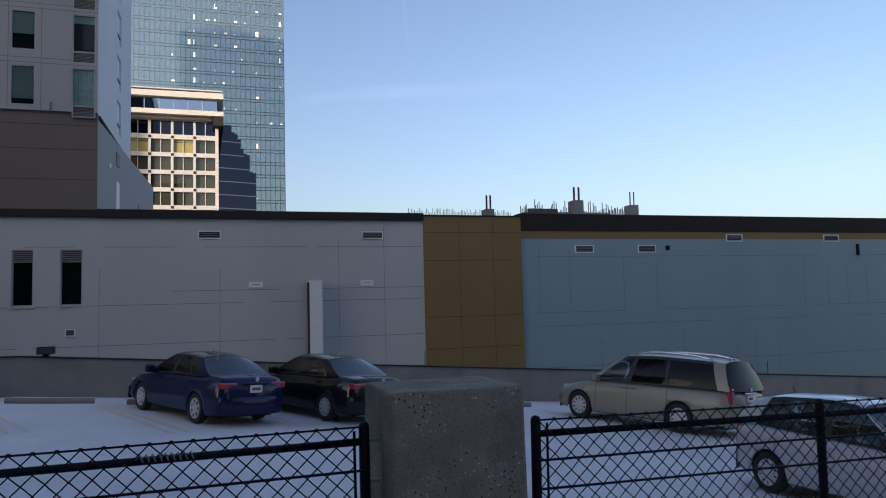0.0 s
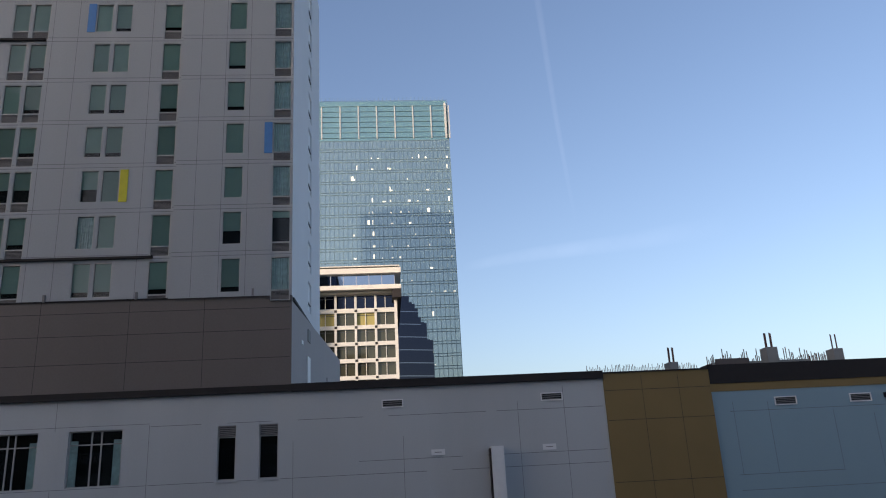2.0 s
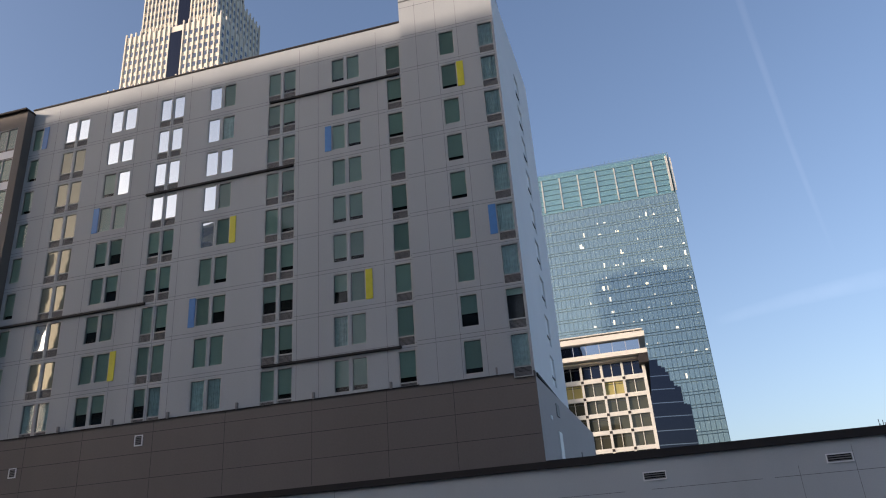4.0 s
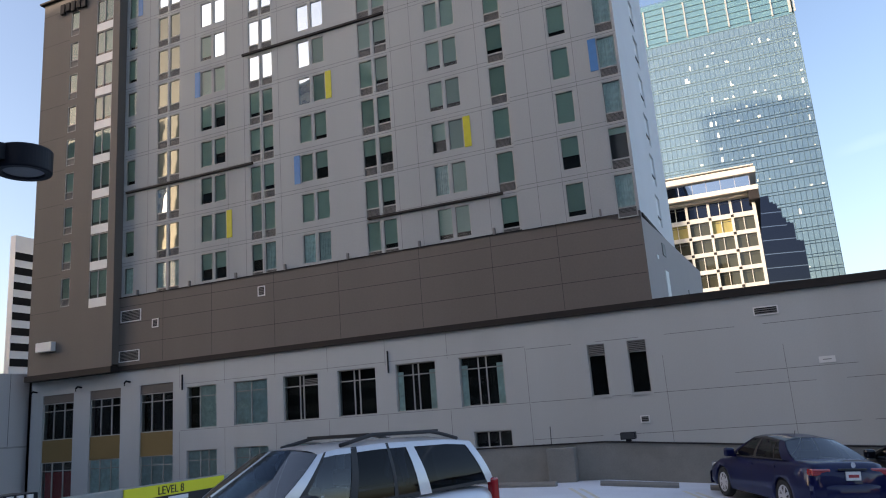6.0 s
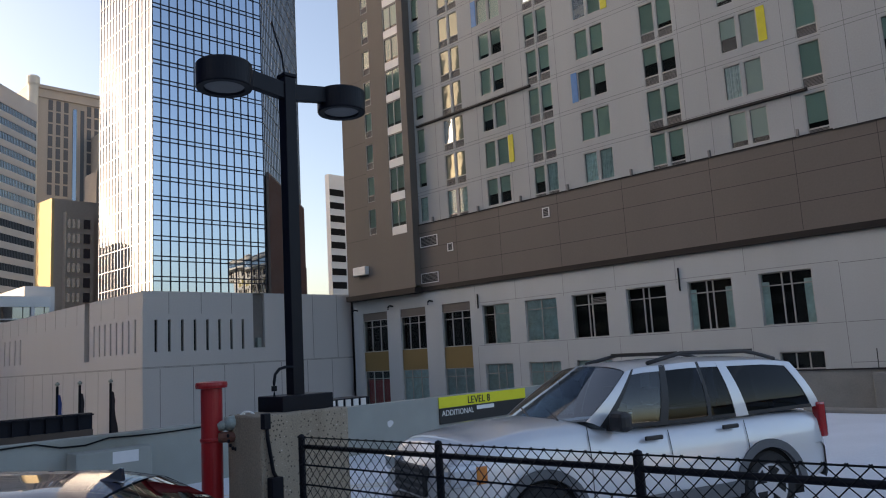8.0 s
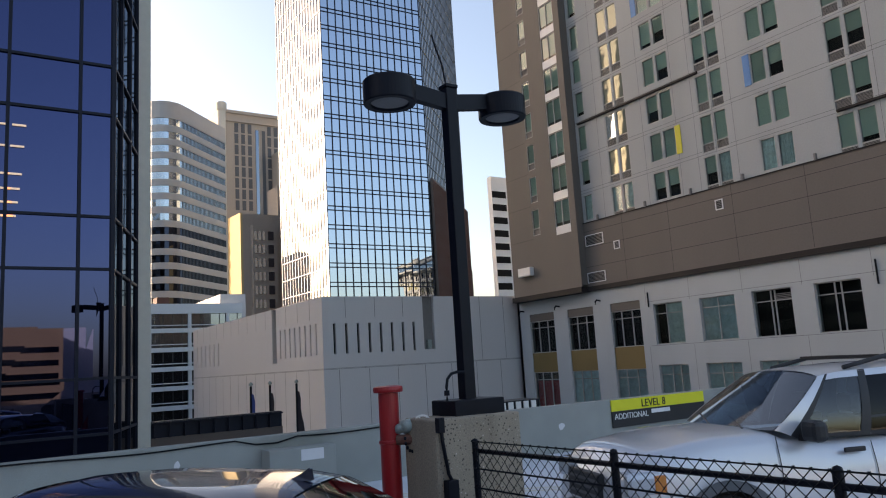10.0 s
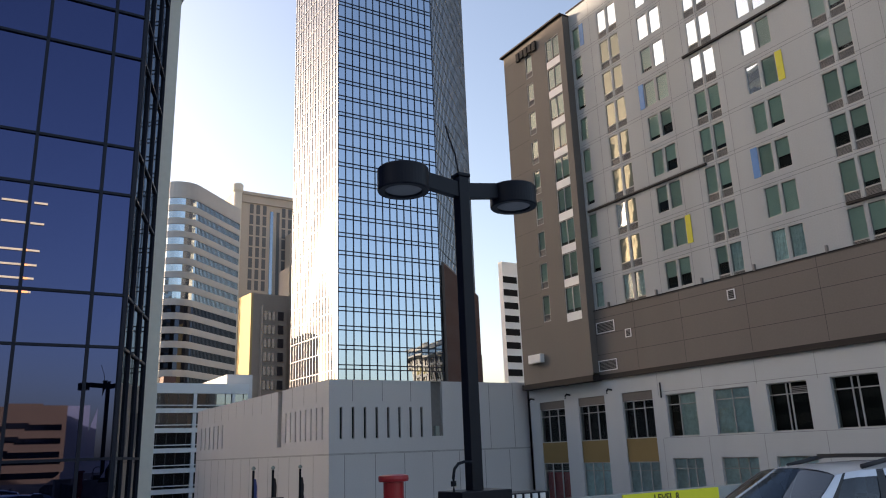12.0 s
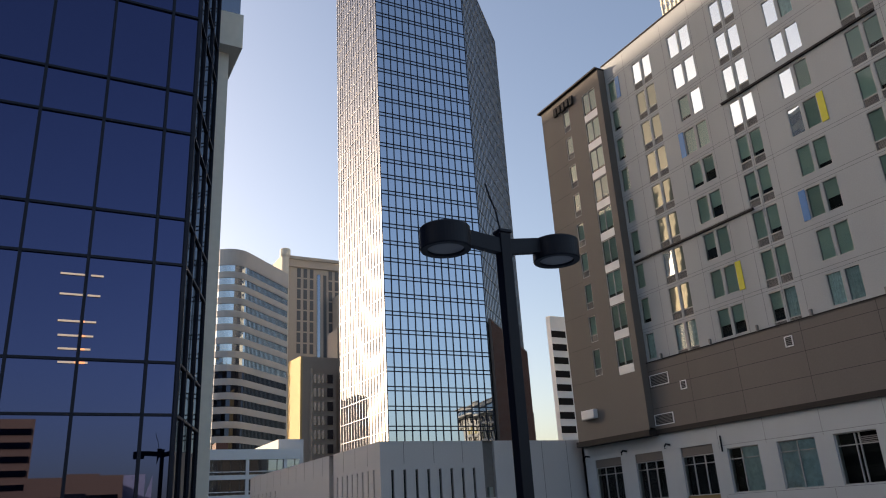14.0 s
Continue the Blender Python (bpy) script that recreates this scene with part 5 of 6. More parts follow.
    bm, bw = bmesh.new(), bmesh.new()
    for c in range(cols):
        u = ln * (c + 0.5) / cols
        z = z0
        while z < z1 - 2:
            put_box(bw, place, u - glass_w / 2, u + glass_w / 2, -0.08, 0.05, z, z + storey * 0.5)
            z += storey
    part("window_strip", bw, M["farglass"], BK, kind="stuff")
    bm = bmesh.new()
    for c in range(cols + 1):
        put_box(bm, place, ln * c / cols - 0.25, ln * c / cols + 0.25, -0.5, 0.05, z0, z1 + 1.5)
    part("pier", bm, M["cream2"], BK, kind="stuff")
for (x0, x1, yf, zt) in ((-173, -124, 197, 178), (-169.5, -128, 199, 205), (-165, -132, 202, 228), (-160, -137, 206, 244)):
    part("shaft", boxes((x0, x1, yf, yf + (x1 - x0), -24, zt)), M["cream2"], BK)
    mid = x0 + (x1 - x0) * 0.47
    strips((x0, yf), (mid, yf), 90, zt, 9, 1.1, 3.9)
    strips((mid + 6, yf), (x1, yf), 90, zt, 7, 1.3, 3.9)
    part("dark_strip", boxes((mid + 0.5, mid + 5.5, yf - 0.3, yf, -24, zt - 3)), M["darkglass"], BK)
    strips((x1, yf), (x1, yf + (x1 - x0)), 90, zt, 12, 1.2, 3.9)
part("shoulder", boxes((-145, -139, 193, 199, -24, 168)), M["cream2"], BK)

# deep-blue glass building beyond the left parapet
LG = empty("blue_glass_building", "near dark-blue glass office building with a cream stone edge", "office building")
H3 = 90
zz = [2.36 - 3.62 * 3 + 0.0]
while zz[-1] < H3:
    zz += [zz[-1] + 2.42, zz[-1] + 3.62]
def glass_face(p, q, us, glass="lg"):
    ln, place = facing(p, q)
    us = [u for u in us if u < ln] + [ln]
    rg = random.Random(31)
    for a, b in zip(us, us[1:]):
        for c, d in zip(zz, zz[1:]):
            bm = bmesh.new()
            t = [rg.uniform(-0.003, 0.003) for _ in range(4)]
            vs = [bm.verts.new(place(u, w, z)) for u, w, z in ((a, t[0], c), (b, t[1], c), (b, t[2], d), (a, t[3], d))]
            bm.faces.new(vs)
            part("pane", bm, M[glass], LG)
    bm = bmesh.new()
    for u in us:
        put_box(bm, place, u - 0.035, u + 0.035, -0.06, 0.05, zz[0], zz[-1])
    for z in zz:
        put_box(bm, place, 0, ln, -0.05, 0.05, z - 0.03, z + 0.03)
    part("mullion_grid", bm, M["mull"], LG, kind="stuff")
ex = 3.0
glass_face((-18.5, -7.8), (-18.5, ex), [ex + 7.8 - u for u in (10.6, 9.2, 7.79, 6.37, 4.95, 3.53, 2.13, 0.70)])
glass_face((-18.5, ex), (-21.5, 4.06), [0.0, 0.9, 2.1], "darkglass")
part("far_glass", boxes((-18.5, -18.45, -45, -7.8, -24, H3)), M["lg"], LG)
bm = bmesh.new()
prism(bm, [(-18.56, -45), (-18.56, 2.95), (-21.5, 3.98), (-26, 4.2), (-26, -45)], -24, H3)
part("core", bm, M["room"], LG)
part("stone_edge", boxes((-28.6, -27.0, 4.2, 5.55, -24, 20.6)), M["cream"], LG, "cream stone edge column")
part("stone_head", boxes((-29.0, -26.4, 4.2, 5.95, 20.6, 22.2), (-29.0, -26.4, 4.2, 5.95, 23.6, 60)), M["cream"], LG, "cream stone head")
part("head_window", boxes((-28.8, -26.6, 4.2, 5.85, 22.2, 23.6)), M["farglass"], LG)
bm = bmesh.new()
for k, z in enumerate((7.93, 7.45, 6.83, 6.5, 6.2, 5.9)):
    for y0 in (0.35 + 0.03 * k, 0.98 - 0.03 * k):
        box(bm, -18.472, -18.465, y0 - 0.02, y0 + (0.52 if y0 < 0.8 else 0.25), z - 0.022, z + 0.022)
part("strip_lamp", bm, M["lit2"], LG, "lit ceiling strips", kind="stuff")

# big unseen block behind the left side, added to keep the deck in shade
def plain_block(label, x0, x1, y0, y1, zt, m, rows):
    ob = empty("street_block", label, "office block", "blocks across the street")
    part("body", boxes((x0, x1, y0, y1, -24, zt)), M[m], ob)
    for k in range(rows):
        z = zt - 3.2 - 4.1 * k
        part("ribbon_window", boxes((x0 + 1, x1 - 1, y1, y1 + 0.1, z, z + 2.1)), M["farglass"], ob)


# both unseen; the slot between shows bright sky to the hotel's reflecting panes
for label, foot, w0, w1 in (("large unseen buff block added to shade the deck, left of a slot", [(-238, -90), (-166.4, -90), (-129.2, -50), (-238, -50)], -237, -130.5),
                           ("tall unseen buff block added to shade the deck, right of a slot", [(-161.8, -90), (-72, -90), (-72, -50), (-124.6, -50)], -123.5, -73)):
    ob = empty("street_block", label, "office block", "blocks across the street")
    bm = bmesh.new(); prism(bm, foot, -24, 80)
    part("body", bm, M["stone"], ob)
    for k in range(20):
        part("ribbon_window", boxes((w0, w1, -50, -49.9, 76.8 - 4.1 * k, 78.9 - 4.1 * k)), M["farglass"], ob)
# two unseen cream blocks, added to fill the mirror tower's left reflection
plain_block("unseen cream block added for the mirror tower to reflect", -352, -330, -25, -8, 58, "cream2", 15)
plain_block("tall unseen cream block added for the mirror tower to reflect", -352, -330, -7.9, 9, 74, "cream2", 19)
plain_block("lower pale block across the street", -66, 10, -95, -70, 22, "wconc", 8)
plain_block("brown office block across the street", 20, 130, -100, -66, 34, "stone", 12)
ob = empty("street_block", "tan striped stepped block beyond the ramp", "office block", "blocks across the street")
part("body", boxes((150, 180, -40, 19.5, -24, 15.2)), M["tanstone"], ob)
part("upper_body", boxes((150.4, 180, -40, 0.8, 15.2, 27.7)), M["tanstone"], ob)
for k in range(14):
    z = 25.6 - 2.9 * k
    part("ribbon_window", boxes((149.85, 150.4, -39, 0.2 if z > 14 else 18.6, z - 1.25, z)), M["darkglass"], ob)
plain_block("low pale block beyond the ramp", 170, 190, 21.5, 29.0, 16.5, "wconc", 2)
plain_block("long low block beyond the ramp", 190, 210, 30, 140, 4, "wconc", 1)

# building site behind the podium roof
site = empty("building_site", "raw concrete slab with columns and starter bars", "building site")
part("slab", boxes((20, 47, 73.4, 76, 7.2, 11.2)), M["raw"], site)
part("upper_slab", boxes((33.0, 43.2, 73.0, 76, 11.2, 12.0)), M["raw"], site)
part("form_panel", boxes((33.2, 36.6, 72.6, 73.0, 11.0, 12.3)), M["darkbrown"], site, "dark formwork panel")
for x, w, zt in ((28.1, 0.9, 12.1), (38.3, 1.15, 13.2), (45.3, 1.0, 12.8)):
    part("column", boxes((x, x + w, 72, 73.4, 7.2, zt)), M["raw"], site)
    bm = bmesh.new()
    for k in range(6):
        tube(bm, [(x + 0.1 + (w - 0.2) * k / 5, 72.3 + 0.2 * (k % 3), zt), (x + 0.1 + (w - 0.2) * k / 5 + 0.02, 72.3 + 0.2 * (k % 3), zt + 1.5)], 0.045, 4)
    part("starter_bar", bm, M["rust"], site, kind="stuff")
bm = bmesh.new()
rb = random.Random(2)
for k in range(70):
    x = 20.3 + 11.6 * k / 70
    tube(bm, [(x, 74.2, 11.0), (x + rb.uniform(-0.05, 0.05), 74.2, 11.9 + rb.uniform(0, 0.5))], 0.03, 4)
for k in range(60):
    x = 32.6 + 11 * k / 60 + rb.uniform(-0.05, 0.05)
    tube(bm, [(x, 73.4, 11.0), (x, 73.4, 11.9 + rb.uniform(0.3, 1.5) * (1 if k % 9 < 6 else 0.4))], 0.05, 4)
for k in range(16):
    x = 43.3 + 2.0 * k / 16
    tube(bm, [(x, 73.4, 11.0), (x + rb.uniform(-0.05, 0.05), 73.4, 12.3 + rb.uniform(0.0, 0.5))], 0.045, 4)
part("starter_bar", bm, M["rust"], site, kind="stuff")

# flagpoles and the dark roof beyond the left parapet
for a, m in ((71.7, "flag"), (70.35, "flag_k"), (68.45, "flag_k")):
    r = 46.0
    x, y = -r * math.sin(radians(a)), r * math.cos(radians(a))
    fp = empty("flagpole", "dark flagpole with a furled flag", "flagpole", "flagpoles")
    bm = bmesh.new(); lathe(bm, [(0.09, -24), (0.07, 1.62), (0.0, 1.64)], 8, Matrix.Translation((x, y, 0)))
    part("pole", bm, M["black"], fp)
    bm = bmesh.new(); lathe(bm, [(0.0, 1.62), (0.12, 1.70), (0.12, 1.78), (0.0, 1.88)], 10, Matrix.Translation((x, y, 0)))
    part("ball", bm, M["steel"], fp)
    bm = bmesh.new()
    n = 10
    a0 = [bm.verts.new((x + 0.06, y + 0.02 + 0.03 * math.sin(i), 1.2 - 0.45 * i)) for i in range(n)]
    a1 = [bm.verts.new((x + 0.1 + 0.05 * math.cos(i * 2), y + 0.12 + 0.05 * i + 0.05 * math.sin(i * 1.7), 1.15 - 0.45 * i)) for i in range(n)]
    for i in range(n - 1):
        bm.faces.new((a0[i], a1[i], a1[i + 1], a0[i + 1]))
    part("flag", bm, M[m], fp, "furled flag cloth")
lr = empty("low_dark_roof", "dark low roof with a railing beyond the parapet", "roof")
part("roof", boxes((-50, -38, 3, 14.2, -24, -0.4)), M["darkbrown"], lr)
part("screen_wall", boxes((-38.6, -38.1, 3, 14.2, -0.4, 0.36)), M["mull"], lr, "dark slatted screen")
part("roof_rail", boxes(*[(-38.0, -37.9, 3 + 0.7 * k, 3.06 + 0.7 * k, -0.4, 0.3) for k in range(16)], (-38.0, -37.9, 3, 14.2, 0.25, 0.32)), M["mull"], lr, kind="stuff")

# condensation trail and a thin cloud, far up
def trail(name, label, pts, widths, amount):
    m = bpy.data.materials.new(name)
    m.use_nodes = True
    N, L = m.node_tree.nodes, m.node_tree.links
    N.remove(N["Principled BSDF"])
    t, e, ad = N.new("ShaderNodeBsdfTransparent"), N.new("ShaderNodeEmission"), N.new("ShaderNodeAddShader")
    tc, no, gr = N.new("ShaderNodeTexCoord"), N.new("ShaderNodeTexNoise"), N.new("ShaderNodeUVMap")
    no.inputs["Scale"].default_value, no.inputs["Detail"].default_value = 0.006, 5
    L.new(tc.outputs["Object"], no.inputs[0])
    sep = N.new("ShaderNodeSeparateXYZ"); L.new(gr.outputs[0], sep.inputs[0])
    # soft across its width: 4 v (1 - v), times the noise
    inv = N.new("ShaderNodeMath"); inv.operation = "SUBTRACT"; inv.inputs[0].default_value = 1; L.new(sep.outputs[1], inv.inputs[1])
    mu = N.new("ShaderNodeMath"); mu.operation = "MULTIPLY"; L.new(inv.outputs[0], mu.inputs[0]); L.new(sep.outputs[1], mu.inputs[1])
    iu = N.new("ShaderNodeMath"); iu.operation = "SUBTRACT"; iu.inputs[0].default_value = 1; L.new(sep.outputs[0], iu.inputs[1])
    m1 = N.new("ShaderNodeMath"); m1.operation = "MULTIPLY"; L.new(iu.outputs[0], m1.inputs[0]); L.new(sep.outputs[0], m1.inputs[1])
    m2 = N.new("ShaderNodeMath"); m2.operation = "MULTIPLY"; L.new(mu.outputs[0], m2.inputs[0]); L.new(m1.outputs[0], m2.inputs[1])
    m3 = N.new("ShaderNodeMath"); m3.operation = "MULTIPLY"; L.new(m2.outputs[0], m3.inputs[0]); L.new(no.outputs[0], m3.inputs[1])
    m4 = N.new("ShaderNodeMath"); m4.operation = "MULTIPLY"; L.new(m3.outputs[0], m4.inputs[0]); m4.inputs[1].default_value = 32 * amount
    # emission stands for sunlight on the trail, which is no lamp
    L.new(m4.outputs[0], e.inputs[1])
    e.inputs[0].default_value = (1, 0.97, 0.95, 1)
    L.new(t.outputs[0], ad.inputs[0]); L.new(e.outputs[0], ad.inputs[1]); L.new(ad.outputs[0], N["Material Output"].inputs[0])
    bm = bmesh.new()
    uv = bm.loops.layers.uv.new()
    rows = []
    for i, ((a, el), w) in enumerate(zip(pts, widths)):
        r = 3500
        p = [Vector((-math.sin(radians(a + da)) * math.cos(radians(el + de)), math.cos(radians(a + da)) * math.cos(radians(el + de)), math.sin(radians(el + de)))) * r
             for da, de in ((w[0], w[1]), (-w[0], -w[1]))]
        rows.append(([bm.verts.new(q) for q in p], i / (len(pts) - 1)))
    for (a, ua), (b, ub) in zip(rows, rows[1:]):
        f = bm.faces.new((a[0], a[1], b[1], b[0]))
        for lp, c in zip(f.loops, ((ua, 0), (ua, 1), (ub, 1), (ub, 0))):
            lp[uv].uv = c
    ob = part(name, bm, m, None)
    ob.visible_shadow = False
    return tagged(ob, label, "cloud", "", "structure")


trail("contrail", "faint white condensation trail high in the sky", [(-14.1, 44), (-14.3, 39), (-14.5, 35), (-14.75, 31), (-15.0, 26.8), (-15.35, 22.5), (-15.75, 18.0)], [(0.45, 0), (0.40, 0), (0.35, 0), (0.30, 0), (0.26, 0), (0.22, 0), (0.16, 0)], 0.022)
trail("cloud_wisp", "thin pale wisp of cloud low in the sky", [(-6.5, 15.6), (-9, 15.95), (-12.7, 16.25), (-18.5, 16.35), (-27, 16.6)], [(0, 0.4), (0, 0.5), (0, 0.6), (0, 0.7), (0, 0.9)], 0.028)


# ---- cars ----
def lerp(a, b, t):
    return a + (b - a) * t


def curve_at(keys, x):
    """Smoothly joined heights along the car: keys are (x, value), rising in x."""
    if x <= keys[0][0]:
        return keys[0][1]
    for (x0, v0), (x1, v1) in zip(keys, keys[1:]):
        if x <= x1:
            t = (x - x0) / (x1 - x0)
            return lerp(v0, v1, t * t * (3 - 2 * t) * 0.5 + t * 0.5)
    return keys[-1][1]


def make_wheel(r, w, style, parent, at, side):
    """side: +1 for the car's left."""
    m = Matrix.Translation(at) @ Matrix.Rotation(radians(-90 * side), 4, "X")
    bm = bmesh.new()
    k = r * 0.66
    lathe(bm, [(k, -w / 2 + 0.01), (r * 0.93, -w / 2), (r * 0.985, -w / 2 + 0.025), (r, -w / 4), (r, w / 4), (r * 0.985, w / 2 - 0.025), (r * 0.93, w / 2), (k, w / 2 - 0.012)], 32, m)
    wh = part("wheel", bm, M["rubber"], parent, "black tyre")
    bm = bmesh.new()
    lathe(bm, [(k + 0.004, w / 2 - 0.012), (k, w / 2 - 0.004), (k * 0.93, w / 2 - 0.012), (k * 0.90, w / 2 - 0.05), (0.0, w / 2 - 0.07)], 32, m)
    part("rim_dish", bm, M["rim"] if style == "cover" else M["grey_plastic"], wh)
    bm = bmesh.new()
    n = {"five": 5, "multi": 10, "cover": 7}[style]
    for i in range(n):
        a = 2 * math.pi * i / n
        rm = m @ Matrix.Rotation(a, 4, "Z")
        sw = {"five": 0.042, "multi": 0.016, "cover": 0.030}[style]
        for dx in ((-0.7, 0.7) if style == "multi" else (0,)):
            vs = box(bm, 0.02, k * 0.96, -sw + dx * sw * 1.6, sw + dx * sw * 1.6, w / 2 - 0.045, w / 2 - 0.010)
            for v in vs:
                v.co = rm @ v.co
    lathe(bm, [(0.065, w / 2 - 0.05), (0.065, w / 2 - 0.006), (0.03, w / 2), (0.0, w / 2)], 16, m)
    lathe(bm, [(k * 0.86, w / 2 - 0.03), (k * 0.88, w / 2 - 0.010), (k * 0.97, w / 2 - 0.006), (k * 0.99, w / 2 - 0.02)], 32, m)
    part("rim", bm, M["rim"], wh, "silver spoked rim")
    return wh


def make_car(name, label, spec, m):
    """A car on the plane z = 0: x ahead, y to its left. The lower body is lofted, with arches cut round the wheels; the cabin is glass between painted pillars."""
    S = spec
    L, Wd, P = S["L"], S["W"] / 2, S["paint"]
    R, xf, xr = S["R"], S["xf"], S["xr"]
    car = empty(name, label, "car", "parked cars", m=m)
    top, sill = S["top"], S["sill"]
    x0, x1 = -L / 2, L / 2
    # stations, closer round the wheels
    xs = set(np.linspace(x0, x1, 33).round(4))
    for c in (xf, xr):
        xs |= set((c + np.linspace(-1.18, 1.18, 19) * R).round(4))
    xs = sorted(x for x in xs if x0 <= x <= x1)

    def half(x):
        e = min((x - x0) / S["nose_r"], 1) if x < 0 else min((x1 - x) / S["nose_f"], 1)
        return Wd * (1 - S["taper"] * (1 - math.sqrt(max(0.0, 1 - (1 - e) ** 2))))

    def under(x):
        z = sill + 0.10 * max(0, (abs(x) - L / 2 + 0.45) / 0.45)
        for c in (xf, xr):
            d = abs(x - c) / (R * 1.17)
            if d < 1:
                z = max(z, R * 0.98 + R * 1.17 * math.sqrt(1 - d * d) * 0.98)
        return z

    bm = bmesh.new()
    rows = []
    for x in xs:
        w, zt, zb = half(x), curve_at(top, x), under(x)
        zt = max(zt, zb + 0.05)
        h = zt - sill
        prof = [(w - 0.05, sill), (w - 0.005, sill + 0.18 * h), (w, sill + 0.42 * h), (w - 0.012, sill + 0.66 * h), (w - 0.045, sill + 0.88 * h), (w - 0.11, sill + 0.975 * h), (w - 0.22, zt), (w * 0.45, zt + S["crown"] * 0.8), (0.0, zt + S["crown"])]
        pts = [(y, max(z, zb) if i < 5 else max(z, zb + 0.02)) for i, (y, z) in enumerate(prof)]
        ring = [bm.verts.new((x, y, z)) for y, z in pts] + [bm.verts.new((x, -y, z)) for y, z in pts[-2::-1]]
        rows.append(ring)
    for a, b in zip(rows, rows[1:]):
        for i in range(len(a) - 1):
            bm.faces.new((a[i], a[i + 1], b[i + 1], b[i]))
    bm.faces.new(rows[0]); bm.faces.new(rows[-1][::-1])
    bmesh.ops.recalc_face_normals(bm, faces=bm.faces[:])
    body = part("body", bm, P, car, smooth=True)
    # dark underbody and wheel wells
    bm = boxes((x0 + 0.25, x1 - 0.3, -Wd + 0.28, Wd - 0.28, 0.19, sill + 0.30))
    for c in (xf, xr):
        box(bm, c - R * 1.15, c + R * 1.15, -Wd + 0.07, Wd - 0.07, R * 0.9, R * 2.1)
    part("underbody", bm, M["well"], car)
    # cabin: belt line and roof rail stations
    bw, rw_, belt, roof = S["bw"], S["rw"], S["belt"], S["roof"]

    def side_pt(xb, xt, v, sgn, off=0.0):
        x = lerp(xb, xt, v)
        zb, zt = curve_at(belt, xb), curve_at(roof, xt)
        y = lerp(bw, rw_, v ** 1.25) + 0.03 * math.sin(math.pi * v)
        return Vector((x, sgn * (y + off), lerp(zb, zt, v)))

    def patch(bm, xb0, xt0, xb1, xt1, sgn, off, v0=0.0, v1=1.0, n=5, k=5):
        g = []
        for j in range(k + 1):
            v = lerp(v0, v1, j / k)
            g.append([bm.verts.new(side_pt(lerp(xb0, xb1, i / n), lerp(xt0, xt1, i / n), v, sgn, off)) for i in range(n + 1)])
        for a, b in zip(g, g[1:]):
            for i in range(n):
                bm.faces.new((a[i], a[i + 1], b[i + 1], b[i]) if sgn < 0 else (a[i + 1], a[i], b[i], b[i + 1]))

    for sgn in (1, -1):
        for kind, xb0, xt0, xb1, xt1 in S["sides"]:
            bm = bmesh.new()
            if kind == "p":
                patch(bm, xb0, xt0, xb1, xt1, sgn, 0.006)
                part("pillar", bm, P, car, smooth=True)
            elif kind == "k":
                patch(bm, xb0, xt0, xb1, xt1, sgn, 0.003)
                part("pillar", bm, M["plastic"], car, "black pillar trim", smooth=True)
            else:
                patch(bm, xb0, xt0, xb1, xt1, sgn, -0.004, 0.04, 0.93)
                part("side_window", bm, M["privacy"] if kind == "d" else M["carglass"], car, "dark tinted window" if kind == "d" else "", smooth=True)
                bm = bmesh.new()
                patch(bm, xb0, xt0, xb1, xt1, sgn, 0.004, S.get("head_v", 0.90), 1.0)
                part("window_head", bm, P if S.get("head_v") else M["plastic"], car, smooth=True)
                bm = bmesh.new()
                patch(bm, xb0, xt0, xb1, xt1, sgn, 0.004, 0.0, 0.07)
                part("window_seal", bm, M["plastic"], car, smooth=True)
    # roof
    xa, xb = S["roof_x"]
    bm = bmesh.new()
    g = []
    for i in range(13):
        x = lerp(xa, xb, i / 12)
        z = curve_at(roof, x)
        row = []
        for j in range(-6, 7):
            y = j / 6
            row.append(bm.verts.new((x, y * (rw_ + 0.012), z + 0.055 * (1 - abs(y) ** 2.6) - (0.012 if abs(j) == 6 else 0))))
        g.append(row)
    for a, b in zip(g, g[1:]):
        for j in range(12):
            bm.faces.new((a[j], b[j], b[j + 1], a[j + 1]))
    bmesh.ops.recalc_face_normals(bm, faces=bm.faces[:])
    roof_ob = part("roof", bm, P, car, smooth=True)
    # windscreen and rear window

    def screen(xb_, xt_, glass, nm, bulge):
        bm = bmesh.new()
        g = []
        for k in range(7):
            v = k / 6
            row = []
            for j in range(-6, 7):
                y = j / 6
                wv = lerp(bw, rw_, v ** 1.25) + 0.03 * math.sin(math.pi * v) - 0.01
                x = lerp(xb_, xt_, v) + bulge * (1 - y * y) * (1 - 0.4 * v)
                z = lerp(curve_at(belt, xb_), curve_at(roof, xt_), v) + 0.055 * (1 - abs(y) ** 2.6) * v
                row.append(bm.verts.new((x, y * wv, z)))
            g.append(row)
        for a, b in zip(g, g[1:]):
            for j in range(12):
                bm.faces.new((a[j], a[j + 1], b[j + 1], b[j]) if bulge > 0 else (a[j + 1], a[j], b[j], b[j + 1]))
        part(nm, bm, glass, car, smooth=True)

    screen(*S["ws"], M["screenglass"], "windscreen", 0.14)
    screen(*S["rs"], M["privacy"] if S.get("dark_rear") else M["screenglass"], "rear_window", -0.08)
    # inside: seats, dashboard
    bm = boxes((xr - 0.2, xf - 0.45, -bw + 0.1, bw - 0.1, 0.5, curve_at(belt, 0) - 0.08))
    part("interior", bm, M["seat"], car, "dark interior")
    for y in (-0.37, 0.37):
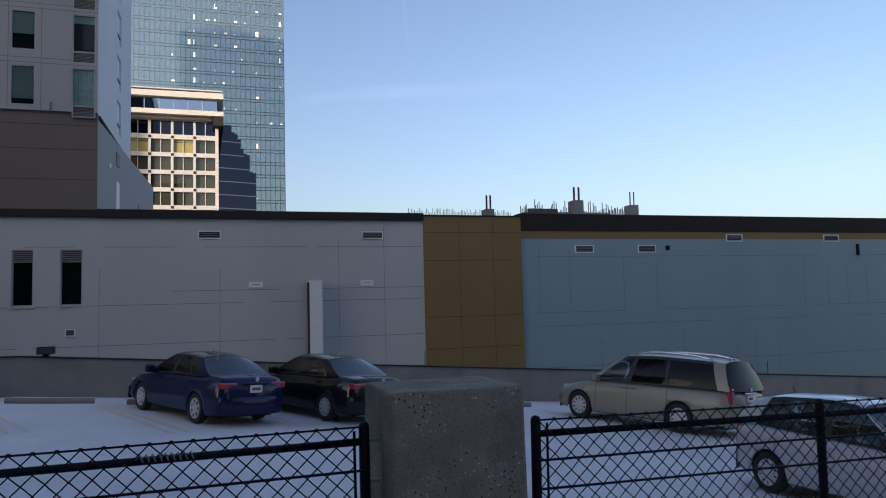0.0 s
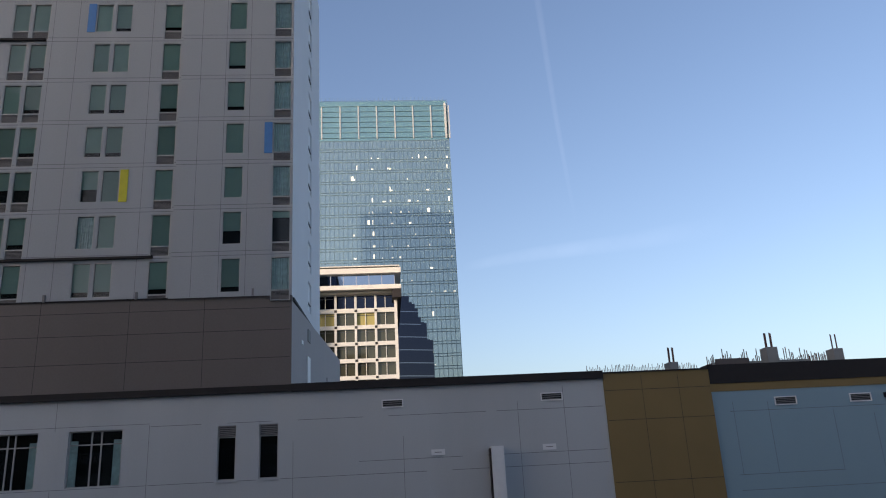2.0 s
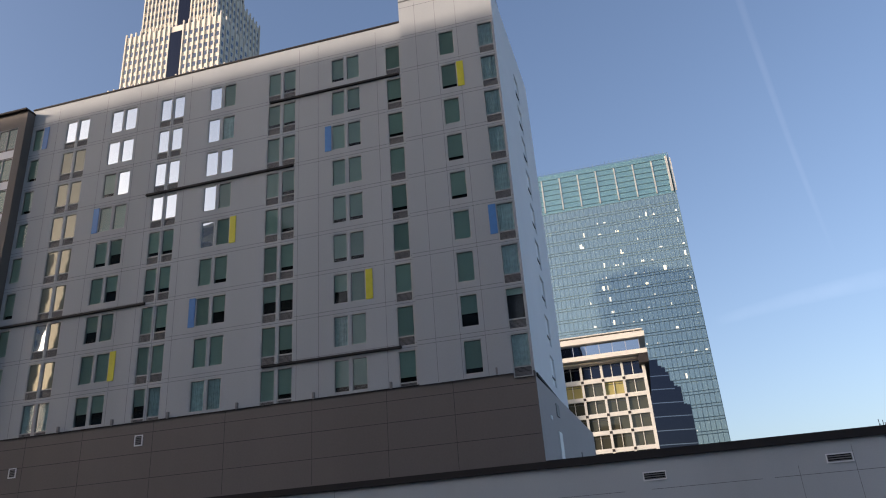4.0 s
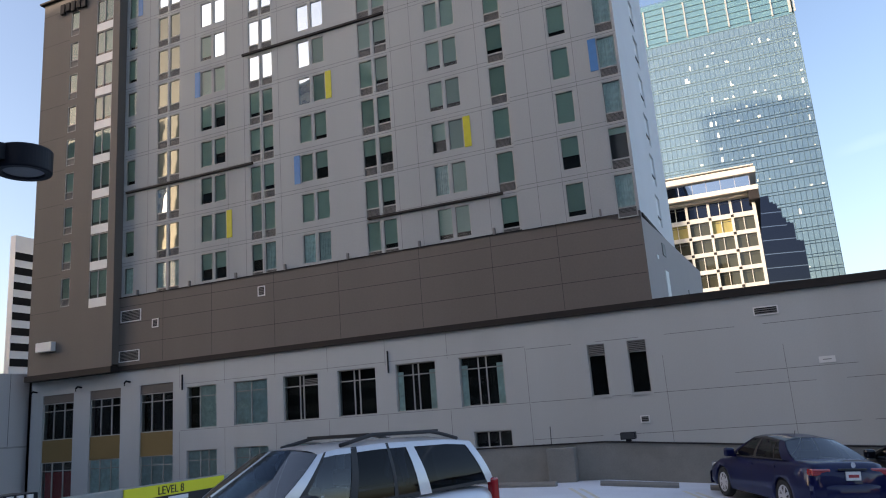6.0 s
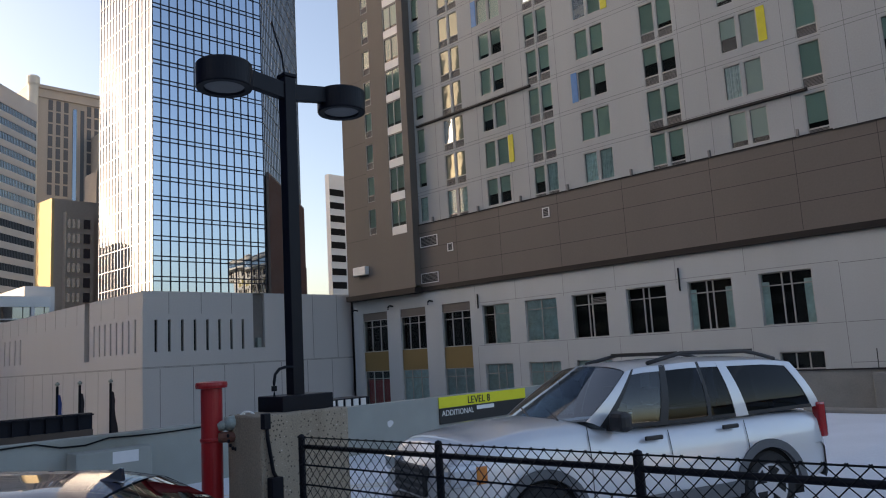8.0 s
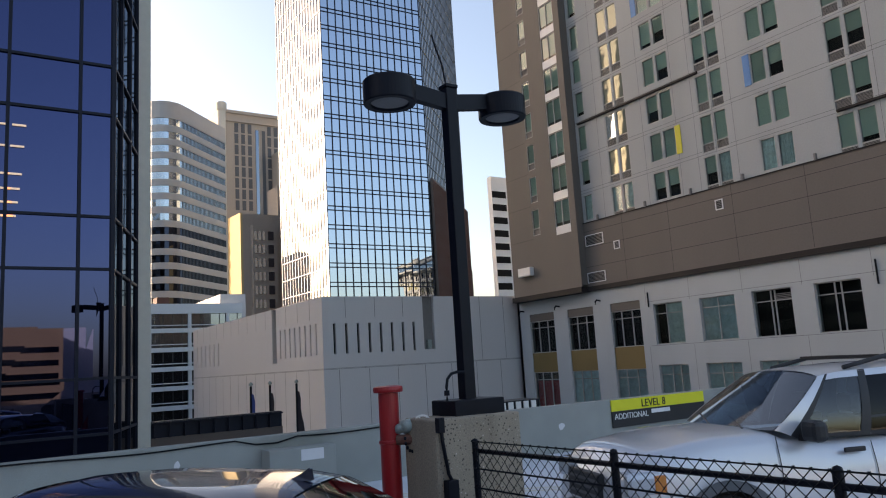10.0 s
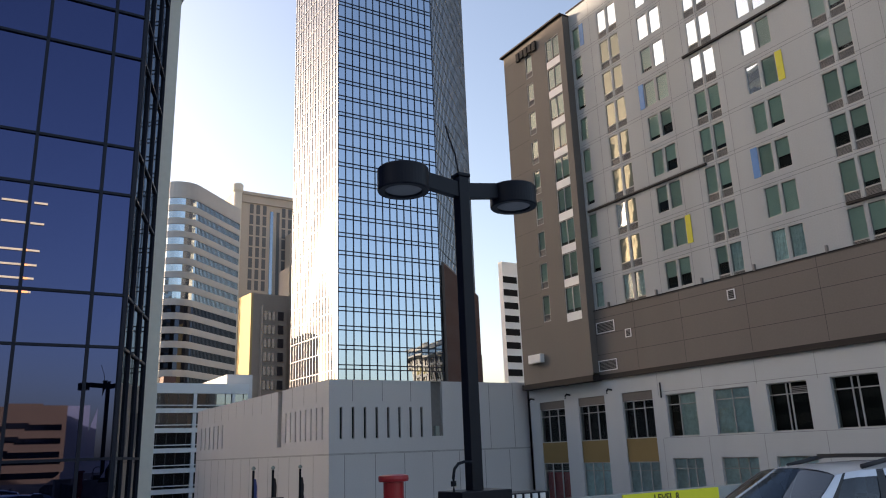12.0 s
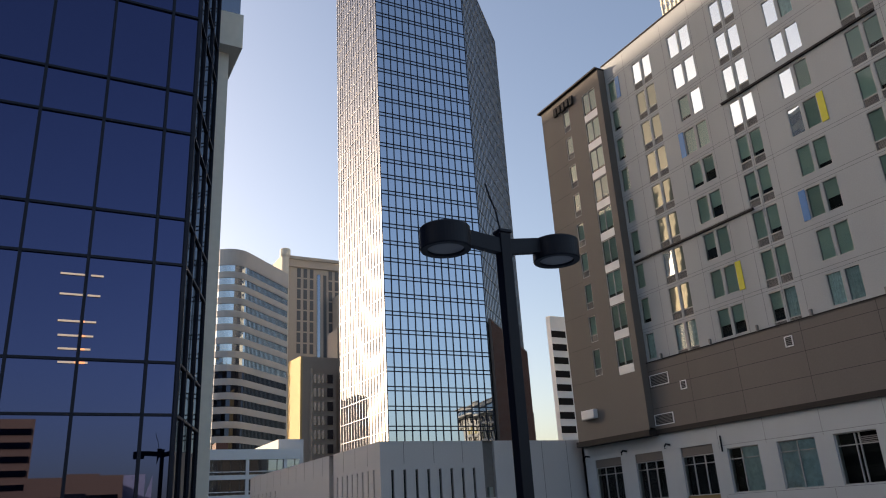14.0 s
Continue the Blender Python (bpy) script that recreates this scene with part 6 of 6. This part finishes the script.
        part("seat", boxes((-0.35, -0.17, y - 0.23, y + 0.23, 0.6, curve_at(belt, 0) + 0.16), (-0.33, -0.22, y - 0.12, y + 0.12, curve_at(belt, 0) + 0.18, curve_at(belt, 0) + 0.36), bevel=0.03), M["seat"], car)
    # wheels
    for c in (xf, xr):
        for sgn in (1, -1):
            make_wheel(R, 0.20, S["rim"], car, (c, sgn * (Wd - 0.115), R), sgn)
    # mirrors, handles, seams
    for sgn in (1, -1):
        mx, mz = S["mirror"]
        bm = boxes((mx - 0.07, mx + 0.08, sgn * (bw + 0.17) - 0.12, sgn * (bw + 0.17) + 0.12, mz - 0.06, mz + 0.13), bevel=0.05)
        box(bm, mx - 0.03, mx + 0.05, *sorted((sgn * (bw - 0.02), sgn * (bw + 0.08))), mz - 0.06, mz)
        part("mirror", bm, S.get("mirror_mat", P), car)
        for hx, hz in S["handles"]:
            yy = Wd - 0.01
            bm = boxes((hx - 0.11, hx + 0.11, *sorted((sgn * yy, sgn * (yy + 0.03))), hz - 0.022, hz + 0.022), bevel=0.010)
            part("door_handle", bm, S.get("handle_mat", P), car)
        for sx in S["seams"]:
            bm = bmesh.new()
            prev = None
            for k in range(9):
                z = lerp(sill + 0.05, curve_at(top, sx) - 0.03, k / 8)
                h = curve_at(top, sx) - sill
                t = (z - sill) / h
                y = half(sx) + (0.0015 if t < 0.6 else 0.0015 - 0.05 * max(0, (t - 0.66) / 0.3))
                cur = [bm.verts.new((sx - 0.005, sgn * y, z)), bm.verts.new((sx + 0.005, sgn * y, z))]
                if prev:
                    bm.faces.new((prev[0], prev[1], cur[1], cur[0]))
                prev = cur
            part("door_seam", bm, M["well"], car)
        if S.get("clad"):
            for c in (xf, xr):
                bm = bmesh.new()
                n = 18
                for i in range(n):
                    a0, a1 = math.pi * i / n, math.pi * (i + 1) / n
                    vs = []
                    for a, rr_ in ((a0, 1.16), (a1, 1.16), (a1, 1.40), (a0, 1.40)):
                        vs.append(bm.verts.new((c + R * rr_ * math.cos(a), sgn * (Wd + 0.018), R * 0.98 + R * rr_ * 0.98 * math.sin(a))))
                    bm.faces.new(vs)
                    vo = [bm.verts.new((v.co.x, sgn * (Wd - 0.03), v.co.z)) for v in vs]
                    bm.faces.new((vs[2], vs[3], vo[3], vo[2]))
                    bm.faces.new((vs[0], vs[1], vo[1], vo[0]))
                part("arch_cladding", bm, M["grey_plastic"], car, "grey plastic wheel-arch cladding")
            part("side_sill", boxes((xr + R * 1.3, xf - R * 1.3, *sorted((sgn * (Wd - 0.06), sgn * (Wd + 0.02))), sill - 0.03, sill + 0.13), bevel=0.015), M["grey_plastic"], car)
        if S.get("rails"):
            bm = bmesh.new()
            a, b = S["rails"]
            y = sgn * (rw_ - 0.06)
            pts = []
            for k in range(13):
                x = lerp(a, b, k / 12)
                pts.append((x, y, curve_at(roof, x) + 0.03 + 0.07 * min(1, 4 * min(k, 12 - k) / 12)))
            tube(bm, pts, 0.022, 8)
            part("roof_rail", bm, S.get("rail_mat", M["plastic"]), car, smooth=True)
        # lights, fitted to the corners
        for nm, key, ml in (("headlight", "head", M["lens"]), ("tail_light", "tail", M["tail"])):
            lx, ly, lz, sx_, sy_, sz_ = S[key]
            bm = boxes((lx - sx_, lx + sx_, *sorted((sgn * (ly - sy_), sgn * (ly + sy_))), lz - sz_, lz + sz_), bevel=min(sx_, sy_, sz_) * 0.5)
            ob = part(nm, bm, ml, car, "clear headlight" if key == "head" else "red tail light")
            if key == "head" and S.get("amber"):
                part("indicator", boxes((lx - sx_ - 0.01, lx - sx_ + 0.10, *sorted((sgn * (ly + sy_ - 0.05), sgn * (ly + sy_ + 0.006))), lz - sz_ + 0.015, lz + sz_ - 0.03), bevel=0.01), M["amber"], ob, "amber indicator")
    if S.get("cross"):
        for cx in S["cross"]:
            bm = bmesh.new(); bar(bm, (cx, -rw_ + 0.06, curve_at(roof, cx) + 0.11), (cx, rw_ - 0.06, curve_at(roof, cx) + 0.11), 0.05, 0.03)
            part("cross_bar", bm, M["plastic"], car)
    # bumpers, grille, plate, badge bar
    for nm, sx_, e in (("front_bumper", x1, S["fb"]), ("rear_bumper", x0, S["rb"])):
        d = 1 if sx_ > 0 else -1
        n = 12
        bm = bmesh.new()
        rows = []
        for i in range(-n, n + 1):
            t = i / n
            y = t * (half(sx_ - d * 0.16) + 0.012)
            xx = sx_ + d * (0.035 - 0.17 * abs(t) ** 4)
            rows.append([bm.verts.new((xx - d * 0.03, y, e[0])), bm.verts.new((xx, y, e[0] + 0.05)), bm.verts.new((xx, y, e[1] - 0.05)), bm.verts.new((xx - d * 0.04, y, e[1])), bm.verts.new((xx - d * 0.25, y, e[1] + 0.005))])
        for a, b in zip(rows, rows[1:]):
            for i in range(4):
                bm.faces.new((a[i], a[i + 1], b[i + 1], b[i]))
        bmesh.ops.recalc_face_normals(bm, faces=bm.faces[:])
        part(nm, bm, S.get("bumper_mat", P), car, smooth=True)
    gz0, gz1, gw = S["grille"]
    gr = part("grille", boxes((x1 - 0.03, x1 + 0.042, -gw, gw, gz0, gz1), bevel=0.02), M["plastic"], car, "black grille")
    part("grille_bar", boxes(*[(x1 + 0.03, x1 + 0.05, -gw + 0.02, gw - 0.02, lerp(gz0, gz1, t) - 0.012, lerp(gz0, gz1, t) + 0.012) for t in (0.25, 0.5, 0.75)]), S.get("grille_mat", M["chrome"]), gr)
    pz = S["plate"]
    px = S.get("plate_x", x0 - 0.03)
    pt = part("number_plate", boxes((px - 0.015, px + 0.02, -0.155, 0.155, pz - 0.08, pz + 0.08), bevel=0.004), M["plate"], car, "white number plate")
    part("plate_bar", boxes((px - 0.019, px - 0.014, -0.11, 0.11, pz - 0.03, pz + 0.025)), M["plate_bar"], pt)
    part("trim_bar", boxes((px - 0.022, px + 0.03, -0.30, 0.30, pz + 0.10, pz + 0.135), bevel=0.008), S.get("trim_mat", M["chrome"]), car, "trim bar above the plate")
    bm = bmesh.new(); lathe(bm, [(0.0, 0.0), (0.05, 0.0), (0.05, 0.012), (0.0, 0.012)], 20, Matrix.Translation((px - 0.02, 0, pz + 0.20)) @ Matrix.Rotation(radians(-90), 4, "Y"))
    part("badge", bm, M["chrome"], car, "plain round badge")
    # wipers and antenna
    if S.get("wipers"):
        wx_, wz_ = S["ws"][0] + 0.10, curve_at(belt, S["ws"][0]) + 0.06
        for y in (-0.1, 0.5):
            bm = bmesh.new(); tube(bm, [(wx_ + 0.02, y, wz_ - 0.05), (wx_ - 0.15, y - 0.5, wz_ + 0.03)], 0.010, 6)
            part("wiper", bm, M["plastic"], car)
    ant = S.get("antenna")
    if ant == "fin":
        fx = xa + S.get("fin_at", 0.28)
        z = curve_at(roof, fx) + 0.05
        bm = bmesh.new()
        pr = [(-0.10, 0.0), (0.12, 0.0), (0.02, 0.035), (-0.075, 0.095), (-0.095, 0.09)]
        a = [bm.verts.new((fx + x, -0.014 - (0.015 if zz_ == 0 else 0), z + zz_)) for x, zz_ in pr]
        b = [bm.verts.new((fx + x, 0.014 + (0.015 if zz_ == 0 else 0), z + zz_)) for x, zz_ in pr]
        bm.faces.new(a); bm.faces.new(b[::-1])
        for i in range(5):
            bm.faces.new((a[i], b[i], b[(i + 1) % 5], a[(i + 1) % 5]))
        bmesh.ops.recalc_face_normals(bm, faces=bm.faces[:])
        part("fin_antenna", bm, P, car)
    elif ant:
        z = curve_at(roof, xa + 0.1) + 0.04
        bm = bmesh.new(); tube(bm, [(xa + 0.1, 0.3, z), (xa + 0.02, 0.3, z + 0.15)], 0.007, 6)
        part("antenna", bm, M["plastic"], car)
    return car


def sedan(paint, L=4.80, rim="cover"):
    return dict(L=L, W=1.82, paint=paint, R=0.325, xf=1.44, xr=-1.33, sill=0.22, nose_r=0.75, nose_f=0.9, taper=0.20, crown=0.02,
        top=[(-2.40, 0.86), (-2.30, 1.00), (-1.75, 1.055), (-1.2, 1.00), (0.6, 0.95), (0.95, 0.95), (1.6, 0.86), (2.2, 0.70), (2.40, 0.55)],
        belt=[(-1.9, 1.03), (-1.0, 1.00), (0.9, 0.94), (1.2, 0.93)], roof=[(-1.5, 1.20), (-0.95, 1.385), (-0.3, 1.43), (0.2, 1.41), (0.5, 1.36)],
        bw=0.80, rw=0.58, roof_x=(-1.0, 0.30),
        sides=[("p", -1.75, -1.02, -1.25, -0.82), ("c", -1.25, -0.82, -0.92, -0.74), ("c", -0.88, -0.72, -0.10, -0.16), ("k", -0.92, -0.74, -0.88, -0.72), ("k", -0.10, -0.16, 0.02, -0.06), ("c", 0.02, -0.06, 1.0, 0.22), ("p", 1.0, 0.22, 1.16, 0.30)],
        ws=(1.16, 0.30), rs=(-1.76, -1.02), mirror=(0.86, 1.0), handles=[(-0.02, 0.86), (-1.0, 0.88)], seams=(0.95, -0.05, -1.05),
        head=(2.12, 0.68, 0.66, 0.14, 0.12, 0.07), tail=(-2.27, 0.63, 0.865, 0.11, 0.20, 0.065), fb=(0.22, 0.52), rb=(0.25, 0.66), grille=(0.48, 0.66, 0.4), plate=0.80, rim=rim, antenna="stub", trim_mat=M["plastic"])


def place_car(p_rear, heading, spec, side=1, slope=True, tall=1.065, long=1.0):
    """The pose that sets the car's rear wheel of one side (+1: left) on p_rear, heading given as a vector."""
    h = Vector((*heading, 0)).normalized()
    left = Vector((-h.y, h.x, 0))
    c = Vector((*p_rear, 0)) - left * (side * (spec["W"] / 2 - 0.02)) - h * (spec["xr"] * long)
    up = Vector((0, 0, 1))
    if slope:
        a = math.atan(0.0725) if c.x > -4.9 else 0.0
        up = Vector((math.sin(a), 0, math.cos(a)))
        c.z = deck_z(c.x)
    hh = (h - up * h.dot(up)).normalized()
    ll_ = up.cross(hh)
    r = Matrix((hh, ll_, up)).transposed().to_4x4()
    return Matrix.Translation(c + up * 0.004) @ r @ Matrix.Diagonal((long, 1.0, tall, 1.0))


blue_p = car_paint("metallic_blue_paint", (0.002, 0.005, 0.050), 0.0, 0.5, 0.7, 0.1)
black_p = car_paint("black_car_paint", (0.003, 0.003, 0.006), 0.0, 0.5, 0.8, 0.1)
tan_p = car_paint("champagne_paint", (0.25, 0.235, 0.19), 0.1, 0.4, 0.6)
silver_p = car_paint("silver_paint", (0.50, 0.51, 0.54), 0.3, 0.35, 0.8)
white_p = car_paint("silver_white_paint", (0.64, 0.65, 0.68), 0.25, 0.35, 0.9)
navy_p = car_paint("dark_navy_paint", (0.008, 0.012, 0.032), 0.0, 0.4, 1.0, 0.1)

s = sedan(blue_p)
make_car("sedan", "metallic blue sedan parked nose to the parapet", s, place_car((-0.21, 18.25), (-0.48, 0.877), s))
s = sedan(black_p, rim="multi")
make_car("sedan", "black sedan parked beside the blue one", s, place_car((2.82, 18.64), (-0.48, 0.877), s))
van = dict(L=5.10, W=1.96, paint=tan_p, R=0.355, xf=1.74, xr=-1.22, sill=0.24, nose_r=0.35, nose_f=0.9, taper=0.16, crown=0.015,
    top=[(-2.55, 0.98), (-2.48, 1.05), (-1.8, 1.07), (0.9, 1.04), (1.35, 1.03), (1.9, 0.93), (2.35, 0.78), (2.55, 0.60)],
    belt=[(-2.5, 1.07), (0.0, 1.04), (1.6, 1.02)], roof=[(-2.3, 1.68), (-1.8, 1.72), (-0.6, 1.75), (0.2, 1.73), (0.7, 1.66)],
    bw=0.90, rw=0.68, roof_x=(-2.28, 0.48),
    sides=[("p", -2.50, -2.28, -2.20, -1.98), ("d", -2.20, -1.98, -0.92, -0.86), ("k", -0.92, -0.86, -0.82, -0.78), ("d", -0.82, -0.78, 0.18, 0.02), ("k", 0.18, 0.02, 0.32, 0.12), ("c", 0.32, 0.12, 1.28, 0.42), ("p", 1.28, 0.42, 1.48, 0.50)],
    ws=(1.48, 0.50), rs=(-2.52, -2.28), dark_rear=True, mirror=(1.12, 1.08), handles=[(0.38, 0.94), (0.10, 0.94)], seams=(1.2, 0.24, -0.9),
    head=(2.20, 0.76, 0.76, 0.16, 0.12, 0.09), tail=(-2.44, 0.79, 0.96, 0.085, 0.09, 0.19), fb=(0.24, 0.56), rb=(0.26, 0.66), grille=(0.55, 0.74, 0.42), plate=0.90, plate_x=-2.57, rim="multi", rails=(-2.0, 0.2), rail_mat=M["chrome"], antenna="stub")
make_car("minivan", "champagne minivan with silver roof rails parked nose to the parapet", van, place_car((11.45, 16.5), (-0.42, 0.907), van, 1, True, 1.075, 1.05))
suv = dict(L=4.80, W=1.84, paint=white_p, R=0.372, xf=1.45, xr=-1.40, sill=0.36, nose_r=0.35, nose_f=0.7, taper=0.14, crown=0.03,
    top=[(-2.38, 1.02), (-2.30, 1.10), (-1.6, 1.13), (0.3, 1.12), (0.72, 1.16), (0.92, 1.24), (1.45, 1.235), (2.05, 1.16), (2.30, 1.06), (2.40, 0.80)],
    belt=[(-2.35, 1.15), (-0.5, 1.13), (0.6, 1.15), (0.88, 1.25)], roof=[(-2.2, 1.66), (-1.6, 1.72), (-0.6, 1.745), (0.0, 1.73), (0.5, 1.66)],
    bw=0.83, rw=0.66, roof_x=(-2.12, 0.23),
    sides=[("p", -2.35, -2.12, -2.22, -1.98), ("d", -2.22, -1.98, -1.24, -1.10), ("p", -1.24, -1.10, -1.06, -0.98), ("d", -1.06, -0.98, -0.72, -0.74), ("k", -0.72, -0.74, -0.67, -0.70), ("d", -0.67, -0.70, -0.12, -0.28), ("k", -0.12, -0.28, -0.01, -0.20), ("c", -0.01, -0.20, 0.64, 0.13), ("k", 0.64, 0.13, 0.72, 0.16), ("p", 0.72, 0.16, 0.88, 0.24)],
    head_v=0.90, ws=(0.88, 0.24), rs=(-2.36, -2.12), dark_rear=True, mirror=(0.58, 1.20), mirror_mat=M["plastic"], handles=[(0.14, 1.035), (-0.88, 1.055)], handle_mat=M["plastic"], seams=(0.90, -0.08, -1.12),
    head=(2.20, 0.70, 0.90, 0.18, 0.20, 0.10), tail=(-2.34, 0.82, 1.00, 0.06, 0.06, 0.20), amber=True, fb=(0.34, 0.66), rb=(0.38, 0.76), bumper_mat=M["grey_plastic"], grille=(0.68, 0.95, 0.40), grille_mat=M["grey_plastic"], plate=0.95, plate_x=-2.40, rim="five", clad=True, rails=(-1.95, -0.1), cross=(-1.6, -0.5), wipers=True)
make_car("suv", "silver-white suv with grey cladding and black roof rack behind the fence", suv, place_car((-4.10, 9.30), (-0.35, -0.937), suv, 1, True, 1.09, 1.10))
hatch = dict(L=4.08, W=1.76, paint=silver_p, R=0.31, xf=1.30, xr=-1.25, sill=0.22, nose_r=0.4, nose_f=0.8, taper=0.18, crown=0.02,
    top=[(-2.1, 0.85), (-2.02, 0.98), (-1.5, 1.0), (0.7, 0.95), (1.1, 0.95), (1.7, 0.82), (2.0, 0.68), (2.12, 0.52)],
    belt=[(-2.0, 1.0), (0.0, 0.96), (1.3, 0.93)], roof=[(-1.75, 1.36), (-1.2, 1.46), (-0.4, 1.50), (0.1, 1.48), (0.45, 1.41)],
    bw=0.78, rw=0.58, roof_x=(-1.72, 0.25),
    sides=[("p", -1.98, -1.72, -1.55, -1.38), ("c", -1.55, -1.38, -0.25, -0.28), ("k", -0.25, -0.28, -0.13, -0.19), ("c", -0.13, -0.19, 1.0, 0.18), ("p", 1.0, 0.18, 1.2, 0.26)],
    ws=(1.2, 0.26), rs=(-2.0, -1.72), mirror=(0.85, 1.0), mirror_mat=M["plastic"], handles=[(-0.05, 0.85), (-1.05, 0.87)], seams=(0.98, -0.18, -1.1),
    head=(1.85, 0.66, 0.68, 0.15, 0.12, 0.09), tail=(-1.94, 0.70, 0.90, 0.06, 0.06, 0.11), fb=(0.22, 0.5), rb=(0.25, 0.62), grille=(0.48, 0.62, 0.4), plate=0.8, rim="multi", antenna="stub")
make_car("hatchback", "silver hatchback parked behind the fence on the ramp", hatch, place_car((8.75, 10.25), (0.14, -0.99), hatch, -1))
wagon = dict(hatch, paint=navy_p, antenna="fin", fin_at=0.15, L=4.6, xf=1.5, top=[(-2.1, 0.85), (-2.02, 0.98), (-1.5, 1.0), (0.9, 0.97), (1.3, 0.97), (1.9, 0.84), (2.2, 0.68), (2.30, 0.52)],
    roof=[(-1.75, 1.38), (-1.2, 1.47), (-0.2, 1.51), (0.4, 1.49), (0.85, 1.41)], roof_x=(-1.62, 0.66),
    sides=[("p", -2.24, -1.62, -1.45, -1.28), ("d", -1.45, -1.28, -0.25, -0.24), ("k", -0.25, -0.24, -0.13, -0.15), ("c", -0.13, -0.15, 1.3, 0.55), ("p", 1.3, 0.55, 1.5, 0.66)], ws=(1.5, 0.66), rs=(-2.26, -1.62), W=1.84, tail=(-2.2, 0.70, 0.78, 0.09, 0.09, 0.10), bw=0.83, rw=0.66, head=(2.05, 0.68, 0.68, 0.15, 0.12, 0.09))
make_car("wagon", "dark navy wagon with a fin antenna parked near the parapet", wagon, Matrix.Translation((-7.02, 1.36, 0.004)) @ Matrix.Rotation(math.atan2(-0.70, -0.71), 4, "Z") @ Matrix.Diagonal((1.0, 1.0, 0.945, 1.0)))
h3 = dict(hatch, paint=blue_p, antenna="fin")
make_car("hatchback", "blue hatchback parked tail to the fence", h3, Matrix.Translation((1.12, 0.62, 0.004)) @ Matrix.Rotation(radians(-90), 4, "Z"))
